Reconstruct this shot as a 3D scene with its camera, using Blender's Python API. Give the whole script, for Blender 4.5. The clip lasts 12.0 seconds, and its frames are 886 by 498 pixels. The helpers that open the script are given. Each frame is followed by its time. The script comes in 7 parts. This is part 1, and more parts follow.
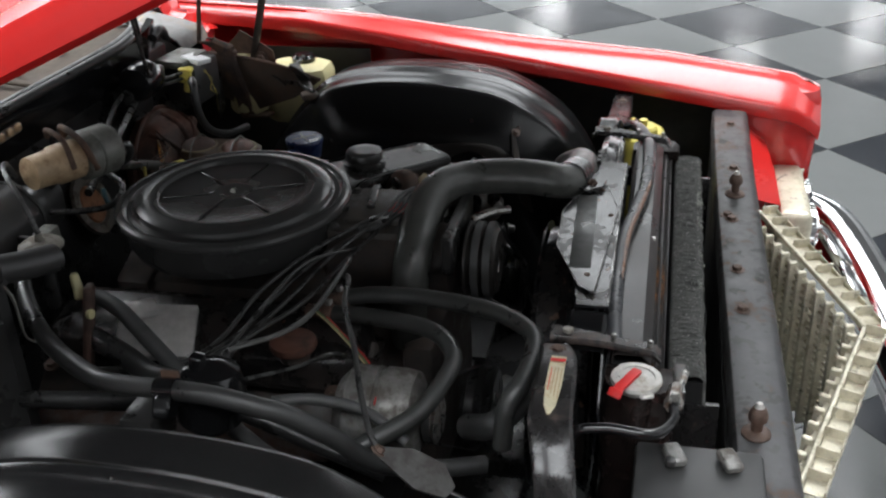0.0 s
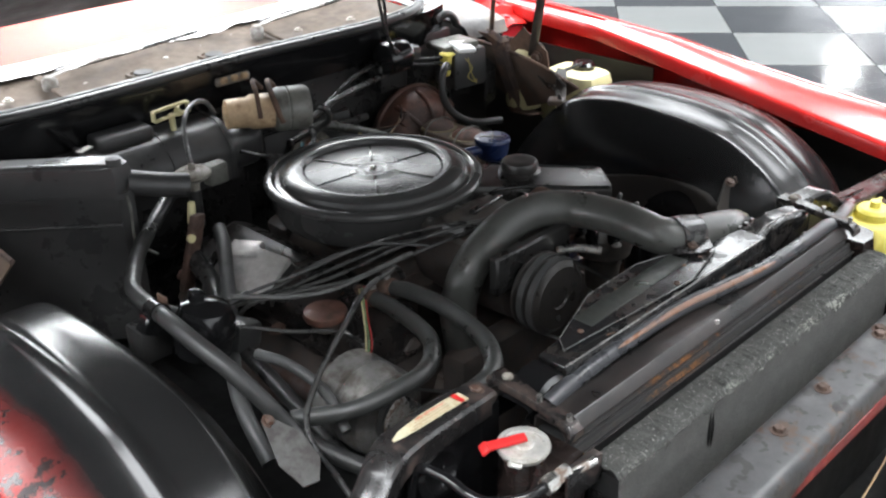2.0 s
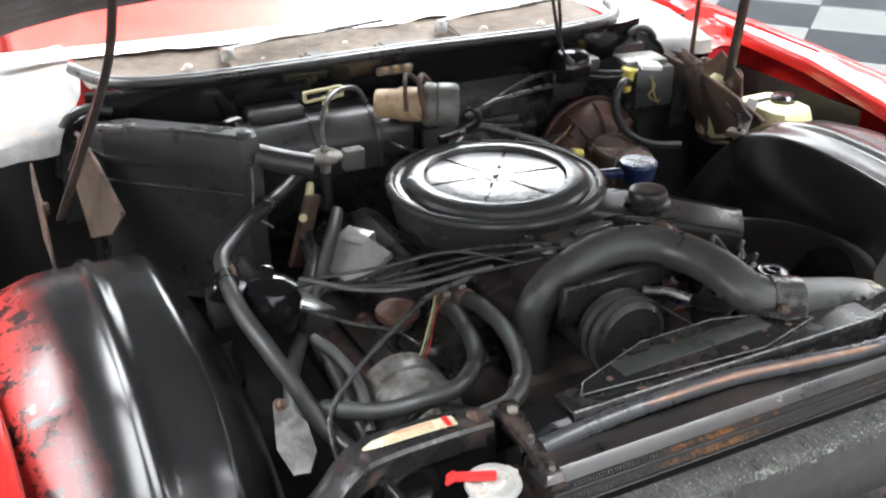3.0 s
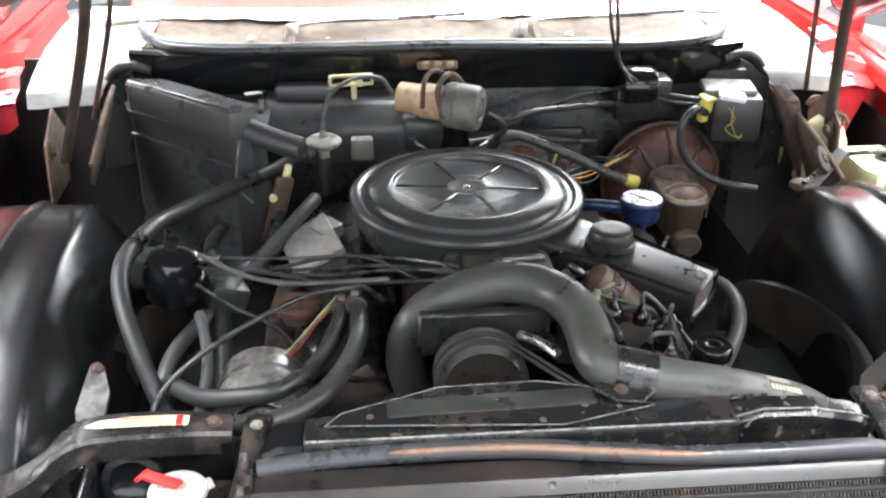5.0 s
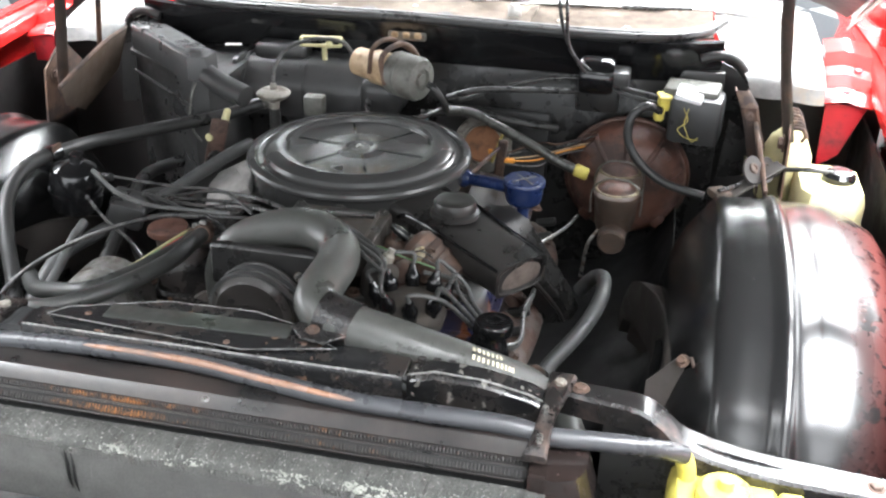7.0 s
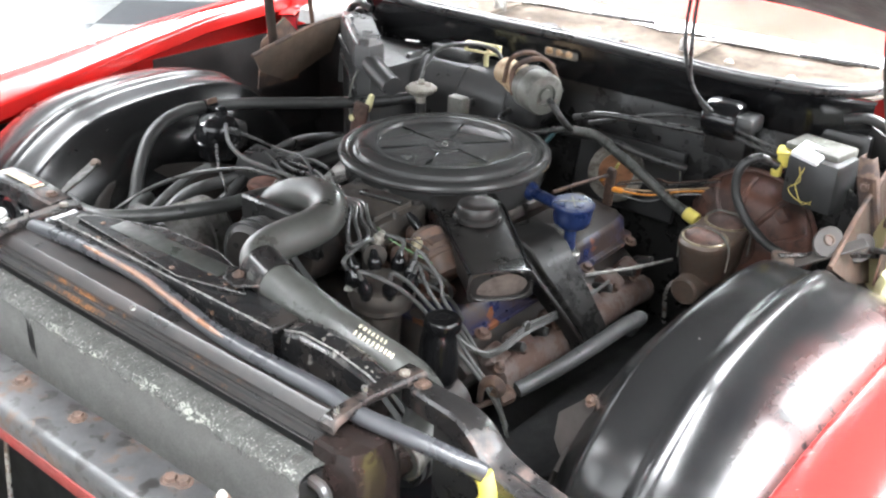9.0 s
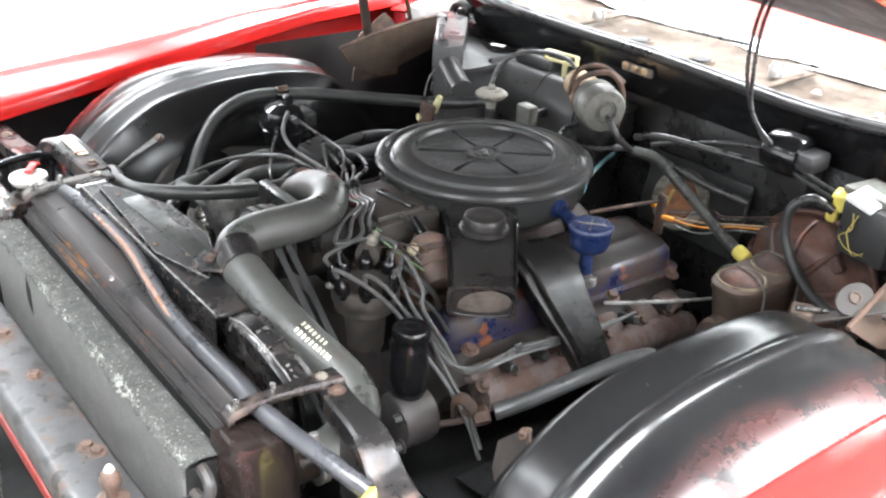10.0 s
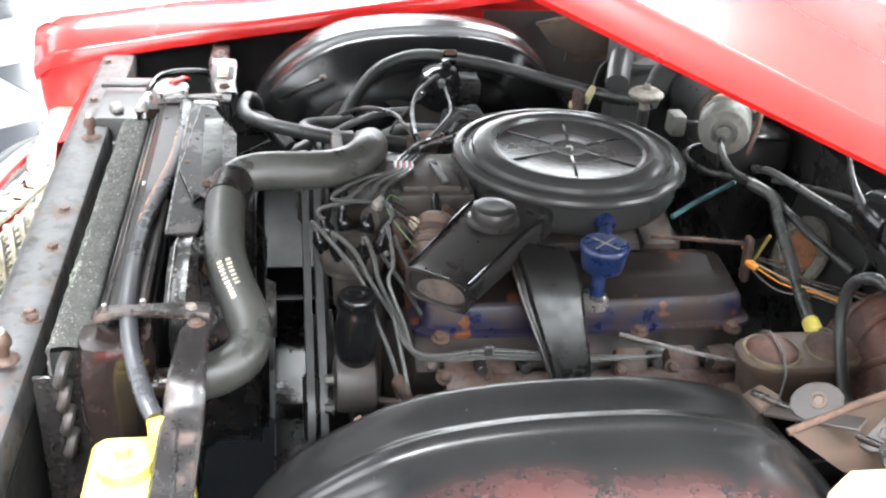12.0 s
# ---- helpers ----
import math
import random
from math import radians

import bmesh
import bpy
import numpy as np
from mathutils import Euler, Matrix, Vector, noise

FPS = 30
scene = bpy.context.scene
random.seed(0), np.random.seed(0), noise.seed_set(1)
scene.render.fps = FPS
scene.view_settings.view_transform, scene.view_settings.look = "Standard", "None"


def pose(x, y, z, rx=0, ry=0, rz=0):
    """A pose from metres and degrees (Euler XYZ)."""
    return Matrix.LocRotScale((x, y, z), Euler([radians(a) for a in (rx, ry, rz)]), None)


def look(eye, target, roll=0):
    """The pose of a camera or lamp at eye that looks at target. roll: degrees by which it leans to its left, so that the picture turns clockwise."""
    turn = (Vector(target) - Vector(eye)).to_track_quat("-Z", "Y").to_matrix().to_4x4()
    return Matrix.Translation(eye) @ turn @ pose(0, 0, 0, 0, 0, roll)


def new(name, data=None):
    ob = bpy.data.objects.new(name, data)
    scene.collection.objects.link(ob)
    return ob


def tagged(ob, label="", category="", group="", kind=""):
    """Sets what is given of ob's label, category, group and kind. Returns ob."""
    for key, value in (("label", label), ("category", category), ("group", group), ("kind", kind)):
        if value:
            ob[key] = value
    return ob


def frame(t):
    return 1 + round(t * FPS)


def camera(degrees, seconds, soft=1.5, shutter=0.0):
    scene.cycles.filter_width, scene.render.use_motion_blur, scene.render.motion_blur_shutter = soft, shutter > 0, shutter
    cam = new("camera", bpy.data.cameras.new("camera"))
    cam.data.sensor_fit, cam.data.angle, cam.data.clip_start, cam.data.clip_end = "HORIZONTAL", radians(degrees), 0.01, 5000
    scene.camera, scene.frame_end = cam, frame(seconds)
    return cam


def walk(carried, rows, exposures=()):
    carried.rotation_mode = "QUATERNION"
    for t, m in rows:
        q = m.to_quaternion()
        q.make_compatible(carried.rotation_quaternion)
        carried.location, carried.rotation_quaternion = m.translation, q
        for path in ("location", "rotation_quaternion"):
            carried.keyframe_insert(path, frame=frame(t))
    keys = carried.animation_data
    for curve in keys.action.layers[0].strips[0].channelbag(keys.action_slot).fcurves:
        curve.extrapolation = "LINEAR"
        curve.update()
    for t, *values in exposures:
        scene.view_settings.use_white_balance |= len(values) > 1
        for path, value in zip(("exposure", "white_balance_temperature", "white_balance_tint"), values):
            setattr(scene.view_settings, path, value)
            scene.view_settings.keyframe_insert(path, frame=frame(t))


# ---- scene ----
cam = camera(46.9, 12.0, soft=2.3)
PATH = [
    (0.0, pose(-1.5541, -0.7434, 1.6832, 62.09, 1.93, -77.95)),
    (0.5, pose(-1.5101, -0.9176, 1.6834, 62.36, 2.03, -69.51)),
    (1.0, pose(-1.4319, -1.0906, 1.6803, 62.68, 1.82, -61.89)),
    (1.5, pose(-1.3244, -1.2534, 1.6790, 62.86, 1.47, -53.67)),
    (2.0, pose(-1.1906, -1.3906, 1.6772, 63.03, 1.30, -45.32)),
    (2.5, pose(-1.0331, -1.4954, 1.6755, 63.14, 0.77, -36.94)),
    (3.0, pose(-0.8850, -1.5589, 1.6760, 63.19, 0.29, -26.53)),
    (5.0, pose(-0.1968, -1.6649, 1.6742, 62.50, -0.40, -5.12)),
    (5.5, pose(0.0042, -1.6926, 1.6682, 62.53, -0.34, -3.76)),
    (6.0, pose(0.1913, -1.6998, 1.6629, 62.37, -0.32, -1.84)),
    (6.5, pose(0.3556, -1.7025, 1.6562, 62.22, -0.50, 3.71)),
    (7.0, pose(0.5309, -1.7139, 1.6477, 62.41, -1.02, 12.62)),
    (7.5, pose(0.7091, -1.6995, 1.6425, 62.88, -1.26, 21.34)),
    (9.5, pose(1.3079, -1.3457, 1.6333, 63.61, -1.91, 45.68)),
    (10.0, pose(1.4018, -1.1921, 1.6351, 63.37, -2.36, 53.03)),
    (10.5, pose(1.4842, -1.0362, 1.6390, 63.07, -2.86, 60.81)),
    (11.0, pose(1.5509, -0.8532, 1.6440, 62.54, -2.77, 68.31)),
    (11.5, pose(1.5981, -0.6813, 1.6490, 61.64, -3.00, 75.00)),
    (12.0, pose(1.6420, -0.5084, 1.6531, 60.81, -3.15, 81.79)),
]
walk(cam, PATH, exposures=[(0.0, -0.32), (1.0, 0.22), (2.0, 0.8), (3.0, 1.2), (5.0, 1.8), (6.0, 2.25), (6.5, 2.2), (7.0, 1.86), (7.5, 1.72), (9.5, 2.1), (11.0, 2.12), (12.0, 2.08)])

# ---- world and lights ----
world = bpy.data.worlds.new("world")
scene.world = world
world.use_nodes = True
world.node_tree.nodes["Background"].inputs[0].default_value = (0.9, 0.95, 1.0, 1)
world.node_tree.nodes["Background"].inputs[1].default_value = 0.25


def ceiling_lamp(x, y, z, sx, sy, power):
    data = bpy.data.lights.new("ceiling_lamp", "AREA")
    data.shape, data.size, data.size_y, data.energy = "RECTANGLE", sx, sy, power
    data.color = (0.93, 0.965, 1.0)
    ob = new("ceiling_lamp", data)
    ob.location = (x, y, z)
    return ob


for lx in (-2.9, 1.9, 6.4):
    for ly in (-5.0, -1.2, 2.6, 6.4):
        if lx > 0 or ly < 5:
            ceiling_lamp(lx + (1.5 if 0 < lx < 4 and ly > 5 else 0), ly, 4.3, 2.3, 2.9, (320 if ly > -3 else 60) * (0.5 if lx > 4 else 0.8 if lx < 0 else 1.2))


# Wide fill lamp added beside a wall; no window stands there.
def wall_fill(p, target, sx, sy, power):
    data = bpy.data.lights.new("wall_fill", "AREA")
    data.shape, data.size, data.size_y, data.energy = "RECTANGLE", sx, sy, power
    data.color = (0.91, 0.955, 1.0)
    ob = new("wall_fill", data)
    ob.matrix_world = look(p, target)
    return ob


wall_fill((0, -8.3, 2.0), (0, 0, 1.6), 12, 2.8, 100)
wall_fill((-10.3, 1.0, 2.0), (0, 1.0, 1.6), 9, 2.8, 220)
wall_fill((24.2, 1.0, 2.2), (0, 1.0, 1.6), 20, 3.8, 1100)

# ---- materials ----
def link(nt, a, b):
    nt.links.new(a, b)


def ramp(nt, fac, stops):
    n = nt.nodes.new("ShaderNodeValToRGB")
    el = n.color_ramp.elements
    while len(el) < len(stops):
        el.new(0.5)
    for e, (p, c) in zip(el, stops):
        e.position = p
        e.color = (*c, 1) if len(c) == 3 else c
    link(nt, fac, n.inputs[0])
    return n.outputs[0]


def noise_tex(nt, vec, scale, detail=4, rough=0.6):
    n = nt.nodes.new("ShaderNodeTexNoise")
    n.inputs["Scale"].default_value = scale
    n.inputs["Detail"].default_value = detail
    n.inputs["Roughness"].default_value = rough
    link(nt, vec, n.inputs["Vector"])
    return n.outputs[0]


def mix(nt, fac, a, b, mode="MIX"):
    n = nt.nodes.new("ShaderNodeMix")
    n.data_type, n.blend_type = "RGBA", mode
    for sock, v in ((n.inputs[0], fac), (n.inputs[6], a), (n.inputs[7], b)):
        if hasattr(v, "is_output"):
            link(nt, v, sock)
        elif isinstance(v, (int, float)):
            sock.default_value = v
        else:
            sock.default_value = (*v, 1)
    return n.outputs[2]


def g(v):
    return (v, v, v)


def material(name, color, rough=0.5, metal=0.0, second=None, amount=0.5, scale=12.0, edge=0.12, spec=None, spec_scale=90.0, spec_at=0.68,
             grain=40.0, bump=0.0, vary=0.25, rough_vary=0.15, coat=0.0, second_rough=None, alpha=None, sheen=0.0):
    """Base colour varied at a coarse and a fine scale, patches of a second colour (rust, dust), small specks of a third."""
    m = bpy.data.materials.new(name)
    m.use_nodes = True
    nt = m.node_tree
    b = nt.nodes["Principled BSDF"]
    geo = nt.nodes.new("ShaderNodeNewGeometry").outputs["Position"]
    coarse = noise_tex(nt, geo, scale, 6, 0.65)
    fine = noise_tex(nt, geo, grain, 4, 0.7)
    lo, hi = tuple(c * (1 - vary) for c in color), tuple(min(1, c * (1 + vary)) for c in color)
    col = ramp(nt, fine, [(0.3, lo), (0.7, hi)])
    rg = ramp(nt, coarse, [(0.3, g(max(0.03, rough - rough_vary))), (0.7, g(min(1, rough + rough_vary)))])
    if second:
        at = 1 - amount
        blend = nt.nodes.new("ShaderNodeMath")
        blend.operation = "MULTIPLY_ADD"
        blend.inputs[1].default_value = 0.35
        link(nt, fine, blend.inputs[0])
        sc = nt.nodes.new("ShaderNodeMath")
        sc.operation = "MULTIPLY"
        sc.inputs[1].default_value = 0.65
        link(nt, coarse, sc.inputs[0])
        link(nt, sc.outputs[0], blend.inputs[2])
        mask = ramp(nt, blend.outputs[0], [(max(0, 0.3 + 0.4 * at - edge / 2), g(0)), (min(1, 0.3 + 0.4 * at + edge / 2), g(1))])
        col = mix(nt, mask, col, second)
        rg = mix(nt, mask, rg, g(second_rough if second_rough is not None else min(1, rough + 0.3)))
        if metal:
            mm = mix(nt, mask, g(metal), g(0))
            link(nt, mm, b.inputs["Metallic"])
    elif metal:
        b.inputs["Metallic"].default_value = metal
    if spec:
        s = noise_tex(nt, geo, spec_scale, 2, 0.5)
        mask = ramp(nt, s, [(spec_at, g(0)), (spec_at + 0.04, g(1))])
        col = mix(nt, mask, col, spec)
    link(nt, col, b.inputs["Base Color"])
    link(nt, rg, b.inputs["Roughness"])
    if coat:
        b.inputs["Coat Weight"].default_value = coat
        b.inputs["Coat Roughness"].default_value = 0.14
    if bump:
        bn = nt.nodes.new("ShaderNodeBump")
        bn.inputs["Strength"].default_value = bump
        bn.inputs["Distance"].default_value = 0.002
        link(nt, fine, bn.inputs["Height"])
        link(nt, bn.outputs[0], b.inputs["Normal"])
    return m


M = {}
M["red"] = material("red_paint", (0.50, 0.017, 0.015), 0.24, vary=0.04, rough_vary=0.05, scale=4, coat=0.45)
# Darker copy of the body red, used in the hinge pockets.
M["red_in"] = material("darker_red_paint", (0.28, 0.010, 0.016), 0.4, vary=0.1, second=(0.10, 0.012, 0.014), amount=0.35, scale=9)
M["black"] = material("black_satin_paint", (0.016, 0.0158, 0.0158), 0.2, second=(0.026, 0.025, 0.024), amount=0.3, scale=9, edge=0.4, bump=0.05, rough_vary=0.08)
M["gloss"] = material("black_gloss_paint", (0.007, 0.007, 0.0075), 0.14, vary=0.2, scale=6, spec=(0.07, 0.06, 0.055), spec_scale=120, spec_at=0.79, rough_vary=0.05)
M["cleaner"] = material("air_cleaner_paint", (0.042, 0.0418, 0.0415), 0.255, vary=0.05, scale=7, grain=60, rough_vary=0.03)
M["plastic"] = material("dusty_black_plastic", (0.028, 0.028, 0.0285), 0.27, second=(0.045, 0.045, 0.044), amount=0.34, scale=5, edge=0.6, vary=0.12)
M["rubber"] = material("black_rubber", (0.020, 0.020, 0.020), 0.28, second=(0.034, 0.034, 0.033), amount=0.4, scale=10, edge=0.35, bump=0.06)
M["wire"] = material("black_wire", (0.02, 0.02, 0.02), 0.25, second=(0.055, 0.053, 0.05), amount=0.35, scale=25, edge=0.3)
M["wire_grey"] = material("grey_plug_wire", (0.085, 0.085, 0.083), 0.27, second=(0.04, 0.04, 0.038), amount=0.42, scale=30, edge=0.3)
M["rust"] = material("rusty_steel", (0.10, 0.055, 0.035), 0.75, second=(0.045, 0.032, 0.028), amount=0.5, scale=16, bump=0.3)
M["rustred"] = material("rusty_brown_steel", (0.120, 0.054, 0.038), 0.42, second=(0.050, 0.030, 0.025), amount=0.45, scale=14, bump=0.3, spec=(0.24, 0.10, 0.04), spec_scale=24, spec_at=0.76)
M["bar"] = material("worn_grey_paint", (0.036, 0.036, 0.037), 0.44, second=(0.068, 0.042, 0.03), amount=0.34, scale=17, edge=0.08, spec=(0.012, 0.011, 0.0105), spec_scale=38, spec_at=0.57, bump=0.1)
M["block"] = material("greasy_engine_paint", (0.028, 0.026, 0.025), 0.5, second=(0.066, 0.050, 0.042), amount=0.48, scale=18, edge=0.2, bump=0.3)
M["valve_blue"] = material("blue_brown_worn_paint", (0.012, 0.016, 0.048), 0.34, second=(0.034, 0.020, 0.015), amount=0.55, scale=15, edge=0.15, spec=(0.14, 0.05, 0.022), spec_scale=24, spec_at=0.62, bump=0.1)
M["valve_top"] = material("browned_valve_cover_paint", (0.014, 0.0098, 0.0085), 0.34, second=(0.008, 0.007, 0.0065), amount=0.4, scale=7, edge=0.3, spec=(0.075, 0.030, 0.016), spec_scale=13, spec_at=0.60, bump=0.05)
M["exhaust"] = material("rusty_cast_iron", (0.125, 0.096, 0.086), 0.75, second=(0.10, 0.062, 0.05), amount=0.48, scale=20, bump=0.4)
M["alu"] = material("dull_aluminium", (0.26, 0.255, 0.245), 0.42, metal=0.7, second=(0.08, 0.07, 0.06), amount=0.45, scale=22, bump=0.1)
M["steel"] = material("dull_bright_steel", (0.42, 0.41, 0.39), 0.3, metal=0.9, second=(0.13, 0.085, 0.06), amount=0.32, scale=40)
M["chrome"] = material("chrome", (0.8, 0.8, 0.8), 0.08, metal=1.0, vary=0.02, rough_vary=0.03)
M["zinc"] = material("zinc_plate", (0.50, 0.49, 0.46), 0.4, metal=0.5, second=(0.30, 0.27, 0.22), amount=0.32, scale=50)
M["cream"] = material("yellowed_cream_plastic", (0.56, 0.52, 0.30), 0.4, second=(0.42, 0.36, 0.18), amount=0.4, scale=10, edge=0.4)
M["yellow"] = material("pale_yellow_plastic", (0.66, 0.56, 0.12), 0.4, second=(0.45, 0.36, 0.10), amount=0.32, scale=30, edge=0.3)
M["yellow_tank"] = material("yellow_reservoir_plastic", (0.58, 0.51, 0.10), 0.35, second=(0.55, 0.44, 0.12), amount=0.35, scale=12, edge=0.4)
M["blue"] = material("blue_paint", (0.011, 0.022, 0.075), 0.32, second=(0.035, 0.045, 0.09), amount=0.28, scale=30)
M["tan"] = material("tan_plastic", (0.42, 0.30, 0.18), 0.5, second=(0.26, 0.17, 0.10), amount=0.4, scale=30)
M["olive"] = material("grey_olive_plastic", (0.13, 0.13, 0.115), 0.45, second=(0.075, 0.072, 0.062), amount=0.38, scale=25)
M["white_label"] = material("aged_paper_label", (0.55, 0.50, 0.35), 0.5, second=(0.38, 0.29, 0.17), amount=0.36, scale=40)
M["red_label"] = material("red_plastic", (0.55, 0.02, 0.02), 0.4, vary=0.1)
M["condenser"] = material("dusty_fin_comb", (0.06, 0.06, 0.055), 0.8, second=(0.33, 0.33, 0.30), amount=0.42, scale=30, grain=300, edge=0.25, bump=0.6)
M["copper"] = material("worn_grey_hose", (0.034, 0.035, 0.039), 0.24, second=(0.050, 0.051, 0.054), amount=0.35, scale=9, edge=0.5)
M["grille"] = material("silver_gold_grille_plastic", (0.62, 0.58, 0.46), 0.35, metal=0.35, second=(0.40, 0.36, 0.26), amount=0.35, scale=20)
# Near-black that stands in for shade in gaps, holes and depths.
M["dark"] = material("dark_void_shade", (0.008, 0.008, 0.008), 0.7)
M["cowl"] = material("dirty_cowl_metal", (0.050, 0.038, 0.029), 0.75, second=(0.095, 0.080, 0.066), amount=0.38, scale=6, edge=0.2, spec=(0.22, 0.21, 0.195), spec_scale=34, spec_at=0.74, bump=0.2)
M["hoodliner"] = material("black_hood_underside", (0.035, 0.032, 0.031), 0.6)
M["tile_light"] = material("light_grey_floor_tile", (0.115, 0.120, 0.118), 0.10, second=(0.098, 0.102, 0.100), amount=0.4, scale=3, edge=0.4, vary=0.08, grain=140, second_rough=0.15)
M["tile_dark"] = material("dark_grey_floor_tile", (0.016, 0.018, 0.021), 0.12, second=(0.024, 0.026, 0.029), amount=0.4, scale=3, edge=0.4, vary=0.15, grain=140, second_rough=0.15)
M["wall"] = material("grey_white_wall_paint", (0.46, 0.46, 0.46), 0.6, vary=0.03, scale=1)
M["ceiling"] = material("white_ceiling_paint", (0.62, 0.62, 0.62), 0.8, vary=0.03, scale=1)


def glass_material():
    m = bpy.data.materials.new("tinted_windshield_glass")
    m.use_nodes = True
    b = m.node_tree.nodes["Principled BSDF"]
    b.inputs["Base Color"].default_value = (0.75, 0.85, 0.8, 1)
    b.inputs["Roughness"].default_value = 0.02
    b.inputs["Transmission Weight"].default_value = 1.0
    b.inputs["IOR"].default_value = 1.5
    return m


M["glass"] = glass_material()


def glow_material(name, strength):
    m = bpy.data.materials.new(name)
    m.use_nodes = True
    b = m.node_tree.nodes["Principled BSDF"]
    b.inputs["Emission Color"].default_value = (0.97, 0.98, 1.0, 1)
    b.inputs["Emission Strength"].default_value = strength
    return m


M["lamp_glow"] = glow_material("lamp_diffuser", 32.0)


# ---- building helpers ----
def finish(name, bm, mat, smooth=True, angle=40):
    me = bpy.data.meshes.new(name)
    bmesh.ops.recalc_face_normals(bm, faces=bm.faces)
    for f in bm.faces:
        f.smooth = smooth
    if smooth:
        lim = radians(angle)
        for e in bm.edges:
            if len(e.link_faces) == 2 and e.calc_face_angle(0) > lim:
                e.smooth = False
    bm.to_mesh(me)
    bm.free()
    me.materials.append(M[mat] if isinstance(mat, str) else mat)
    return me


def recentre(me):
    lo, hi = Vector((9e9,) * 3), Vector((-9e9,) * 3)
    for v in me.vertices:
        for i in range(3):
            lo[i], hi[i] = min(lo[i], v.co[i]), max(hi[i], v.co[i])
    c = (lo + hi) / 2
    me.transform(Matrix.Translation(-c))
    return c


def thing(name, base, label, category, group="", kind=""):
    ob = new(name)
    ob.empty_display_size = 0.05
    ob.location = base
    return tagged(ob, label, category, group, kind)


AT = {}


def part(name, bm, mat, parent=None, label="", smooth=True, angle=40):
    me = finish(name, bm, mat, smooth, angle)
    c = recentre(me)
    ob = new(name, me)
    ob.location = c
    if parent is not None:
        ob.parent = parent
        ob.location = c - AT.get(parent.name, parent.location)
    AT[ob.name] = c
    if label:
        ob["label"] = label
    return ob


def single(name, bm, mat, label, category, group="", kind="", smooth=True, angle=40):
    return tagged(part(name, bm, mat, None, "", smooth, angle), label, category, group, kind)


def frame_to(a, b):
    """A pose whose z runs from a to b, at a."""
    a, b = Vector(a), Vector(b)
    return Matrix.Translation(a) @ (b - a).to_track_quat("Z", "Y").to_matrix().to_4x4()


def box(size, m=None, bevel=0.004, seg=2, taper=(1, 1)):
    bm = bmesh.new()
    bmesh.ops.create_cube(bm, size=1)
    for v in bm.verts:
        k = taper if v.co.z > 0 else (1, 1)
        v.co = Vector((v.co.x * size[0] * k[0], v.co.y * size[1] * k[1], v.co.z * size[2]))
    if bevel:
        bmesh.ops.bevel(bm, geom=bm.edges[:], offset=bevel, segments=seg, profile=0.5, affect="EDGES")
    if m is not None:
        bm.transform(m)
    return bm


def slab(x0, x1, y0, y1, z0, z1, bevel=0.003):
    return box((x1 - x0, y1 - y0, z1 - z0), pose((x0 + x1) / 2, (y0 + y1) / 2, (z0 + z1) / 2), bevel)


def join(*bms):
    out = bms[0]
    for b in bms[1:]:
        me = bpy.data.meshes.new("tmp")
        b.to_mesh(me)
        b.free()
        out.from_mesh(me)
        bpy.data.meshes.remove(me)
    return out


def lathe(profile, m=None, seg=40, cap=True):
    """profile: (radius, z) from one end to the other."""
    bm = bmesh.new()
    rings = []
    for r, z in profile:
        if r < 1e-5:
            rings.append([bm.verts.new((0, 0, z))])
        else:
            rings.append([bm.verts.new((r * math.cos(2 * math.pi * i / seg), r * math.sin(2 * math.pi * i / seg), z)) for i in range(seg)])
    for a, b in zip(rings, rings[1:]):
        for i in range(seg):
            j = (i + 1) % seg
            if len(a) == 1 and len(b) == 1:
                continue
            if len(a) == 1:
                bm.faces.new((a[0], b[i], b[j]))
            elif len(b) == 1:
                bm.faces.new((a[i], a[j], b[0]))
            else:
                bm.faces.new((a[i], a[j], b[j], b[i]))
    if cap:
        for r in (rings[0], rings[-1]):
            if len(r) > 2:
                bm.faces.new(r)
    if m is not None:
        bm.transform(m)
    return bm


def rod(a, b, r, seg=16, bevel=0.0, r2=None):
    a, b = Vector(a), Vector(b)
    h = (b - a).length
    r2 = r if r2 is None else r2
    if bevel:
        prof = [(r - bevel, 0), (r, bevel), (r2, h - bevel), (r2 - bevel, h)]
    else:
        prof = [(r, 0), (r2, h)]
    return lathe(prof, frame_to(a, b), seg)


def spline(pts, n=8):
    """A smooth line through the points."""
    p = [Vector(q) for q in pts]
    if len(p) == 2:
        return p
    out = []
    ext = [p[0] * 2 - p[1]] + p + [p[-1] * 2 - p[-2]]
    for i in range(1, len(ext) - 2):
        a, b, c, d = ext[i - 1:i + 3]
        for k in range(n):
            t = k / n
            out.append(0.5 * (2 * b + (c - a) * t + (2 * a - 5 * b + 4 * c - d) * t * t + (3 * b - a - 3 * c + d) * t ** 3))
    out.append(p[-1])
    return out


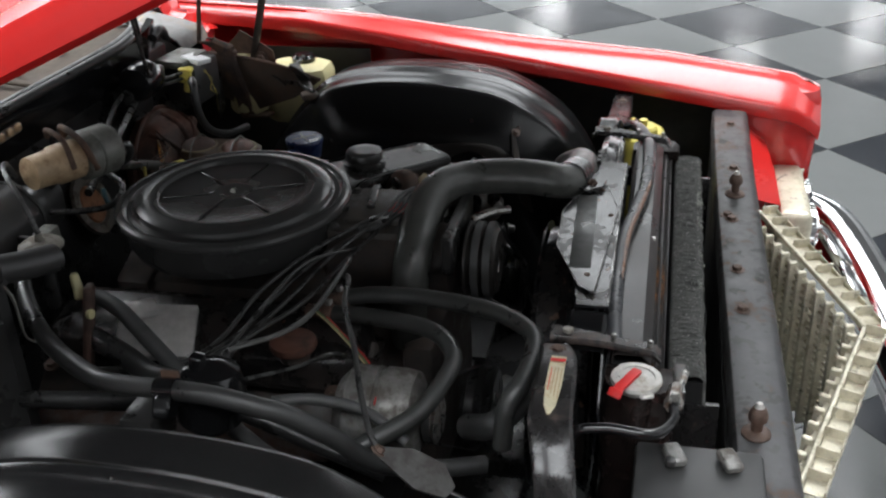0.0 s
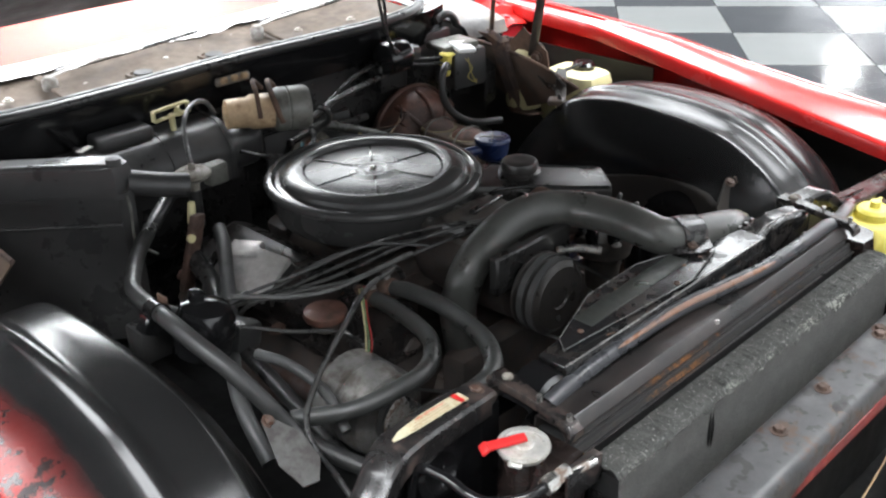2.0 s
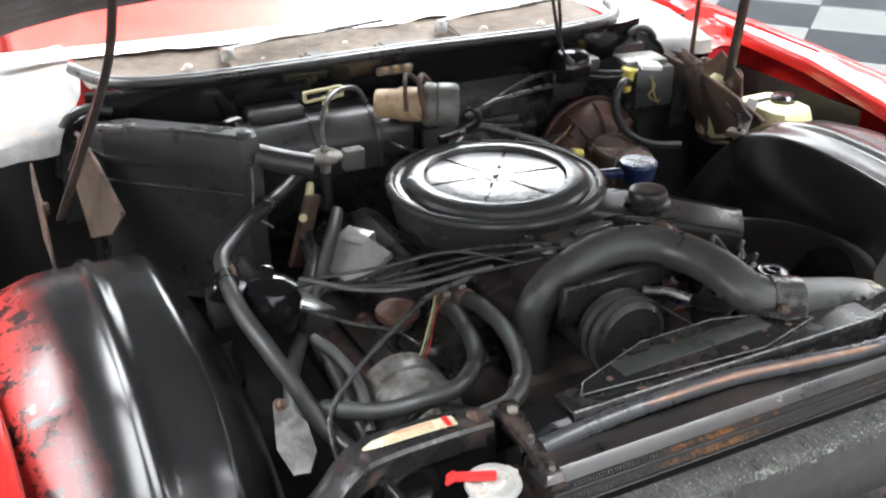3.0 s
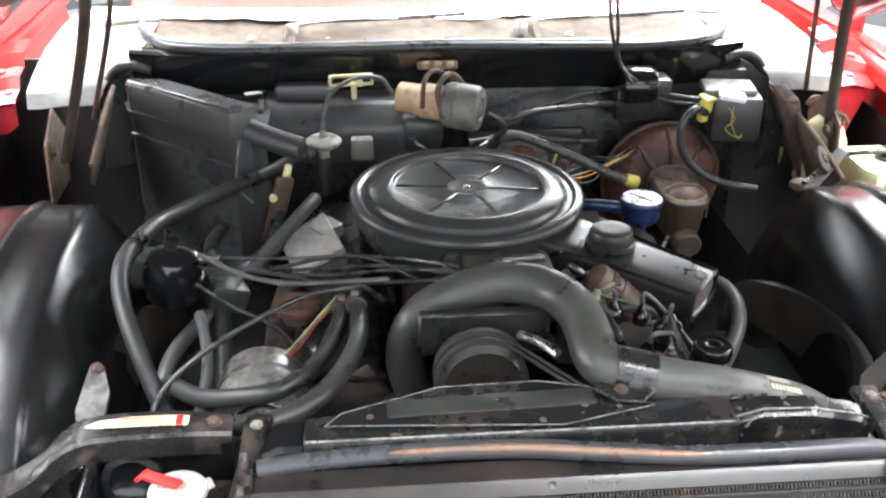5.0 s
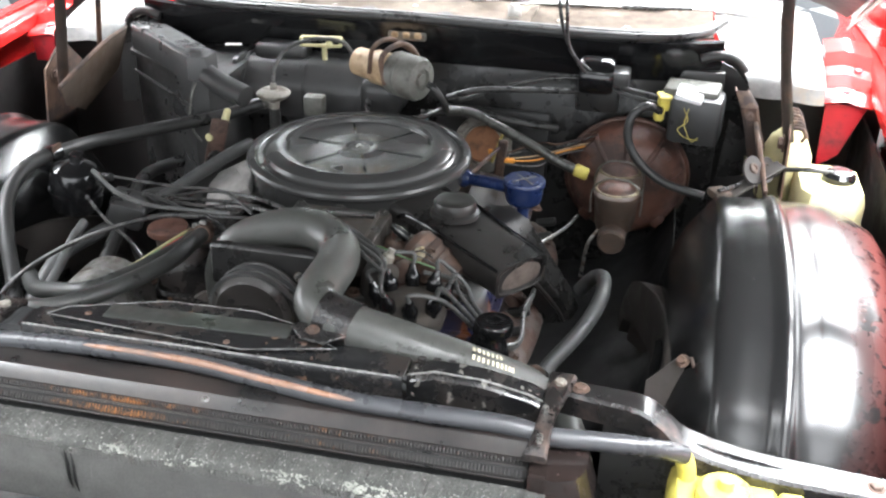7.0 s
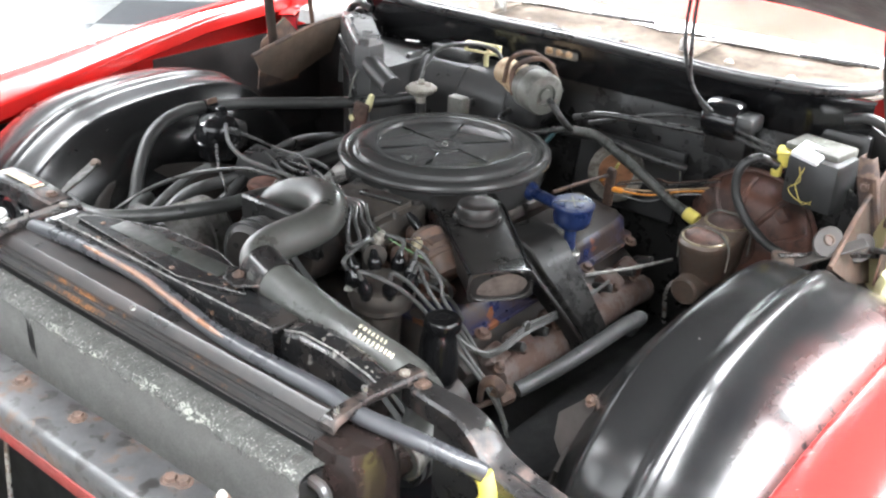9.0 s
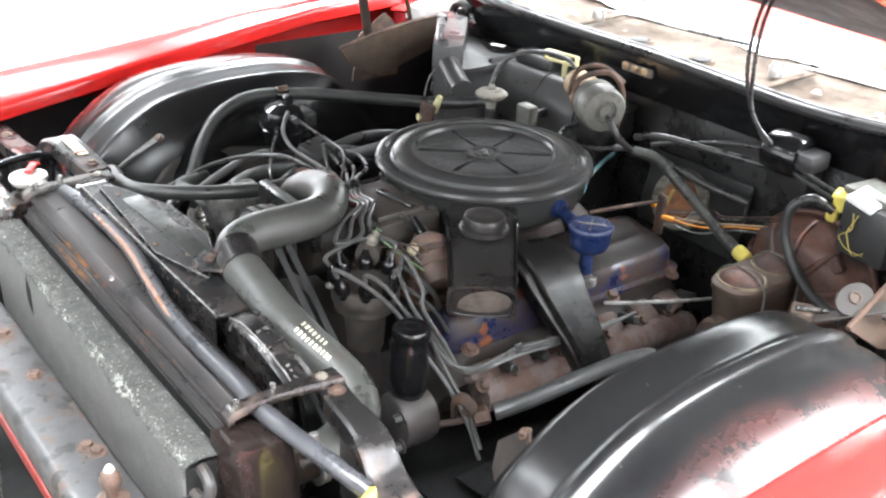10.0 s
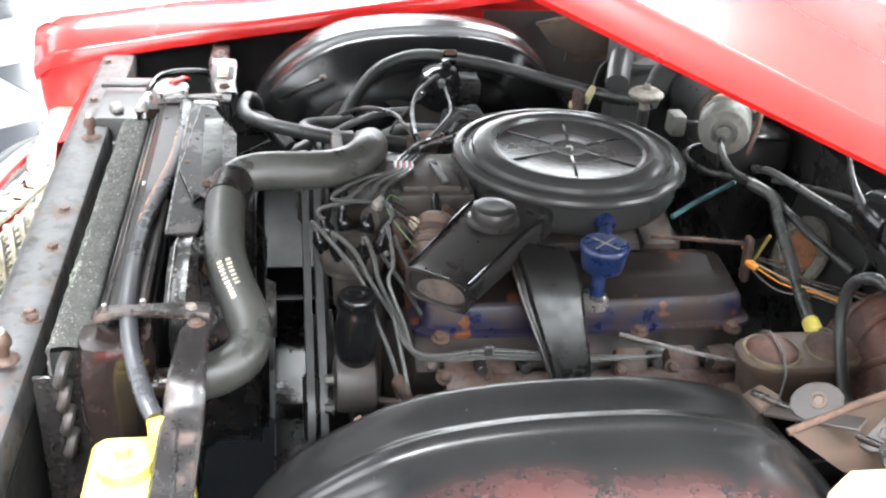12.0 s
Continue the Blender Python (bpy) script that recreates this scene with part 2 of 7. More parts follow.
def tube(pts, r, seg=12, n=8, ribs=0.0, radii=None, flat=1.0):
    """A round hose along a smooth line. ribs: small wavy rings. radii: one for each point."""
    line = spline(pts, n)
    bm = bmesh.new()
    rings = []
    up = None
    for i, p in enumerate(line):
        d = (line[min(i + 1, len(line) - 1)] - line[max(i - 1, 0)]).normalized()
        if up is None:
            up = d.orthogonal().normalized() if abs(d.z) > 0.95 else Vector((0, 0, 1))
        side = d.cross(up).normalized()
        up = side.cross(d).normalized()
        rr = r
        if radii:
            f = i / (len(line) - 1) * (len(radii) - 1)
            k = min(int(f), len(radii) - 2)
            rr = radii[k] * (1 - f + k) + radii[k + 1] * (f - k)
        rr *= 1 + ribs * (i % 2)
        rings.append([bm.verts.new(p + side * math.cos(2 * math.pi * j / seg) * rr + up * math.sin(2 * math.pi * j / seg) * rr * flat) for j in range(seg)])
    for a, b in zip(rings, rings[1:]):
        for j in range(seg):
            k = (j + 1) % seg
            bm.faces.new((a[j], a[k], b[k], b[j]))
    bm.faces.new(rings[0])
    bm.faces.new(rings[-1])
    return bm


def plate(outline, thick, m=None, bevel=0.0):
    """A flat sheet: an outline in x and y, extruded along z."""
    bm = bmesh.new()
    lo = [bm.verts.new((x, y, 0)) for x, y in outline]
    f = bm.faces.new(lo)
    ex = bmesh.ops.extrude_face_region(bm, geom=[f])
    for v in ex["geom"]:
        if isinstance(v, bmesh.types.BMVert):
            v.co.z += thick
    if bevel:
        bmesh.ops.bevel(bm, geom=bm.edges[:], offset=bevel, segments=1, affect="EDGES")
    if m is not None:
        bm.transform(m)
    return bm


def loft(sections, closed=False, cap=True):
    """Skin over rows of points of equal number."""
    bm = bmesh.new()
    rows = [[bm.verts.new(p) for p in s] for s in sections]
    n = len(rows[0])
    for a, b in zip(rows, rows[1:]):
        for i in range(n if closed else n - 1):
            j = (i + 1) % n
            bm.faces.new((a[i], a[j], b[j], b[i]))
    if closed and cap:
        bm.faces.new(rows[0])
        bm.faces.new(rows[-1])
    return bm


def thicken(bm, t):
    bmesh.ops.recalc_face_normals(bm, faces=bm.faces)
    bmesh.ops.solidify(bm, geom=bm.faces[:], thickness=t)
    return bm


def hexbolt(p, d=(0, 0, 1), r=0.008, h=0.007, washer=True):
    p = Vector(p)
    m = frame_to(p, p + Vector(d))
    b = lathe([(r, 0), (r, h * 0.8), (r * 0.85, h), (0, h)], m, 6)
    if washer:
        b = join(b, lathe([(r * 1.5, -0.001), (r * 1.5, 0.0015), (r, 0.002)], m, 14))
    return b


def lerp_table(table, v):
    for (a, fa), (b, fb) in zip(table, table[1:]):
        if v <= b:
            k = max(0, (v - a) / (b - a))
            return fa + (fb - fa) * k
    return table[-1][1]


def overspray_material(tint, lo, top):
    """Gloss black paint over which red has been sprayed towards the fender, with flaked and dusty spots."""
    m = material("black_paint_with_red_overspray", (0.0065, 0.0065, 0.007), 0.21, second=(0.013, 0.0128, 0.0125), amount=0.36, scale=6, edge=0.5, grain=90,
                 spec=(0.06, 0.056, 0.052), spec_scale=80, spec_at=0.75, rough_vary=0.03, second_rough=0.26)
    nt = m.node_tree
    b = nt.nodes["Principled BSDF"]
    old = b.inputs["Base Color"].links[0].from_socket
    geo = nt.nodes.new("ShaderNodeNewGeometry").outputs["Position"]
    sep = nt.nodes.new("ShaderNodeSeparateXYZ")
    link(nt, geo, sep.inputs[0])
    ab = nt.nodes.new("ShaderNodeMath")
    ab.operation = "ABSOLUTE"
    link(nt, sep.outputs[0], ab.inputs[0])
    big = noise_tex(nt, geo, 4, 3, 0.5)
    add = nt.nodes.new("ShaderNodeMath")
    add.operation = "MULTIPLY_ADD"
    add.inputs[1].default_value = 0.12
    link(nt, big, add.inputs[0])
    link(nt, ab.outputs[0], add.inputs[2])
    mask = ramp(nt, add.outputs[0], [(lo, g(0)), (lo + 0.05, g(0.25 * top)), (lo + 0.12, g(top))])
    flake = noise_tex(nt, geo, 20, 6, 0.8)
    hole = ramp(nt, flake, [(0.52, g(1)), (0.555, g(0.05))])
    both = nt.nodes.new("ShaderNodeMath")
    both.operation = "MULTIPLY"
    link(nt, mask, both.inputs[0])
    link(nt, hole, both.inputs[1])
    link(nt, mix(nt, both.outputs[0], old, tint), b.inputs["Base Color"])
    link(nt, mix(nt, both.outputs[0], g(0.4), g(0.10)), b.inputs["Specular IOR Level"])
    rough_was = b.inputs["Roughness"].links[0].from_socket
    link(nt, mix(nt, both.outputs[0], rough_was, g(0.5)), b.inputs["Roughness"])
    return m


M["well_l"] = overspray_material((0.50, 0.026, 0.02), 0.868, 0.95)
M["well_r"] = overspray_material((0.13, 0.032, 0.027), 0.89, 0.75)


M["foam_top"] = material("crumbling_grey_foam", (0.030, 0.031, 0.028), 0.8, second=(0.080, 0.080, 0.075), amount=0.42, scale=55, grain=420, edge=0.2, spec=(0.20, 0.20, 0.185), spec_scale=260, spec_at=0.64, bump=0.8)
M["fins"] = material("dusty_grey_fins", (0.085, 0.084, 0.080), 0.65, second=(0.17, 0.168, 0.160), amount=0.45, scale=34, grain=300, edge=0.4)
M["tank"] = material("rust_streaked_black_tank", (0.015, 0.011, 0.010), 0.14, second=(0.030, 0.018, 0.016), amount=0.26, scale=14, edge=0.2, spec=(0.40, 0.22, 0.05), spec_scale=16, spec_at=0.70)
M["strut"] = material("chipped_black_bracket", (0.015, 0.014, 0.014), 0.26, second=(0.08, 0.054, 0.046), amount=0.24, scale=16, edge=0.1, spec=(0.12, 0.105, 0.095), spec_scale=80, spec_at=0.74)
M["shroud"] = material("chipped_black_shroud", (0.013, 0.013, 0.0135), 0.22, vary=0.15, scale=10, second=(0.030, 0.024, 0.021), amount=0.36, edge=0.15, spec=(0.13, 0.082, 0.058), spec_scale=46, spec_at=0.665, bump=0.04, rough_vary=0.07, second_rough=0.42)
M["channel"] = material("worn_black_channel", (0.0095, 0.0092, 0.0092), 0.30, vary=0.15, scale=9, second=(0.036, 0.027, 0.024), amount=0.36, edge=0.3, second_rough=0.38, spec=(0.10, 0.065, 0.05), spec_scale=30, spec_at=0.73, rough_vary=0.05)
M["foam"] = material("black_gap_shade", (0.007, 0.007, 0.0065), 0.5, vary=0.3)
M["hub"] = material("worn_lid_hub", (0.16, 0.155, 0.15), 0.35, metal=0.5, second=(0.03, 0.03, 0.03), amount=0.5, scale=60)
M["orange_rust"] = material("orange_rusted_disc", (0.30, 0.13, 0.06), 0.7, second=(0.14, 0.075, 0.045), amount=0.4, scale=30, bump=0.2)
M["grey_hose"] = material("grey_rubber_hose", (0.065, 0.066, 0.066), 0.4, second=(0.04, 0.04, 0.039), amount=0.4, scale=14, edge=0.3)
M["buff"] = material("grey_buff_metal", (0.25, 0.235, 0.205), 0.45, second=(0.13, 0.11, 0.09), amount=0.4, scale=40)
M["flap"] = material("dull_brown_grey_flap", (0.115, 0.092, 0.080), 0.45, second=(0.07, 0.055, 0.048), amount=0.4, scale=30)
M["streak"] = material("orange_hose_streak", (0.24, 0.125, 0.078), 0.27, second=(0.08, 0.078, 0.08), amount=0.3, scale=22, edge=0.3)
M["comb"] = material("rust_spotted_fins", (0.020, 0.018, 0.017), 0.8, second=(0.28, 0.115, 0.035), amount=0.34, scale=4.5, grain=120, edge=0.12)
M["leather"] = material("rusty_red_brown_strap", (0.075, 0.04, 0.03), 0.6, second=(0.045, 0.028, 0.022), amount=0.45, scale=20, bump=0.2)
M["left_cover"] = material("greasy_black_cover_paint", (0.011, 0.0105, 0.0105), 0.22, second=(0.030, 0.023, 0.020), amount=0.34, scale=14, edge=0.25, spec=(0.10, 0.055, 0.035), spec_scale=34, spec_at=0.74, bump=0.1, second_rough=0.42)
M["flaked"] = material("flaking_black_paint", (0.011, 0.011, 0.0115), 0.2, second=(0.024, 0.020, 0.018), amount=0.36, scale=18, edge=0.2, spec=(0.13, 0.12, 0.11), spec_scale=95, spec_at=0.625, bump=0.12, second_rough=0.4)
M["bare_alu"] = material("bare_bright_aluminium", (0.50, 0.49, 0.475), 0.42, metal=0.55, second=(0.26, 0.24, 0.22), amount=0.34, scale=24, edge=0.3, bump=0.1)
M["pump_cast"] = material("dull_dark_casting", (0.034, 0.033, 0.033), 0.42, second=(0.055, 0.040, 0.034), amount=0.35, scale=16, edge=0.3, bump=0.12)
M["apron"] = material("dusty_brown_black_rubber", (0.022, 0.019, 0.017), 0.5, second=(0.038, 0.031, 0.027), amount=0.42, scale=9, edge=0.35, bump=0.06)
M["cast"] = material("greasy_cast_aluminium", (0.065, 0.064, 0.061), 0.45, metal=0.4, second=(0.025, 0.022, 0.02), amount=0.5, scale=22, bump=0.15)
M["hinge"] = material("brown_black_hinge_strap", (0.045, 0.037, 0.032), 0.42, second=(0.09, 0.06, 0.045), amount=0.35, scale=18, bump=0.15)
M["olive_paint"] = material("dull_green_grey_paint", (0.028, 0.031, 0.027), 0.4, second=(0.017, 0.017, 0.016), amount=0.35, scale=12, edge=0.3)
M["greasy"] = material("greasy_dark_casting", (0.036, 0.032, 0.029), 0.5, second=(0.07, 0.058, 0.048), amount=0.42, scale=30, edge=0.2, bump=0.3)
M["pulley"] = material("dusty_pulley_steel", (0.030, 0.027, 0.025), 0.32, metal=0.2, second=(0.028, 0.025, 0.023), amount=0.45, scale=24, edge=0.3)
M["mc_iron"] = material("dark_rusty_iron", (0.060, 0.045, 0.035), 0.5, second=(0.085, 0.05, 0.034), amount=0.36, scale=18, edge=0.25, bump=0.25)
M["brass"] = material("dull_olive_plating", (0.17, 0.14, 0.085), 0.4, metal=0.4, second=(0.07, 0.05, 0.03), amount=0.4, scale=30)
M["clamp_steel"] = material("worn_dark_clamp_steel", (0.018, 0.016, 0.0155), 0.28, metal=0.2, second=(0.085, 0.058, 0.048), amount=0.32, scale=26, edge=0.15, spec=(0.16, 0.14, 0.13), spec_scale=70, spec_at=0.74)
M["tan_sheet"] = material("tan_rusty_sheet", (0.090, 0.060, 0.038), 0.55, second=(0.05, 0.036, 0.028), amount=0.48, scale=9, edge=0.25, bump=0.15)
M["satin"] = material("satin_black_steel", (0.014, 0.0137, 0.0135), 0.2, second=(0.034, 0.031, 0.029), amount=0.34, scale=9, edge=0.4, spec=(0.12, 0.10, 0.09), spec_scale=70, spec_at=0.78, rough_vary=0.06)
M["bracket_grey"] = material("brown_grey_sheet", (0.055, 0.048, 0.046), 0.4, second=(0.03, 0.026, 0.024), amount=0.4, scale=14, edge=0.3)
M["duct"] = material("baked_black_paint", (0.010, 0.0097, 0.0095), 0.22, second=(0.018, 0.017, 0.016), amount=0.3, scale=12, edge=0.4)
# Near-black for added sheets that cover red body metal.
M["cover_black"] = material("black_inner_cover", (0.009, 0.0085, 0.0085), 0.45, second=(0.016, 0.012, 0.011), amount=0.35, scale=9, edge=0.3)
M["coil"] = material("rust_brown_coil_can", (0.085, 0.058, 0.046), 0.5, second=(0.15, 0.085, 0.06), amount=0.34, scale=28, edge=0.2, bump=0.3)
M["worn_edge"] = material("bare_worn_edge", (0.34, 0.33, 0.32), 0.3, metal=0.5, second=(0.03, 0.028, 0.027), amount=0.42, scale=24, edge=0.15)
M["dark_hose"] = material("black_heater_hose", (0.026, 0.027, 0.026), 0.26, second=(0.040, 0.041, 0.039), amount=0.4, scale=12, edge=0.35)
M["dusty"] = material("dusty_grey_black_plastic", (0.036, 0.036, 0.0365), 0.27, second=(0.050, 0.049, 0.048), amount=0.38, scale=6, edge=0.4, vary=0.12)
M["red_dull"] = material("dull_red_lip_paint", (0.20, 0.018, 0.015), 0.5, second=(0.05, 0.02, 0.018), amount=0.4, scale=14, edge=0.3)
M["pale"] = material("pale_primer_sheet", (0.18, 0.178, 0.175), 0.5, second=(0.20, 0.145, 0.09), amount=0.30, scale=8, edge=0.2)
M["pale_seal"] = material("grey_worn_seal_edge", (0.16, 0.165, 0.165), 0.45, second=(0.05, 0.05, 0.05), amount=0.35, scale=14, edge=0.2)
M["white"] = material("white_vinyl", (0.85, 0.85, 0.86), 0.4, vary=0.03)
M["dash_red"] = material("dash_red", (0.5, 0.03, 0.025), 0.45, vary=0.1)
M["green_hose"] = material("grey_green_hose", (0.046, 0.047, 0.043), 0.28, second=(0.062, 0.063, 0.058), amount=0.4, scale=12, edge=0.35, bump=0.05)
M["teal"] = material("teal_tube", (0.05, 0.12, 0.135), 0.4)
M["orange_wire"] = material("orange_wire", (0.65, 0.25, 0.03), 0.5)
M["yellow_wire"] = material("yellow_wire", (0.42, 0.34, 0.09), 0.5)
M["red_wire"] = material("red_wire", (0.4, 0.03, 0.03), 0.5)
M["green_wire"] = material("green_wire", (0.12, 0.22, 0.10), 0.5)
M["rust_bolt"] = material("rusty_bolt", (0.085, 0.050, 0.036), 0.6, second=(0.055, 0.036, 0.028), amount=0.4, scale=60, bump=0.2)
M["print"] = material("cream_print", (0.6, 0.56, 0.42), 0.6)
M["dust"] = material("pale_grey_dust", (0.22, 0.225, 0.20), 0.9, second=(0.09, 0.092, 0.084), amount=0.5, scale=60, grain=300, bump=0.3)

for key in ("tile_light", "tile_dark"):
    M[key].node_tree.nodes["Principled BSDF"].inputs["Specular IOR Level"].default_value = 0.5
M["cowl"].node_tree.nodes["Principled BSDF"].inputs["Specular IOR Level"].default_value = 0.15
M["duct"].node_tree.nodes["Principled BSDF"].inputs["Specular IOR Level"].default_value = 0.3
M["tile_light"].node_tree.nodes["Principled BSDF"].inputs["Specular IOR Level"].default_value = 0.22
M["tile_dark"].node_tree.nodes["Principled BSDF"].inputs["Specular IOR Level"].default_value = 0.22
M["cleaner"].node_tree.nodes["Principled BSDF"].inputs["Specular IOR Level"].default_value = 0.33
M["valve_top"].node_tree.nodes["Principled BSDF"].inputs["Specular IOR Level"].default_value = 0.15

# ---- showroom ----
def tiled_floor():
    floor = single("floor", slab(-11, 25, -9, 13, -0.06, -0.012, 0), "tile_dark", "polished showroom floor of large grey checkered tiles", "floor", kind="structure", smooth=False)
    turn = Matrix.Rotation(radians(39.5), 4, "Z")
    size, gap = 0.66, 0.004
    mesh = {}
    for key in ("tile_light", "tile_dark"):
        me = finish("tile", box((size - gap, size - gap, 0.012), None, 0.0015, 1), key, False)
        mesh[key] = me
    rest = {"tile_light": [], "tile_dark": []}
    n = 0
    for i in range(-26, 46):
        for j in range(-40, 27):
            p = turn @ Vector(((i + 0.5) * size - 0.185, (j + 0.5) * size - 0.154, -0.006))
            if not (-10.4 < p.x < 24.4 and -8.4 < p.y < 12.4):
                continue
            key = "tile_light" if (i + j) % 2 else "tile_dark"
            near = 1.2 < p.x < 6.6 and -2.6 < p.y < 4.4 or -3.4 < p.x < -1.2 and -2.0 < p.y < 1.0
            if near and n < 300:
                ob = new("tile", mesh[key])
                ob.matrix_basis = Matrix.Translation(p) @ turn
                ob.parent = floor
                ob.matrix_parent_inverse = Matrix.Translation(-floor.location)
                n += 1
            else:
                rest[key].append(p)
    for key, ps in rest.items():
        bm = bmesh.new()
        h = (size - gap) / 2
        for p in ps:
            bm.faces.new([bm.verts.new(p + turn @ Vector((x, y, 0.006))) for x, y in ((-h, -h), (h, -h), (h, h), (-h, h))])
        ob = part("far_tiles", bm, key, floor, smooth=False)
        ob["kind"] = "stuff"
    return floor


FLOOR = tiled_floor()
single("wall_north", slab(-11, 25, 12.5, 12.7, 0, 4.4, 0), "wall", "white painted showroom wall behind the car", "wall", kind="structure", smooth=False)
single("wall_south", slab(-11, 25, -8.7, -8.5, 0, 4.4, 0), "wall", "white painted showroom wall in front of the car", "wall", kind="structure", smooth=False)
single("wall_east", slab(24.5, 24.7, -8.5, 12.5, 0, 4.4, 0), "wall", "white painted showroom wall beside the car", "wall", kind="structure", smooth=False)
single("wall_west", slab(-10.7, -10.5, -8.5, 12.5, 0, 4.4, 0), "wall", "white painted showroom wall beside the car", "wall", kind="structure", smooth=False)


def high_bay(x, y):
    """A compact bright lamp on the far part of the ceiling."""
    t = thing("ceiling_light", (x, y, 4.4), "bright square ceiling lamp in a thin white frame", "ceiling light", "ceiling lights")
    part("frame", box((0.66, 0.66, 0.06), pose(x, y, 4.37), 0.01, 1), "ceiling", t)
    part("diffuser", box((0.60, 0.60, 0.02), pose(x, y, 4.335), 0.004, 1), "lamp_glow", t, "glowing white diffuser")


for bx, by in ((20.8, 1.75), (17.7, 1.75), (19.9, -4.7), (17.4, -2.1), (20.6, 6.6), (17.6, 6.6)):
    high_bay(bx, by)
single("ceiling", slab(-10.7, 24.7, -8.7, 12.7, 4.4, 4.6, 0), "ceiling", "white showroom ceiling", "ceiling", kind="structure", smooth=False)


# ---- car body ----
CREST = [(-1.12, 0.840), (-0.75, 0.895), (-0.45, 0.919), (-0.2, 0.945), (0, 0.970), (0.25, 0.988), (0.62, 1.005), (1.6, 1.01)]
LIP = [(-1.12, 0.750), (-0.9, 0.786), (-0.7, 0.820), (-0.5, 0.850), (-0.3, 0.878), (-0.1, 0.903), (0.1, 0.924), (0.2, 0.934), (0.62, 0.96), (1.6, 0.97)]
LIP_X = [(-0.9, 0.911), (-0.7, 0.907), (-0.5, 0.909), (-0.3, 0.919), (-0.1, 0.938), (0.1, 0.962), (0.2, 0.972), (0.62, 0.975), (1.6, 0.975)]
car = thing("car_body", (0, 0.3, 0), "red classic car front end with its hood raised", "car")


def fender(side):
    rows = []
    for y in [-1.125, -1.118, -1.10, -1.06, -1.0, -0.9, -0.75, -0.6, -0.4, -0.2, 0, 0.2, 0.4, 0.62, 0.9, 1.5]:
        z = lerp_table(CREST, y)
        k = max(0, (-1.06 - y) / 0.065)
        dz, dx = 0.04 * k * k, 0.025 * k * k
        b = lerp_table(LIP, y)
        lx = lerp_table(LIP_X, y)
        sec = [(lx + 0.034, b), (lx + 0.006, b), (lx + 0.001, b + 0.003), (lx, b + 0.028), (lx + 0.003, b + 0.034), (lx + 0.010, b + 0.0375), (lx + 0.036, b + 0.038 + 0.6 * (z - b - 0.038)), (1.008, z - 0.001), (1.03, z - 0.002), (1.055, z - 0.012), (1.068, z - 0.035),
               (1.06, z - 0.09), (1.035, z - 0.2), (1.03, 0.45), (1.02, 0.22)]
        rows.append([(side * (x - (dx if x > 1 else -dx)), y, max(0.22, zz - dz)) for x, zz in sec])
    return thicken(loft(rows), -0.003)


def fender_tip(side):
    rows = []
    for z, gx, gy in ((0.838, 0.025, 0.03), (0.825, 0.006, 0.006), (0.80, 0, 0), (0.70, 0, 0.0), (0.622, 0.0, 0.004), (0.604, 0.006, 0.008), (0.598, 0.02, 0.02)):
        o = []
        for x, y in ((0.950, -0.955), (0.940, -1.03), (0.948, -1.10), (0.965, -1.12), (0.985, -1.128), (1.02, -1.128), (1.045, -1.12), (1.06, -1.10), (1.064, -1.0), (1.055, -0.93)):
            o.append((side * (x + (gx if x < 0.99 else -gx)), y + (gy if y < -1.0 else 0), z))
        rows.append(o)
    return loft(rows, closed=True)


for side in (1, -1):
    f = part("fender", fender(side), "red", car, "glossy red front fender with a folded inner lip")
    part("end_cap", fender_tip(side), "red", f, "rounded red fender end")
    for y in (-0.715, 0.13):
        z = lerp_table(LIP, y) + 0.017
        part("lip_hole", lathe([(0.011, 0), (0.011, 0.0015), (0, 0.0015)], frame_to((side * (lerp_table(LIP_X, y) + 0.0005), y, z), (side * 0.80, y, z)) @ Matrix.Diagonal((1, 0.55, 1, 1)), 14), "dark", f)

WELL = [(-0.66, 0.52), (-0.61, 0.64), (-0.565, 0.735), (-0.50, 0.815), (-0.39, 0.882), (-0.28, 0.906), (-0.16, 0.912), (-0.05, 0.906), (0.055, 0.878), (0.13, 0.81), (0.20, 0.72), (0.27, 0.60), (0.31, 0.48)]


def wheel_well(side):
    lift = 0.0 if side > 0 else 0.010
    line = spline([(0, y, z + lift * min(1, max(0, (z - 0.6) / 0.25))) for y, z in WELL], 4)
    cross = [(0.575, -0.34), (0.580, -0.17), (0.592, -0.11), (0.614, -0.064), (0.640, -0.029), (0.655, -0.009), (0.662, -0.002), (0.670, 0.0), (0.70, 0.001), (0.730, 0.001), (0.740, 0.003), (0.747, 0.009),
             (0.756, 0.0105), (0.765, 0.006), (0.772, 0.001), (0.80, 0.003), (0.84, 0.0), (0.88, -0.012), (0.92, -0.034), (0.940, -0.06), (0.945, -0.12)]
    rows = []
    for i, p in enumerate(line):
        d = line[min(i + 1, len(line) - 1)] - line[max(i - 1, 0)]
        nrm = Vector((0, -d.z, d.y)).normalized()
        c = (Vector((0, -0.16, 0.40)) - p)
        rows.append([(side * x, (p + nrm * o if o > -0.2 else p + c * 0.8).y, (p + nrm * o if o > -0.2 else p + c * 0.8).z) for x, o in cross])
    return thicken(loft(rows), -0.002)


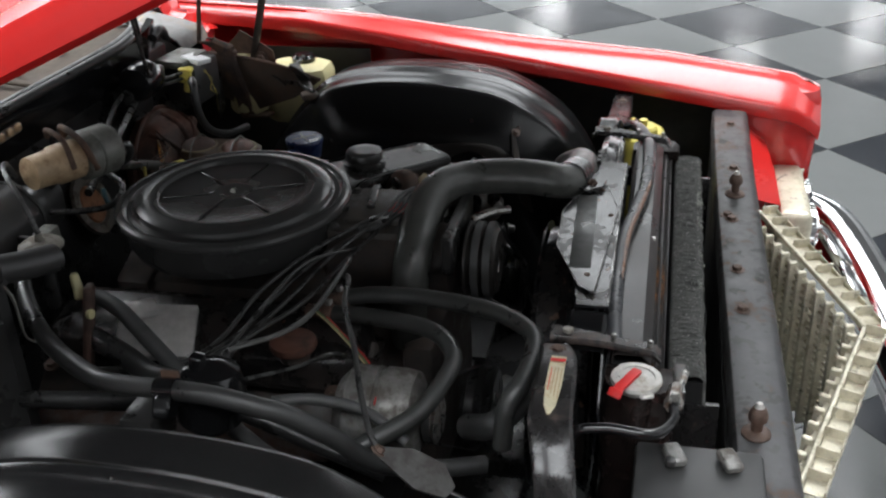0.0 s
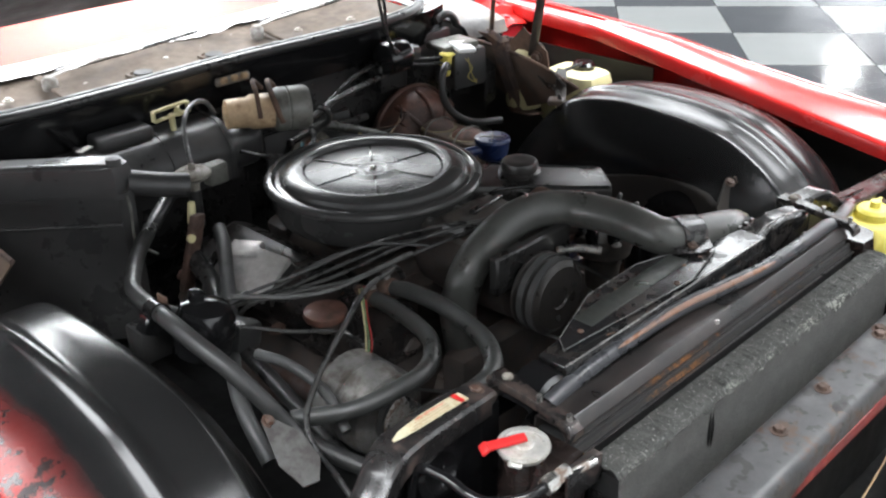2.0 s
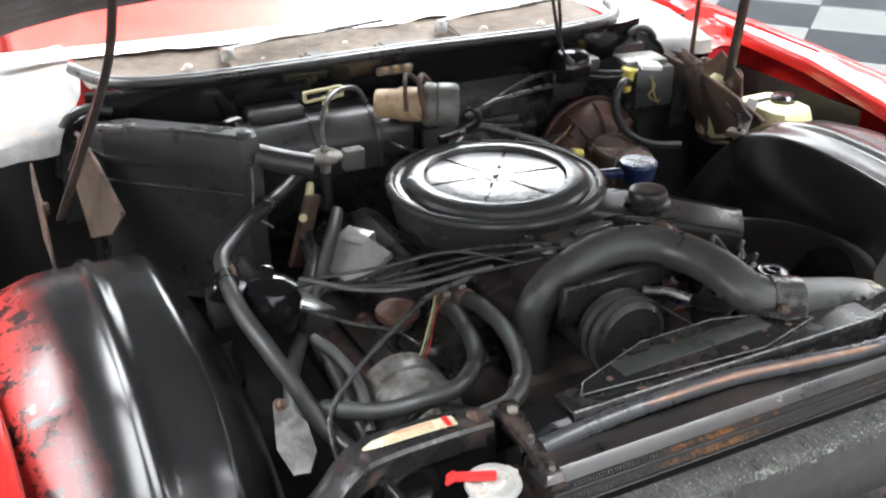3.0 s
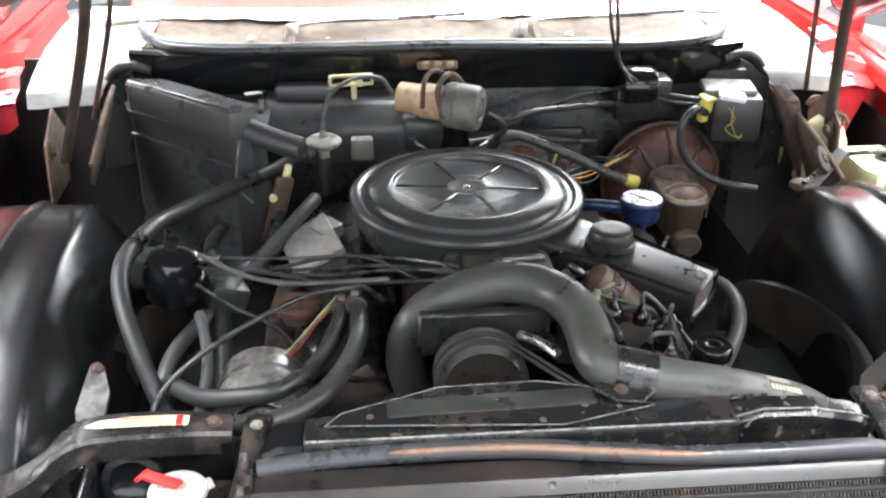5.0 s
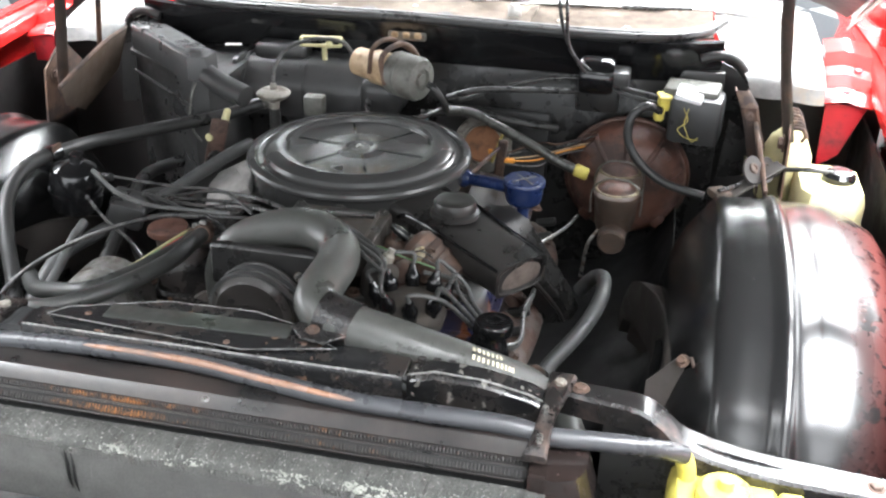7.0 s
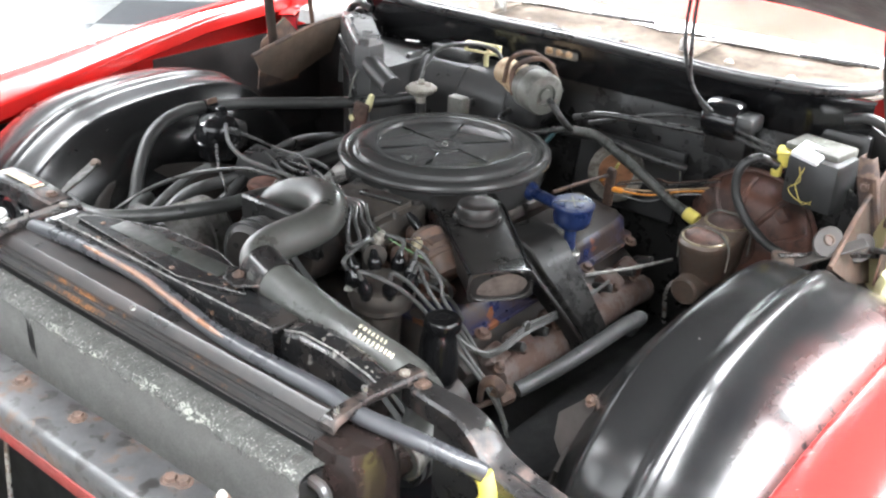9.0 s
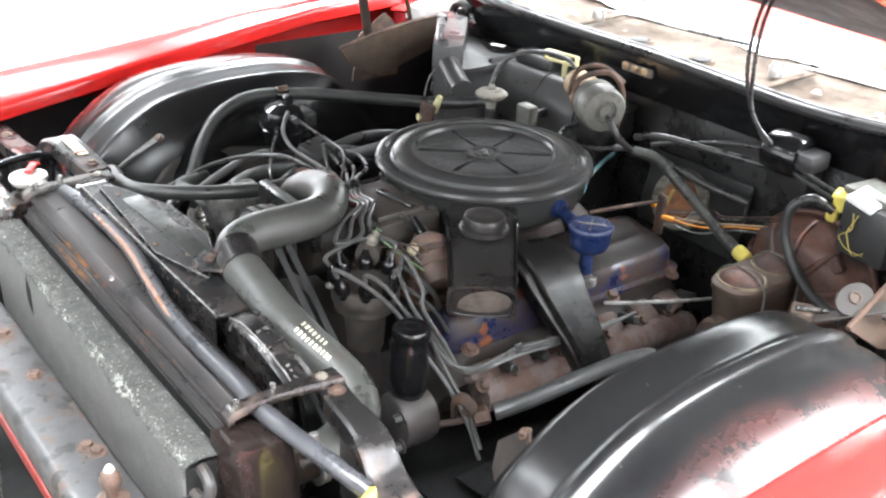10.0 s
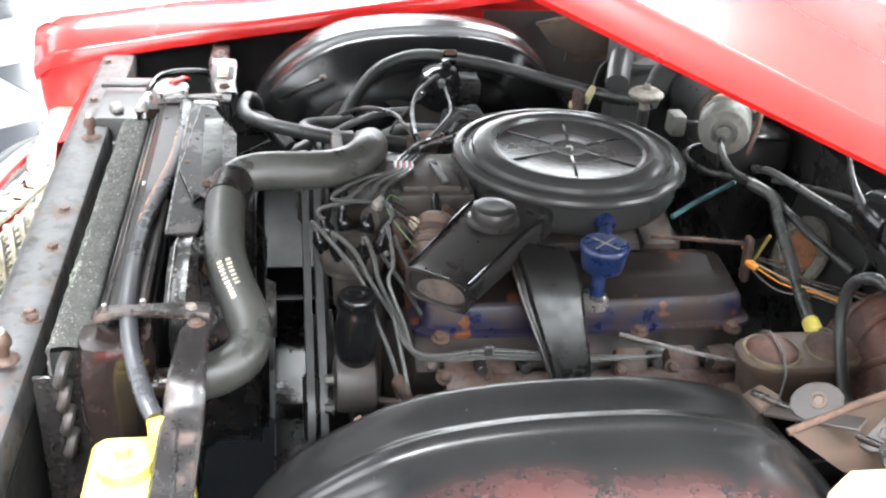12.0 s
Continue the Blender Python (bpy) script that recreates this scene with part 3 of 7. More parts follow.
for side in (1, -1):
    w = part("wheel_well", wheel_well(side), "well_r" if side > 0 else "well_l", car, "gloss black inner wheel housing with red overspray")
    # bolts, small patches and the splash strip at the front foot of the housing
    for y, z, x in ((-0.134, 0.913, 0.681), (-0.160, 0.9135, 0.715)):
        part("plug", lathe([(0.012, 0), (0.012, 0.003), (0.008, 0.004), (0, 0.003)], pose(side * x, y, z - 0.004), 16), "gloss", w)
    if side < 0:
        foot = [(-0.580, -0.415, 0.853), (-0.562, -0.418, 0.848), (-0.547, -0.46, 0.838), (-0.549, -0.50, 0.820), (-0.566, -0.517, 0.800), (-0.586, -0.508, 0.796), (-0.595, -0.47, 0.815)]
    else:
        foot = [(0.612, -0.415, 0.826), (0.566, -0.425, 0.780), (0.566, -0.432, 0.738), (0.600, -0.445, 0.700), (0.640, -0.45, 0.700), (0.632, -0.435, 0.760)]
    tb = bmesh.new()
    tb.faces.new([tb.verts.new(p) for p in foot])
    part("tab", thicken(tb, 0.004), "cast" if side < 0 else "bracket_grey", w, "worn grey sheet tab")
    part("tab_screw", hexbolt((-0.572, -0.420, 0.850) if side < 0 else (0.615, -0.421, 0.820), (-side * 0.5, -0.6, 0.8), 0.007, 0.008), "rust_bolt", w)
    if side > 0:
        part("wavy_edge", tube([(0.625, -0.425, 0.830), (0.634, -0.43, 0.806), (0.628, -0.432, 0.780), (0.636, -0.434, 0.740), (0.642, -0.438, 0.703)], 0.003, 8, 5), "rust", w, "rusty wavy sheet edge")

for side in (1, -1):
    # Dark pans added below, so the open bay reads as deep shade.
    part("shade_pan", join(slab(min(side * 0.30, side * 0.60), max(side * 0.30, side * 0.60), -0.40, 0.44, 0.40, 0.41, 0), slab(min(side * 0.50, side * 0.95), max(side * 0.50, side * 0.95), -0.86, -0.60, 0.46, 0.47, 0)), "dark", car)
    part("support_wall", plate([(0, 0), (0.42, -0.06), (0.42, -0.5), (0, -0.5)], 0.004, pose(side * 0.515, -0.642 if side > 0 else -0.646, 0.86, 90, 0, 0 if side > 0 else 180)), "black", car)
    # Black beam added low down to hide the bright floor.
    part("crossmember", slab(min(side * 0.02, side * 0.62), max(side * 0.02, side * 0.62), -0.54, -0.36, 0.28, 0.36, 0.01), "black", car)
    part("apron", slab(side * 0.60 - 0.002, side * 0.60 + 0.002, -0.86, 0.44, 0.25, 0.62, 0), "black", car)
    # Dark sheets added inside the fenders to cover their red backs.
    part("fender_backing", slab(side * 1.0 - 0.002, side * 1.0 + 0.002, -0.95, 0.62, 0.3, 0.82, 0), "dark", car)
    part("fender_backing", slab(side * 0.975 - 0.002, side * 0.975 + 0.002, 0.02, 0.62, 0.6, 0.895, 0), "cover_black", car)
for side in (1, -1):
    # Added black sheet that closes the view through to the fender.
    part("outer_bulkhead", join(slab(min(side * 0.67, side * 1.03), max(side * 0.67, side * 1.03), 0.600, 0.612, 0.3, 0.998, 0.002), slab(side * 0.672 - 0.003, side * 0.672 + 0.003, 0.467, 0.598, 0.3, 0.985, 0)), "cover_black", car, "black sheet closing off the inner bulkhead")
part("firewall", slab(-0.67, 0.67, 0.445, 0.465, 0.3, 0.99, 0.002), "black", car, "black painted firewall")
part("cowl_face", loft([[(x, y + 0.05 * max(0, (abs(x) - 0.5) / 0.2) ** 2, z) for x in np.linspace(-0.66, 0.66, 25)] for y, z in ((0.452, 0.955), (0.438, 0.965), (0.434, 1.0), (0.428, 1.04), (0.428, 1.05), (0.445, 1.052))]), "gloss", car, "black cowl front lip")


def seal_line(off, z):
    xs = (-0.66, -0.63, -0.575, -0.45, -0.22, 0, 0.25, 0.42, 0.55, 0.62, 0.66)
    ys = (0.62, 0.535, 0.462, 0.428, 0.425, 0.43, 0.415, 0.41, 0.44, 0.50, 0.60)
    return [(x, y + off, z) for x, y in zip(xs, ys)]


part("cowl_seal", tube(seal_line(0.006, 1.058), 0.011, 10, 6), "rubber", car, "black rubber cowl seal")
part("seal_bead", tube(seal_line(0.016, 1.066), 0.006, 8, 6), "pale_seal", car, "grey worn seal edge")


def cowl_floor():
    rows = []
    for y, z in ((0.44, 1.045), (0.47, 1.035), (0.55, 1.022), (0.66, 1.03), (0.74, 1.045)):
        rows.append([(x, y + 0.06 * (x / 0.7) ** 2, z + 0.006 * math.sin(9 * x + 3 * y)) for x in np.linspace(-0.64, 0.64, 30)])
    return thicken(loft(rows), -0.002)


cowl = part("cowl_panel", cowl_floor(), "cowl", car, "dirty brown open cowl below the windshield")
for x, w in ((0.225, 0.018), (-0.33, 0.02)):
    part("cowl_brace", box((w, 0.22, 0.008), pose(x, 0.58, 1.036, 4, 0, -4), 0.003, 1), "cowl", cowl)
for x in (0.03, -0.15):
    part("wiper_pivot_hole", lathe([(0.030, -0.004), (0.028, 0.003), (0.02, 0.002), (0.018, -0.004)], pose(x, 0.575, 1.034), 24), "cowl", cowl)
    part("hole", lathe([(0.020, 0.0), (0.020, 0.004), (0, 0.004)], pose(x + 0.004, 0.565, 1.036), 18), "dark", cowl)
for side in (1, -1):
    rows = []
    for y, xin, z in ((0.430, 0.728, 0.950), (0.440, 0.716, 0.980), (0.455, 0.706, 0.984), (0.50, 0.682, 0.996), (0.56, 0.656, 1.010), (0.62, 0.645, 1.022), (0.78, 0.645, 1.024), (0.90, 0.645, 1.026)):
        rows.append([(side * (xin + (0.874 - xin) * k), y, z + 0.010 * (1 - k) * (y > 0.45) - 0.008 * k + 0.002 * math.sin(23 * y + 9 * k)) for k in (0, 0.2, 0.5, 0.8, 1)])
    # Black sheet added to close the gap below the seal end.
    wall = [(side * x, y, z) for x, y, z in ((0.650, 0.472, 0.80), (0.650, 0.472, 1.012), (0.690, 0.470, 0.994), (0.722, 0.448, 0.966), (0.735, 0.440, 0.80))]
    wb = bmesh.new()
    wb.faces.new([wb.verts.new(p) for p in wall])
    part("corner_sheet", thicken(wb, 0.003), "black", car)
    cs = part("cowl_side", thicken(loft(rows), -0.003), "pale", car, "pale primed cowl side panel with rusty seams")
    part("sealer_seam", tube([(side * 0.70, 0.49, 1.003), (side * 0.74, 0.545, 1.010), (side * 0.80, 0.57, 1.011), (side * 0.868, 0.565, 1.005)], 0.003, 6, 4), "tan", cs, "rusty seam sealer")
    part("seal_end", tube([(side * 0.615, 0.446, 1.016), (side * 0.655, 0.450, 1.026), (side * 0.692, 0.458, 1.012), (side * 0.716, 0.464, 0.978), (side * 0.726, 0.466, 0.945), (side * 0.728, 0.468, 0.89)], 0.0105, 10, 6), "rubber", cs, "black rubber seal end turned down")


def windshield():
    rows = []
    for k in np.linspace(0, 1, 8):
        rows.append([(x * (1 - 0.12 * k), 0.745 + 0.62 * k + 0.09 * (x * x), 1.045 + 0.47 * k) for x in np.linspace(-0.82, 0.82, 16)])
    return thicken(loft(rows), -0.005)


part("windshield", windshield(), "glass", car, "curved tinted windshield").visible_shadow = False
# White strip: a torn edge, plus the glass's bright reflection put in as colour.
def torn_glare():
    rows = []
    for x in np.linspace(-0.80, 0.80, 90):
        w = 0.022 + 0.012 * math.sin(23 * x) * math.sin(7.3 * x + 1) + random.uniform(-0.006, 0.006)
        y = 0.730 + 0.09 * x * x
        rows.append([(x, y - w, 1.049 - 0.1 * w), (x, y - w * 0.4, 1.053), (x, y + 0.012, 1.062)])
    return thicken(loft(rows), -0.0015)


part("torn_glare_strip", torn_glare(), "white", car, "torn white strip with painted-in glass glare along the windshield base")
for x, y, w, d, r in ((0.12, 0.675, 0.08, 0.018, 12), (0.36, 0.70, 0.06, 0.014, -8), (-0.22, 0.685, 0.07, 0.015, -5)):
    o = [(w * 0.5 * math.cos(t) * random.uniform(0.6, 1.1), d * math.sin(t) * random.uniform(0.5, 1.1)) for t in np.linspace(0, 2 * math.pi, 12)[:-1]]
    part("peeled_flake", plate(o, 0.0015, pose(x, y, 1.053 + (y - 0.66) * 0.22, 8, 0, r)), "white", cowl, "peeled white flake")
for x, y in ((0.30, 0.60), (-0.05, 0.63), (0.45, 0.58), (-0.42, 0.62)):
    part("cowl_bolt", hexbolt((x, y, 1.032), (0, 0, 1), 0.007, 0.006), "buff", cowl)
part("windshield_trim", tube([(x, 0.738 + 0.09 * x * x, 1.048) for x in np.linspace(-0.82, 0.82, 9)], 0.007, 8, 4), "white", car, "bright lower windshield trim")


def wiper(x0, side):
    a = thing("wiper", (x0, 0.60, 1.04), "slim metal windshield wiper resting at the glass base", "wiper", "wipers")
    part("pivot", lathe([(0.016, 0), (0.016, 0.02), (0.010, 0.028), (0, 0.03)], pose(x0, 0.615, 1.035), 16), "alu", a)
    part("arm", tube([(x0, 0.615, 1.062), (x0 + 0.1, 0.635, 1.066), (x0 + 0.24, 0.66, 1.062)], 0.006, 8, 4, flat=0.5), "alu", a)
    part("blade", tube([(x0 + 0.03, 0.645, 1.06), (x0 + 0.2, 0.66, 1.06), (x0 + 0.40, 0.685, 1.062)], 0.005, 8, 4), "wire", a)


wiper(0.19, 1)
wiper(-0.33, 1)

def door_mirror(side):
    """Rounded red housing with a dark lower edge, on a short foot."""
    x, y, z = side * 1.035, 0.70, 1.085
    t = thing("door_mirror", (x, y, 0.9), "red door mirror with a dark lower edge", "mirror", "door mirrors")
    shell = lathe([(0.0, 0.0), (0.035, 0.004), (0.058, 0.022), (0.068, 0.055), (0.068, 0.075), (0.062, 0.078)], frame_to((x, y - 0.05, z), (x, y + 0.1, z)) @ Matrix.Diagonal((1.0, 0.70, 1, 1)), 32)
    part("housing", shell, "red", t)
    part("rim", tube([(x + 0.066 * math.cos(a), y + 0.024, z + 0.046 * math.sin(a)) for a in np.linspace(math.pi, 2 * math.pi, 13)], 0.005, 8, 3), "rubber", t, "dark lower edge")
    part("foot", box((0.04, 0.05, 0.07), pose(side * 1.03, y + 0.01, z - 0.060), 0.01, 2), "red", t)


for side in (1, -1):
    door_mirror(side)
# red interior added behind the glass, in place of the hood's red reflection
dash = thing("dashboard", (0, 1.1, 0.7), "added red dashboard that supplies the reflected red in the windshield", "dashboard")
part("pad", box((1.5, 0.30, 0.05), pose(0, 1.02, 1.02, 12, 0, 0), 0.02, 3), "dash_red", dash, "red padded dashboard top")
part("upper_roll", box((1.5, 0.34, 0.08), pose(0, 1.30, 1.06, 10, 0, 0), 0.03, 3), "dash_red", dash, "red dashboard roll")
part("fascia", box((1.5, 0.06, 0.35), pose(0, 1.46, 0.86), 0.02, 2), "dash_red", dash)

HR, HF = 0.45, -1.08


def hood_z(x, y):
    return 1.354 - 0.014 * x / 0.9 - 0.45 * y + 0.085 * (1 - abs(x / 0.9) ** 5)


def hood():
    rows = []
    for y in np.linspace(HR, HF, 14):
        top = [(x, y, hood_z(x, y)) for x in (-0.9, -0.88, -0.82, -0.75, -0.65, -0.5, -0.3, -0.1, 0.1, 0.3, 0.5, 0.65, 0.75, 0.82, 0.88, 0.9)]
        e, w = hood_z(0.9, y), hood_z(-0.9, y)
        rows.append([(-0.893, y, w - 0.040), (-0.902, y, w - 0.034), (-0.904, y, w - 0.01)] + top + [(0.904, y, e - 0.01), (0.902, y, e - 0.034), (0.893, y, e - 0.040)])
    return thicken(loft(rows), 0.006)


hood_ob = part("hood", hood(), "red", car, "raised glossy red hood panel")


def hood_inner():
    rows = []
    for y in np.linspace(HR - 0.01, HF + 0.01, 14):
        rows.append([(x, y, hood_z(x, y) - 0.016) for x in (-0.89, -0.84, -0.8, -0.75, -0.65, -0.5, -0.3, 0, 0.3, 0.5, 0.65, 0.75, 0.8, 0.84, 0.89)])
    return thicken(loft(rows), 0.006)


part("hood_liner", hood_inner(), "hoodliner", hood_ob, "black hood underside")


def hood_hinge(side):
    s = side
    h = part("hinge", plate([(0, 0), (0.14, 0.0), (0.17, 0.10), (0.10, 0.17), (0.02, 0.12)], 0.004, pose(s * 0.79, 0.20, 0.82, 90, 0, 90)), "rust", car, "brown rusty hood hinge with upright dark arms")
    fa = [(0.80, 0.28, 0.90), (0.75, 0.20, 1.14), (0.73, 0.155, 1.33)] if s > 0 else [(-0.76, 0.24, 0.90), (-0.66, 0.13, 1.18), (-0.63, 0.10, 1.33)]
    part("front_arm", tube(fa, 0.012, 8, 6, flat=0.45), "hinge", h)
    ra = [(0.80, 0.42, 0.95), (0.78, 0.39, 1.10), (0.76, 0.36, 1.24)] if s > 0 else [(-0.72, 0.34, 0.95), (-0.64, 0.24, 1.17), (-0.62, 0.22, 1.28)]
    part("rear_arm", tube(ra, 0.006, 8, 6, flat=0.6), "rust", h)
    if s > 0:
        part("spring", tube([(s * 0.81 + 0.018 * math.cos(i * 1.05), 0.26 + i * 0.0032, 0.93 + 0.018 * math.sin(i * 1.05)) for i in range(40)], 0.004, 6, 2), "rust", h)
    part("pivot_bolt", hexbolt((s * 0.785, 0.25, 0.92), (-s, 0, 0), 0.012, 0.010), "rust_bolt", h)
    return h


for side in (1, -1):
    hood_hinge(side)
    inner = 0.880 if side > 0 else 0.905
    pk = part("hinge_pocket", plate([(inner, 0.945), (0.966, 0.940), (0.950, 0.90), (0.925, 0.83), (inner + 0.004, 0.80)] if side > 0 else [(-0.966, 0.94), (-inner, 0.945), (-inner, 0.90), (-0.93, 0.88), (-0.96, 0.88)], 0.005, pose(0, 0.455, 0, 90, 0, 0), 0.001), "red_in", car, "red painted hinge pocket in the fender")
    part("pocket_shelf", thicken(loft([[(side * x, y, z + 0.006 * math.sin(50 * x)) for x in (inner - 0.004, 0.915, 0.93, 0.945, 0.972)] for y, z in ((0.444, 0.944), (0.452, 0.952), (0.49, 0.962), (0.50, 0.985), (0.545, 0.992), (0.555, 1.02), (0.62, 1.03))]), -0.003), "red", pk, "stepped red sheet above the pocket")
    for px, py, pz in ((0.92, 0.47, 0.962), (0.945, 0.525, 0.991)):
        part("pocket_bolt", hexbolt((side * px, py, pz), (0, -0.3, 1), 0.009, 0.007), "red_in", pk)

# brown sheet panels between firewall and wheel housings
def side_panel(outline, mat, label):
    bm = bmesh.new()
    bm.faces.new([bm.verts.new(p) for p in outline])
    t = thing("side_panel", outline[-1], label, "panel", "hinge panels")
    part("sheet", thicken(bm, 0.004), mat, t)
    part("rolled_edge", tube(outline[:4], 0.005, 8, 5), "rust", t, "rolled brown upper edge")


side_panel([(-0.672, 0.090, 0.952), (-0.678, 0.20, 0.972), (-0.684, 0.31, 0.988), (-0.690, 0.415, 0.992), (-0.712, 0.39, 0.90), (-0.715, 0.235, 0.852), (-0.690, 0.13, 0.90)], "tan_sheet", "tan-brown rusty sheet panel beside the hinge")
side_panel([(0.748, 0.085, 0.882), (0.738, 0.20, 0.922), (0.730, 0.31, 0.943), (0.722, 0.43, 0.955), (0.745, 0.40, 0.86), (0.772, 0.285, 0.785), (0.765, 0.16, 0.83)], "mc_iron", "dark brown sheet panel beside the hinge")


def rail(pts, half):
    rows = []
    for (x, y, z), w in zip(pts, half):
        rows.append([(x - w, y + 0.03, z), (x - w, y, z), (x - w + 0.003, y - 0.003, z), (x + w - 0.003, y - 0.003, z), (x + w, y, z), (x + w, y + 0.02, z)])
    return thicken(loft(rows), -0.003)


hr = thing("hinge_rail", (0.78, 0.29, 0.76), "brown rusty folded hinge rail beside the washer bottle", "bracket")
part("rail", rail([(0.700, 0.335, 0.990), (0.716, 0.30, 0.968), (0.730, 0.295, 0.92), (0.742, 0.29, 0.88), (0.765, 0.285, 0.82), (0.778, 0.28, 0.77)], (0.010, 0.014, 0.013, 0.016, 0.013, 0.02)), "rust", hr)
part("foot", box((0.07, 0.05, 0.006), pose(0.772, 0.262, 0.775, 0, 10, 0), 0.002, 1), "rust", hr)
part("gusset", plate([(0, 0), (0.055, 0.01), (0.05, 0.10), (0.01, 0.13)], 0.004, pose(0.672, 0.33, 0.80, 90, 0, 10), 0.001), "black", hr)
part("cream_patch", plate([(0, 0), (0.03, 0.005), (0.034, 0.04), (0.012, 0.05), (0, 0.03)], 0.003, pose(0.708, 0.352, 0.80, 90, 0, 5), 0.001), "cream", hr, "cream plastic patch")
for z in (0.955, 0.86, 0.80):
    part("rail_bolt", hexbolt((0.718 + (0.955 - z) * 0.30, 0.289, z), (0, -1, 0.2), 0.006, 0.005), "rust_bolt", hr)

for side in (1, -1):
    rim = spline([Vector(p) for p in ((0.516, 0.02, 0.62), (0.521, 0.0, 0.70), (0.535, -0.035, 0.733), (0.556, -0.10, 0.757), (0.573, -0.17, 0.777), (0.587, -0.28, 0.797), (0.590, -0.38, 0.785), (0.584, -0.46, 0.71))], 3)
    rows = []
    for p in rim:
        deep = p.z - 0.56
        rows.append([(side * x, y, z) for x, y, z in ((0.625, p.y - 0.012, p.z - 0.004), (p.x + 0.012, p.y - 0.006, p.z + 0.003), (p.x + 0.003, p.y - 0.001, p.z), (p.x, p.y, p.z - 0.008), (p.x - 0.006, p.y, p.z - 0.25 * deep), (p.x - 0.002, p.y - 0.004, p.z - 0.5 * deep), (p.x + 0.016, p.y - 0.004, p.z - 0.53 * deep), (p.x + 0.010, p.y, p.z - deep))])
    part("splash_apron", thicken(loft(rows), 0.003), "apron", car, "dusty black rubber splash apron", angle=50)
# Near-black trays added where only shade fills the bottom of the bay.
for side in (1, -1):
    part("shade_tray", slab(min(side * 0.13, side * 0.40), max(side * 0.13, side * 0.40), -0.34, 0.44, 0.452, 0.458, 0), "dark", car, smooth=False)
part("front_shade_tray", slab(-0.60, -0.28, -0.64, -0.40, 0.44, 0.446, 0), "dark", car, smooth=False)
# sloping near-black sheets added for the shade between engine and wheel housings
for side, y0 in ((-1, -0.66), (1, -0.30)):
    part("shade_sheet", thicken(loft([[(side * 0.600, y, 0.70), (side * 0.56, y, 0.60), (side * 0.44, y, 0.52), (side * 0.33, y, 0.50)] for y in (y0, -0.1, 0.2, 0.44)]), -0.003), "dark", car)

# ---- radiator ----
rad = thing("radiator", (0.05, -0.73, 0.3), "black crossflow radiator with side tanks and a worn top channel", "radiator")
part("core", slab(-0.345, 0.435, -0.762, -0.695, 0.32, 0.858, 0.002), "dark", rad)
def comb_row(y0, z0, y1, z1):
    """A row of thin upright fins between two seams."""
    bm = bmesh.new()
    n = 170
    for i in range(n):
        x = -0.338 + i * 0.768 / n
        a = random.uniform(-0.0006, 0.0006)
        w = 0.0020
        q = [bm.verts.new(v) for v in ((x + a, y0, z0), (x + a + w, y0, z0), (x + w, y1, z1), (x, y1, z1), (x, y0 + 0.006, z1 - 0.004), (x + w, y0 + 0.006, z1 - 0.004))]
        bm.faces.new(q[:4])
        bm.faces.new((q[0], q[3], q[4]))
        bm.faces.new((q[1], q[2], q[5]))
    return bm


part("core_back", slab(-0.34, 0.432, -0.768, -0.745, 0.80, 0.846, 0), "dark", rad, smooth=False)
for a, b, c, d in ((-0.7515, 0.867, -0.7575, 0.8605), (-0.7605, 0.857, -0.768, 0.8485)):
    part("fin_comb", comb_row(a, b, c, d), "comb", rad, "rust-edged radiator fins", smooth=False)["kind"] = "stuff"
for y, z in ((-0.7590, 0.8585), (-0.7700, 0.8465)):
    part("seam", box((0.772, 0.003, 0.0042), pose(0.046, y, z, 45, 0, 0), 0.001, 1), "channel", rad)
prof = [(-0.750, 0.862), (-0.7508, 0.8675), (-0.7495, 0.869), (-0.741, 0.8782), (-0.7385, 0.8798), (-0.735, 0.8800), (-0.706, 0.8805), (-0.702, 0.878), (-0.700, 0.850)]
top = part("top_channel", thicken(loft([[(x, y, z) for y, z in prof] for x in (-0.348, -0.1, 0.2, 0.44)]), -0.002), "channel", rad, "worn black steel top channel", angle=18)
for x in (-0.27, -0.10, 0.07, 0.24, 0.38):
    part("hole", lathe([(0.005, 0), (0.005, 0.001), (0, 0.001)], pose(x, -0.722, 0.8798), 10), "dark", top)
part("slot", slab(-0.325, -0.305, -0.722, -0.716, 0.8795, 0.8805, 0), "dark", top)
part("slot", slab(0.395, 0.415, -0.722, -0.716, 0.8795, 0.8805, 0), "dark", top)
part("rivet", lathe([(0.006, 0), (0.005, 0.004), (0, 0.005)], pose(0.02, -0.744, 0.8745), 12), "steel", top)


def side_tank(x, s):
    rows = []
    for z in np.linspace(0.33, 0.865, 14):
        k = 1 - 0.10 * (1 if 0.45 < z < 0.83 and int(z * 18) % 4 == 0 else 0)
        top_in = 0.012 if z > 0.86 else 0
        rows.append([(x + s * px * k - (s * top_in if px > 0 else 0), -0.738 + py * k * (1 - top_in * 6), z) for px, py in
                     ((-0.03, -0.048), (0.015, -0.050), (0.038, -0.040), (0.047, -0.02), (0.048, 0.02), (0.038, 0.040), (0.015, 0.050), (-0.03, 0.048))])
    return loft(rows, closed=True)


rt = part("side_tank", side_tank(0.467, 1), "tank", rad, "rust-streaked black radiator tank")
lt = part("side_tank", side_tank(-0.38, -1), "tank", rad, "black radiator tank")
part("outlet", rod((0.475, -0.70, 0.79), (0.475, -0.655, 0.79), 0.022, 20, 0.002), "tank", rt)
part("filler_neck", lathe([(0.024, 0.80), (0.024, 0.872), (0.029, 0.876), (0.029, 0.882), (0.026, 0.884)], pose(-0.412, -0.735, 0), 28), "tank", lt)
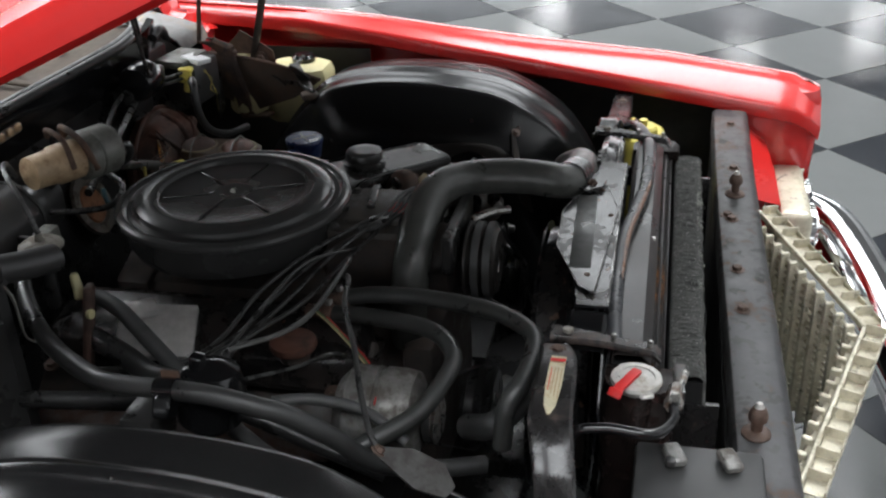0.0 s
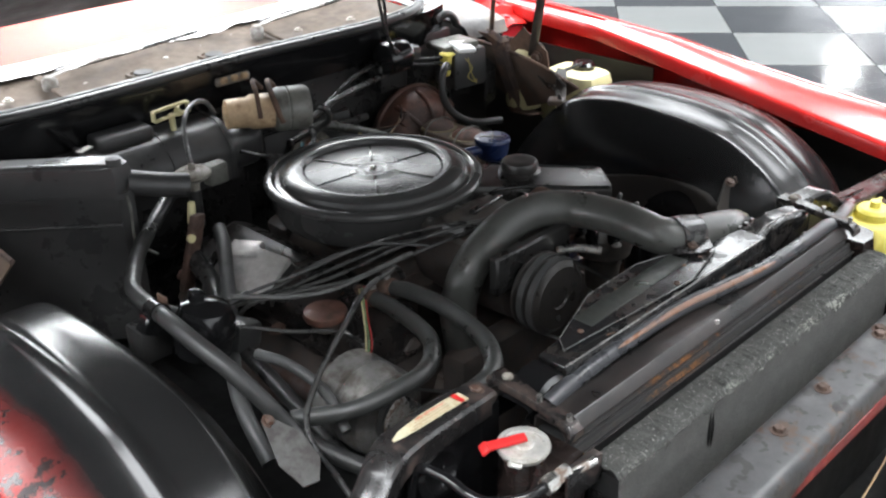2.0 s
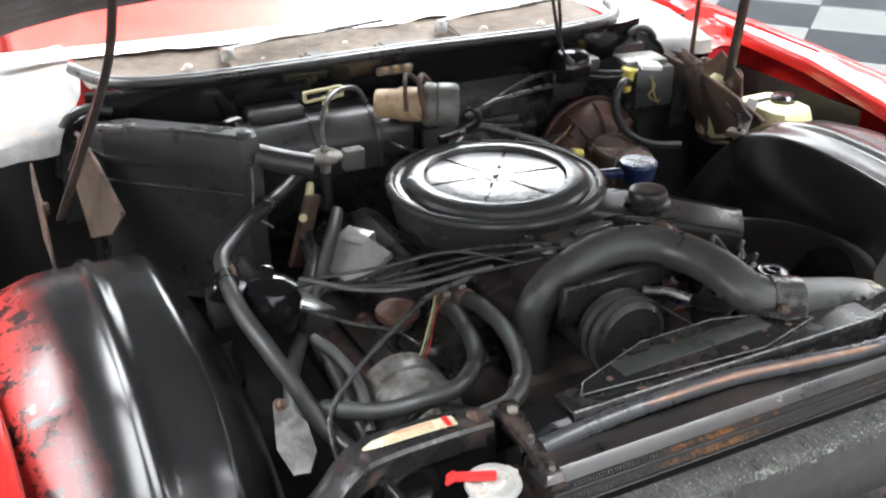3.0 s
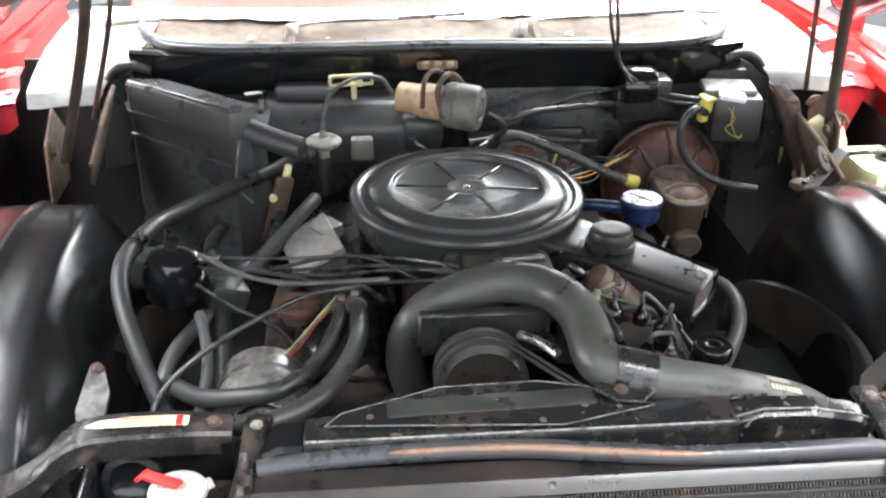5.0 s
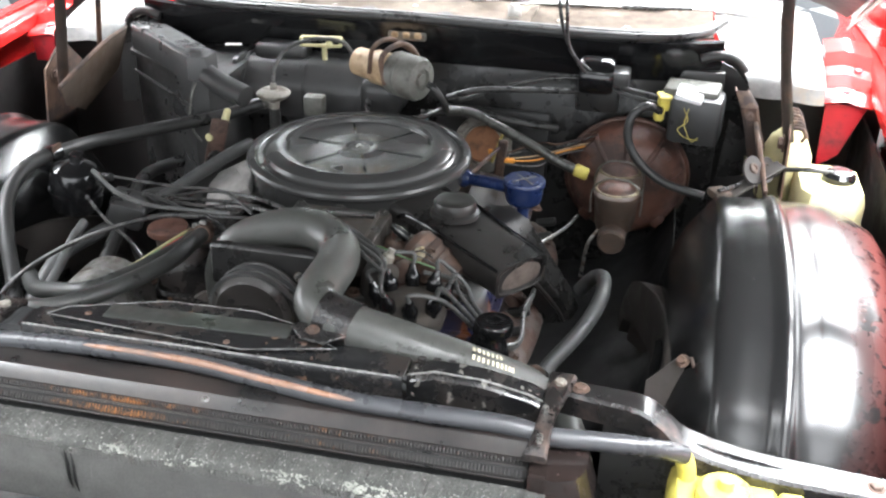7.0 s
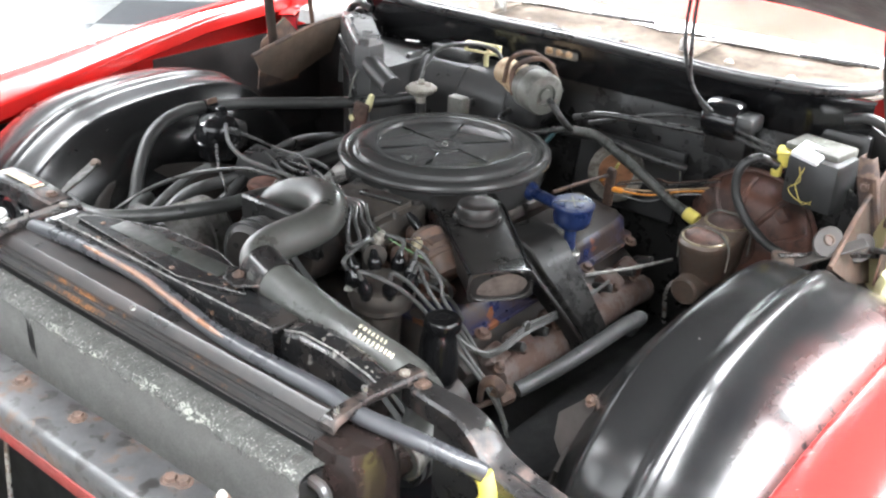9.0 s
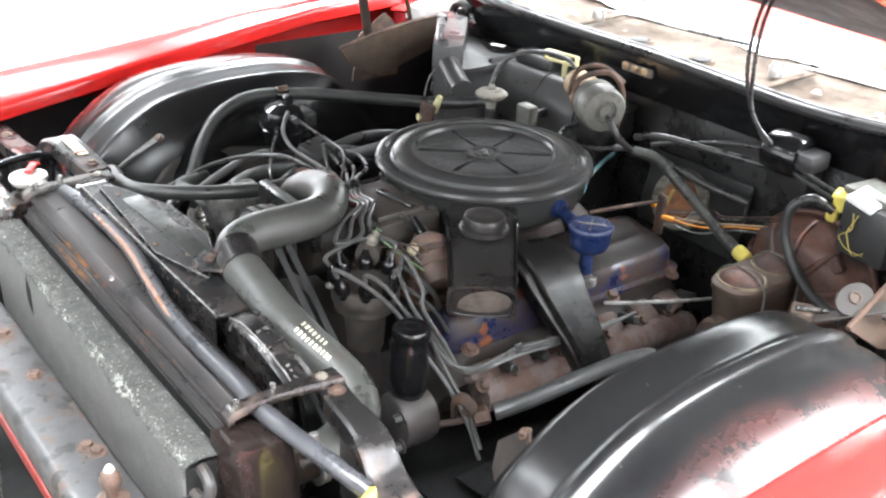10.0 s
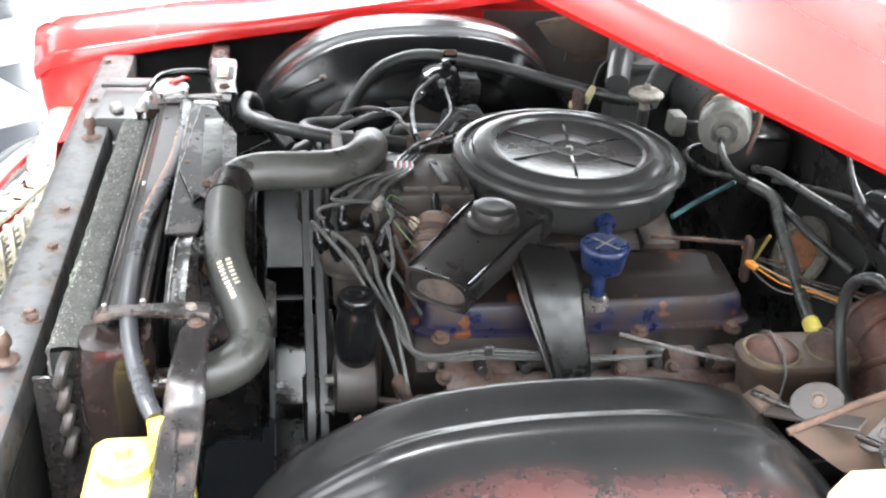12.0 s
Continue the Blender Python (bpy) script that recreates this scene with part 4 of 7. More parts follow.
bmc = lathe([(0.0305, 0.878), (0.0345, 0.886), (0.033, 0.891), (0.025, 0.8915), (0.024, 0.8895), (0.014, 0.890), (0.012, 0.893), (0, 0.8935)], pose(-0.412, -0.735, 0), 40)
for a in (25, 205):
    bmc = join(bmc, box((0.012, 0.018, 0.006), pose(-0.412 + 0.035 * math.cos(radians(a)), -0.735 + 0.035 * math.sin(radians(a)), 0.884, 0, 0, a), 0.002, 1))
cap = part("cap", bmc, "zinc", rad, "grey zinc radiator cap with a red safety lever")
part("lever", box((0.050, 0.014, 0.006), pose(-0.430, -0.724, 0.8965, 0, -5, -30), 0.002, 2), "red_label", cap, "red plastic lever")
part("lever_tip", box((0.012, 0.019, 0.005), pose(-0.4555, -0.7095, 0.8925, 0, -40, -30), 0.0015, 2), "red_label", cap)

# ---- condenser ----
def wear(pts, parent, r=0.0011):
    part("worn_edge", tube(pts, r, 6, 1), "worn_edge", parent, "bare worn metal edge")


wear([(x, -0.7395, 0.8797) for x in np.linspace(-0.345, 0.438, 14)], top, 0.0013)
wear([(x, -0.7508, 0.8684) for x in np.linspace(-0.345, 0.438, 14)], top, 0.0008)
cond = thing("condenser", (0.05, -0.83, 0.3), "dusty grey finned air conditioning condenser before the radiator", "condenser")


def fins(prof, n, deep, wob, fill):
    """Thin upright fins: each follows the same outer profile in y and z."""
    bm = bmesh.new()
    for i in range(n):
        x = -0.335 + i * 0.793 / n
        w = 0.793 / n * fill
        bend = random.uniform(-wob, wob) * (3 if random.random() < 0.015 else 1)
        out = random.uniform(-0.0002, 0.0002)
        a, b, c, d = [], [], [], []
        for k, (y, z) in enumerate(prof):
            e = bend * math.sin(1.7 * k)
            a.append(bm.verts.new((x + e, y + out, z)))
            b.append(bm.verts.new((x + e + w, y + out, z)))
            c.append(bm.verts.new((x + e, y + deep, z)))
            d.append(bm.verts.new((x + e + w, y + deep, z)))
        for k in range(len(prof) - 1):
            bm.faces.new((a[k], a[k + 1], b[k + 1], b[k]))
            bm.faces.new((a[k], a[k + 1], c[k + 1], c[k])).material_index = 1
            bm.faces.new((b[k], b[k + 1], d[k + 1], d[k])).material_index = 1
    return bm


def foam_strip():
    """Crumbling foam along the top, rough all over and frayed at its front edge."""
    nx = 420
    rows = []
    for i in range(nx):
        x = -0.338 + i * 0.798 / (nx - 1)
        fray = 0.0022 * math.sin(37 * x) * math.sin(91 * x + 1) + random.uniform(-0.0012, 0.0012)
        row = []
        for y, z, rough in ((-0.776, 0.800, 0), (-0.777, 0.838, 0.0005), (-0.780, 0.8445, 0.0008), (-0.788, 0.8462, 0.0019), (-0.797, 0.8470, 0.0022), (-0.806, 0.8468, 0.0022), (-0.814, 0.8464, 0.0022), (-0.821, 0.8455, 0.0016), (-0.8265, 0.8425, 0.0016), (-0.829, 0.8375, 0.0012), (-0.829, 0.825, 0.0)):
            row.append((x, y - (fray if z > 0.835 and y < -0.81 else 0), z + random.uniform(-rough, rough)))
        rows.append(row)
    return loft(rows)


part("core", slab(-0.333, 0.456, -0.827, -0.779, 0.33, 0.8345, 0), "dark", cond, smooth=False)
part("foam", foam_strip(), "foam_top", cond, "crumbling grey foam along the condenser top", angle=60)["kind"] = "stuff"
ff = part("fin_face", fins([(-0.8300, 0.8385), (-0.8315, 0.80), (-0.8320, 0.76), (-0.8310, 0.70), (-0.8310, 0.33)], 380, 0.0036, 0.0003, 0.34), "fins", cond, "grey dusty condenser fins", smooth=False)
ff["kind"] = "stuff"
ff.data.materials.append(M["fins"])
# Black strips laid on the fins stand in for the shade of torn gaps.
for x, z0, z1 in ((-0.132, 0.836, 0.775), (-0.124, 0.83, 0.77)):
    part("torn_gap", tube([(x, -0.8330, z0), (x + 0.0015, -0.8335, (2 * z0 + z1) / 3), (x + 0.001, -0.8335, (z0 + 2 * z1) / 3), (x + 0.003, -0.8330, z1)], 0.0015, 6, 4, radii=[0.0006, 0.0022, 0.0022, 0.0005]), "foam", cond, "black strip for the shade in a gap between bent fins")


def chips():
    """Pale flakes left along the front edge of the foam."""
    bm = bmesh.new()
    for i in range(1500):
        x = random.uniform(-0.33, 0.45)
        dens = 0.42 + 0.5 * math.sin(17 * x) * math.sin(41 * x + 1) + 0.25 * math.sin(5 * x)
        if random.random() > dens:
            continue
        y, r = -0.8245 + random.gauss(0, 0.0028), random.uniform(0.0004, 0.0018) * (0.5 + max(0.1, dens))
        z = 0.8458 - max(0, -0.822 - y) * 0.9
        a = random.uniform(0, 6.3)
        c = bm.verts.new((x, y, z + r * 0.7))
        ring = [bm.verts.new((x + r * 2.0 * random.uniform(0.4, 1.2) * math.cos(a + k * 1.257), y + r * random.uniform(0.6, 1.3) * math.sin(a + k * 1.257), z - 0.0015)) for k in range(5)]
        for k in range(5):
            bm.faces.new((c, ring[k], ring[(k + 1) % 5]))
    return bm


part("dust_crust", chips(), "dust", cond, "pale dust flakes along the front edge", smooth=False)["kind"] = "stuff"
for s, x in ((-1, -0.332), (1, 0.462)):
    part("end_plate", slab(x - 0.004, x + 0.004, -0.852, -0.785, 0.33, 0.80, 0.001), "strut", cond)
for i, z in enumerate((0.83, 0.79, 0.75, 0.71)):
    part("return_bend", tube([(0.455, -0.805, z), (0.478, -0.807, z - 0.002), (0.486, -0.81, z - 0.016), (0.478, -0.815, z - 0.03), (0.455, -0.817, z - 0.032)], 0.008, 8, 5), "pump_cast", cond)
part("mount", plate([(0, 0), (0.05, 0), (0.05, -0.10), (0.02, -0.16), (0, -0.16)], 0.004, pose(0.455, -0.875, 0.79, 90, 0, 0)), "strut", cond, "rusty mounting bracket")
part("mount_bolt", hexbolt((0.48, -0.88, 0.735), (0, -1, 0), 0.013, 0.008), "rust_bolt", cond)
br = part("top_clip", join(slab(-0.405, -0.335, -0.800, -0.796, 0.825, 0.865, 0.001), slab(-0.405, -0.335, -0.80, -0.785, 0.862, 0.866, 0.001)), "strut", cond)
part("clip_stud", rod((-0.40, -0.79, 0.86), (-0.35, -0.80, 0.862), 0.006, 10), "steel", br)

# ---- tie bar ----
# Dark sheets added behind the grille, in place of the shade there.
part("nose_shade_sheet", join(slab(-0.92, 0.92, -1.02, -0.86, 0.44, 0.446, 0), slab(-0.92, 0.92, -0.875, -0.869, 0.44, 0.71, 0)), "dark", car, smooth=False)
tie = thing("tie_bar", (0, -0.905, 0.3), "worn grey steel tie bar with rust spots and holes", "crossmember")
prof = [(-0.946, 0.730), (-0.948, 0.779), (-0.944, 0.785), (-0.935, 0.788), (-0.88, 0.789), (-0.873, 0.787), (-0.870, 0.782), (-0.870, 0.735)]
bar = part("bar", thicken(loft([[(x, y + 0.004 * math.sin(3 * x), z) for y, z in prof] for x in np.linspace(-0.90, 0.90, 25)]), -0.003), "bar", tie)
part("front_lip", slab(-0.88, 0.88, -0.9505, -0.9475, 0.730, 0.752, 0.001), "red_dull", tie, "red painted lower lip")
for x, y in ((0.60, -0.91), (0.157, -0.925), (0.126, -0.888), (0.20, -0.922), (0.067, -0.886), (0.105, -0.887), (-0.057, -0.883), (-0.11, -0.881), (-0.212, -0.879), (-0.226, -0.908), (-0.111, -0.907), (-0.52, -0.90), (-0.66, -0.905)):
    r = random.choice((0.004, 0.005, 0.007))
    part("hole", lathe([(r, 0), (r, 0.0012), (0, 0.0012)], pose(x, y, 0.7895, 0, 0, random.uniform(0, 180)) @ Matrix.Diagonal((1.4, 0.9, 1, 1)), 12), "dark", bar)
for x, y in ((0.80, -0.905), (0.537, -0.902), (0.288, -0.890), (0.305, -0.883), (0.087, -0.893), (-0.05, -0.896), (-0.585, -0.925), (-0.84, -0.93)):
    part("bolt", hexbolt((x, y, 0.791), (0, 0, 1), 0.009, 0.008), "rust_bolt", bar)


def hood_bumper(x):
    b = thing("hood_bumper", (x, -0.90, 0.790), "rusty bullet-shaped hood stop on the tie bar", "hood stop", "hood stops")
    part("base", lathe([(0.020, 0), (0.020, 0.004), (0.016, 0.008), (0.011, 0.009)], pose(x, -0.90, 0.790), 24), "rust_bolt", b)
    part("bullet", lathe([(0.008, 0.007), (0.008, 0.024), (0.0125, 0.026), (0.0135, 0.033), (0.011, 0.042), (0.007, 0.047)], pose(x, -0.90, 0.790), 20), "rust_bolt", b)
    part("tip", lathe([(0.0072, 0.0465), (0.004, 0.053), (0, 0.054)], pose(x, -0.90, 0.790), 14), "zinc", b, "bright worn tip")


hood_bumper(-0.379)
hood_bumper(0.405)
# thin stays between tie bar and grille
for x in (-0.18, -0.10):
    single("stay_rod", tube([(x, -0.90, 0.78), (x + 0.02, -0.93, 0.60), (x + 0.04, -0.95, 0.40)], 0.004, 8, 4), "steel", "thin steel stay below the tie bar", "rod", "stay rods")
single("hood_cable", tube([(0.42, -0.90, 0.70), (0.40, -0.93, 0.64), (0.30, -0.94, 0.58), (0.1, -0.95, 0.52)], 0.002, 6, 6), "tan", "thin yellow wire hanging behind the grille", "wire")

# ---- grille ----
grille = thing("grille", (0.04, -1.03, 0.4), "silver-gold eggcrate grille with a pointed nose", "grille")
NOSE = [(-0.40, -0.955), (0.05, -1.105), (0.49, -0.955)]
for (xa, ya), (xb, yb) in zip(NOSE, NOSE[1:]):
    L = math.hypot(xb - xa, yb - ya)
    a = math.degrees(math.atan2(yb - ya, xb - xa))
    at = Matrix.Translation(((xa + xb) / 2, (ya + yb) / 2, 0)) @ Matrix.Rotation(radians(a), 4, "Z")
    n = 12
    for i in range(n):
        part("vane", box((0.010, 0.018, 0.30), at @ pose((i + 0.5) / n * L - L / 2, 0.010, 0.56), 0.002, 1), "grille", grille)
    for j in range(20):
        part("crossbar", box((L, 0.012, 0.005), at @ pose(0, 0.004, 0.42 + j * 0.0145, 35, 0, 0), 0, 1), "grille", grille, smooth=False)
    part("top_rail", box((L, 0.008, 0.012), at @ pose(0, -0.006, 0.714), 0.002, 1), "grille", grille)
    for i in range(9):
        t = box((0.036, 0.030, 0.003), at @ pose((i + 0.5) / 9 * L - L / 2, -0.026, 0.712), 0.001, 1)
        t = join(t, box((0.003, 0.034, 0.022), at @ pose((i + 0.5) / 9 * L - L / 2 + 0.017, -0.026, 0.720), 0.001, 1))
        t = join(t, box((0.036, 0.003, 0.014), at @ pose((i + 0.5) / 9 * L - L / 2, -0.041, 0.716), 0.001, 1))
        part("tab", t, "grille", grille)
for side in (1, -1):
    single("header_strip", thicken(loft([[(side * x, y, z) for x, y, z in ((0.93, -0.955, 0.735), (0.75, -0.955, 0.72), (0.55, -0.955, 0.715))], [(side * x, y, z) for x, y, z in ((0.93, -1.0, 0.70), (0.75, -1.01, 0.70), (0.56, -1.01, 0.70))], [(side * x, y, z) for x, y, z in ((0.93, -1.02, 0.62), (0.75, -1.025, 0.62), (0.56, -1.025, 0.62))]]), -0.002), "red", "red painted header strip above the headlamps", "trim", kind="structure")
    lampset = thing("headlamp_bezel", (side * 0.86, -1.06, 0.5), "ribbed bright headlamp bezel below the fender tip", "headlamp", "headlamps")
    part("bezel", box((0.30, 0.08, 0.16), pose(side * 0.80, -1.06, 0.56), 0.02, 3), "grille", lampset)
    for i in range(7):
        part("rib", box((0.012, 0.012, 0.010), pose(side * 0.955, -1.10, 0.50 + i * 0.02), 0.002, 1), "grille", lampset)
    for dx in (0.73, 0.87):
        part("lens", lathe([(0.068, 0), (0.066, 0.02), (0.04, 0.03), (0, 0.033)], frame_to((side * dx, -1.09, 0.56), (side * dx, -1.2, 0.56)), 28), "chrome", lampset)
bump = thing("bumper", (0, -1.3, 0.4), "chrome front bumper with a raised upper edge", "bumper")
part("blade", tube([(-1.05, -1.10, 0.46), (-0.9, -1.20, 0.46), (-0.4, -1.26, 0.46), (0, -1.29, 0.46), (0.4, -1.26, 0.46), (0.9, -1.20, 0.46), (1.05, -1.10, 0.46)], 0.07, 14, 6), "chrome", bump)
for side in (1, -1):
    part("guard", box((0.08, 0.08, 0.16), pose(side * 0.16, -1.27, 0.50), 0.025, 3), "chrome", bump)

# ---- fan shroud ----
shroud = thing("fan_shroud", (0.05, -0.65, 0.3), "black sheet-metal fan shroud with chipped worn edges", "shroud")
main = [(-0.270, -0.686), (0.262, -0.686), (0.262, -0.640), (0.20, -0.632), (-0.20, -0.632), (-0.27, -0.640)]
part("top", plate(main, 0.006, pose(0, 0, 0.904), 0.001), "shroud", shroud)
part("front_flange", loft([[(x, -0.6865, 0.91), (x, -0.6885, 0.905), (x, -0.689, 0.86), (x, -0.689, 0.84)] for x in (-0.27, 0, 0.262)]), "shroud", shroud)
HEXL = [(-0.245, -0.664), (0.045, -0.683), (0.165, -0.652), (0.085, -0.606), (0.028, -0.590), (-0.10, -0.594), (-0.225, -0.640)]
hexp = part("hex_plate", plate(HEXL, 0.004, pose(0, 0, 0.9115), 0.001), "shroud", shroud, "chipped grey cover plate")
wear([(x, -0.6862, 0.9102) for x in np.linspace(-0.268, 0.26, 12)], hexp, 0.0014)
wear([(x, y, 0.9157) for x, y in HEXL + HEXL[:1]], hexp, 0.0006)
part("embossed_slot", box((0.262, 0.034, 0.004), pose(-0.038, -0.632, 0.9155, 0, 0, 2), 0.0018, 2), "olive_paint", hexp, "dull green-grey raised panel")
for x, y in ((-0.19, -0.650), (0.02, -0.672), (0.12, -0.65)):
    part("rivet", lathe([(0.005, 0), (0.004, 0.002), (0, 0.003)], pose(x, y, 0.915), 10), "rust_bolt", hexp)
part("right_cover", loft([[(x, -0.676, 0.86), (x, -0.676, z - 0.006), (x, -0.670, z), (x, -0.646, z + 0.004), (x, -0.634, z - 0.004), (x, -0.631, z - 0.03)] for x, z in ((0.264, 0.902), (0.30, 0.912), (0.36, 0.910), (0.42, 0.898), (0.44, 0.89))]), "flaked", shroud, "black end cover with flaking paint")
for x in (0.275, 0.295, 0.315):
    part("tooth", box((0.011, 0.008, 0.006), pose(x, -0.632, 0.905), 0.0015, 1), "shroud", shroud)
wear([(x, -0.6685, z + 0.0012) for x, z in ((0.264, 0.902), (0.30, 0.912), (0.36, 0.910), (0.42, 0.898), (0.44, 0.89))], hexp, 0.0013)
part("left_cover", loft([[(x, -0.69, 0.84), (x, -0.688, z - 0.006), (x, -0.682, z), (x, -0.636, z), (x, -0.628, z - 0.008), (x, -0.622, 0.83)] for x, z in ((-0.272, 0.902), (-0.30, 0.902), (-0.325, 0.89), (-0.345, 0.88))]), "gloss", shroud)


def shroud_ring():
    bm = lathe([(0.245, 0), (0.235, 0.02), (0.235, 0.09), (0.245, 0.095)], frame_to((0.03, -0.655, 0.62), (0.03, 0.3, 0.62)), 48, False)
    return thicken(bm, 0.003)


part("ring", shroud_ring(), "shroud", shroud)


def shroud_face():
    bm = bmesh.new()
    n = 48
    inner = [bm.verts.new((0.03 + 0.245 * math.cos(2 * math.pi * i / n), -0.66, 0.62 + 0.245 * math.sin(2 * math.pi * i / n))) for i in range(n)]
    outer = []
    for i in range(n):
        c, s = math.cos(2 * math.pi * i / n), math.sin(2 * math.pi * i / n)
        k = min(0.39 / max(1e-6, abs(c)), 0.26 / max(1e-6, abs(s)))
        outer.append(bm.verts.new((0.045 + c * k, -0.672, 0.62 + s * k)))
    for i in range(n):
        j = (i + 1) % n
        bm.faces.new((inner[i], inner[j], outer[j], outer[i]))
    return bm


part("face", shroud_face(), "shroud", shroud)

fan = thing("cooling_fan", (0.03, -0.56, 0.62), "black engine fan inside the shroud", "fan")
part("hub", lathe([(0.05, 0), (0.06, 0.02), (0.06, 0.05), (0.03, 0.06), (0, 0.06)], frame_to((0.03, -0.53, 0.62), (0.03, -0.7, 0.62)), 28), "alu", fan)
for i in range(7):
    a = radians(i * 360 / 7 + 12)
    m = Matrix.Translation((0.03, -0.565, 0.62)) @ Matrix.Rotation(a, 4, "Y") @ pose(0, 0, 0.14, 0, 0, 28)
    part("blade", box((0.075, 0.003, 0.17), m, 0.001, 1), "black", fan)


def pad_bracket(s, x):
    p = thing("mount_clamp", (x, -0.69, 0.88), "forged black radiator mount clamp with a bolt", "clamp", "radiator clamps")
    pts = [(x - s * 0.006, -0.766, 0.880), (x - s * 0.003, -0.752, 0.889), (x, -0.705, 0.893), (x + s * 0.005, -0.662, 0.896), (x + s * 0.010, -0.612, 0.896)]
    rows = []
    for (px, py, pz), w in zip(spline(pts, 4), list(np.linspace(0.015, 0.010, 9)) + list(np.linspace(0.010, 0.018, 8))):
        rows.append([(px - w, py, pz - 0.006), (px - w, py, pz), (px - w * 0.8, py, pz + 0.004), (px + w * 0.8, py, pz + 0.004), (px + w, py, pz), (px + w, py, pz - 0.006)])
    part("strap", loft(rows, closed=True), "clamp_steel", p)
    part("bolt", hexbolt((x + s * 0.009, -0.636, 0.899), (0, 0, 1), 0.008, 0.006, False), "buff", p)
    for y, z in ((-0.75, 0.890), (-0.70, 0.896)):
        part("stud", lathe([(0.004, 0), (0.004, 0.012), (0, 0.013)], pose(x - s * 0.002, y, z), 8), "steel", p)


pad_bracket(1, 0.447)
pad_bracket(1, -0.338)


def strut(s, pts, widths, name, label):
    rows = []
    line = spline(pts, 5)
    for i, p in enumerate(line):
        f = i / (len(line) - 1) * (len(widths) - 1)
        k = min(int(f), len(widths) - 2)
        w = widths[k] * (1 - f + k) + widths[k + 1] * (f - k)
        rows.append([(p.x, p.y - w, p.z - 0.03), (p.x, p.y - w, p.z - 0.003), (p.x, p.y - w + 0.003, p.z), (p.x, p.y + w - 0.003, p.z), (p.x, p.y + w, p.z - 0.003), (p.x, p.y + w, p.z - 0.012)])
    t = thing(name, pts[0], label, "brace", "radiator braces")
    part("channel", thicken(loft(rows), -0.002), "strut", t)
    for q in (line[3], line[len(line) - 4]):
        part("bolt", hexbolt((q.x, q.y, q.z + 0.001), (0, 0, 1), 0.008, 0.006), "rust_bolt", t)
    return t


strut(1, [(0.455, -0.622, 0.888), (0.50, -0.632, 0.890), (0.555, -0.634, 0.886), (0.585, -0.636, 0.872), (0.62, -0.64, 0.845), (0.70, -0.645, 0.828), (0.80, -0.648, 0.822), (0.93, -0.65, 0.816)], [0.016, 0.018, 0.022, 0.024, 0.024, 0.02], "support_brace", "chipped black steel brace from radiator to fender")
lb = strut(-1, [(-0.36, -0.622, 0.895), (-0.40, -0.630, 0.905), (-0.45, -0.632, 0.908), (-0.53, -0.634, 0.905), (-0.565, -0.64, 0.89), (-0.60, -0.648, 0.86), (-0.66, -0.655, 0.835), (-0.78, -0.66, 0.82), (-0.93, -0.66, 0.815)], [0.02, 0.024, 0.026, 0.024, 0.022, 0.02], "support_brace", "black steel brace with a paper label on top")
sticker = thing("warning_label", (-0.47, -0.632, 0.906), "aged cream paper label on the black brace", "label")
part("paper", loft([[(x, -0.632 - w, z), (x, -0.632 + w, z)] for x, z, w in ((-0.410, 0.9110, 0.0095), (-0.414, 0.9113, 0.0105), (-0.44, 0.9125, 0.0105), (-0.48, 0.9125, 0.0105), (-0.52, 0.9103, 0.0075), (-0.535, 0.9078, 0.002))]), "white_label", sticker)
for i in range(4):
    part("text_bar", slab(-0.51 + 0.006 * i, -0.44, -0.640 + i * 0.0045, -0.6388 + i * 0.0045, 0.9131, 0.9134, 0), "red_label" if i == 3 else "tan", sticker)
part("red_block", slab(-0.425, -0.418, -0.642, -0.622, 0.9127, 0.9133, 0), "red_label", sticker)
# black support panel left of the radiator, with a round boss
sup = part("support_panel", plate([(0, 0), (0.16, 0), (0.20, -0.05), (0.23, -0.40), (0, -0.40)], 0.004, pose(-0.36, -0.648, 0.885, 90, 0, 180)), "gloss", car, "black radiator support panel with a round grommet")
part("boss", lathe([(0.040, 0), (0.038, 0.006), (0.028, 0.008), (0.018, 0.002), (0, 0.002)], frame_to((-0.482, -0.652, 0.842), (-0.482, -0.80, 0.86)), 28), "gloss", sup)

battery = thing("battery", (-0.61, -0.81, 0.55), "black car battery with bright clamps beside the radiator", "battery")
part("case", box((0.25, 0.165, 0.24), pose(-0.565, -0.822, 0.69), 0.008, 2), "plastic", battery)
for x, y in ((-0.475, -0.79), (-0.475, -0.86)):
    part("terminal", lathe([(0.011, 0), (0.010, 0.02), (0, 0.021)], pose(x, y, 0.805), 16), "alu", battery)
    part("terminal_clamp", box((0.04, 0.024, 0.014), pose(x, y, 0.818, 0, 0, 20), 0.004, 1), "alu", battery)
part("positive_cover", box((0.016, 0.014, 0.012), pose(-0.495, -0.785, 0.822), 0.005, 2), "rubber", battery)
part("hold_down", box((0.02, 0.17, 0.008), pose(-0.60, -0.822, 0.824), 0.002, 1), "black", battery)

reservoir = thing("coolant_reservoir", (0.66, -0.71, 0.6), "bright yellow plastic coolant overflow tank", "reservoir")
rows = []
for z, k in ((0.55, 0.96), (0.60, 1.0), (0.78, 1.0), (0.802, 0.95), (0.812, 0.84)):
    rows.append([(0.665 + px * k, -0.692 + py * k, z) for px, py in ((-0.062, -0.05), (-0.05, -0.062), (0.06, -0.062), (0.075, -0.05), (0.075, 0.05), (0.06, 0.062), (-0.05, 0.062), (-0.062, 0.05))])
part("tank", loft(rows, closed=True), "yellow_tank", reservoir)
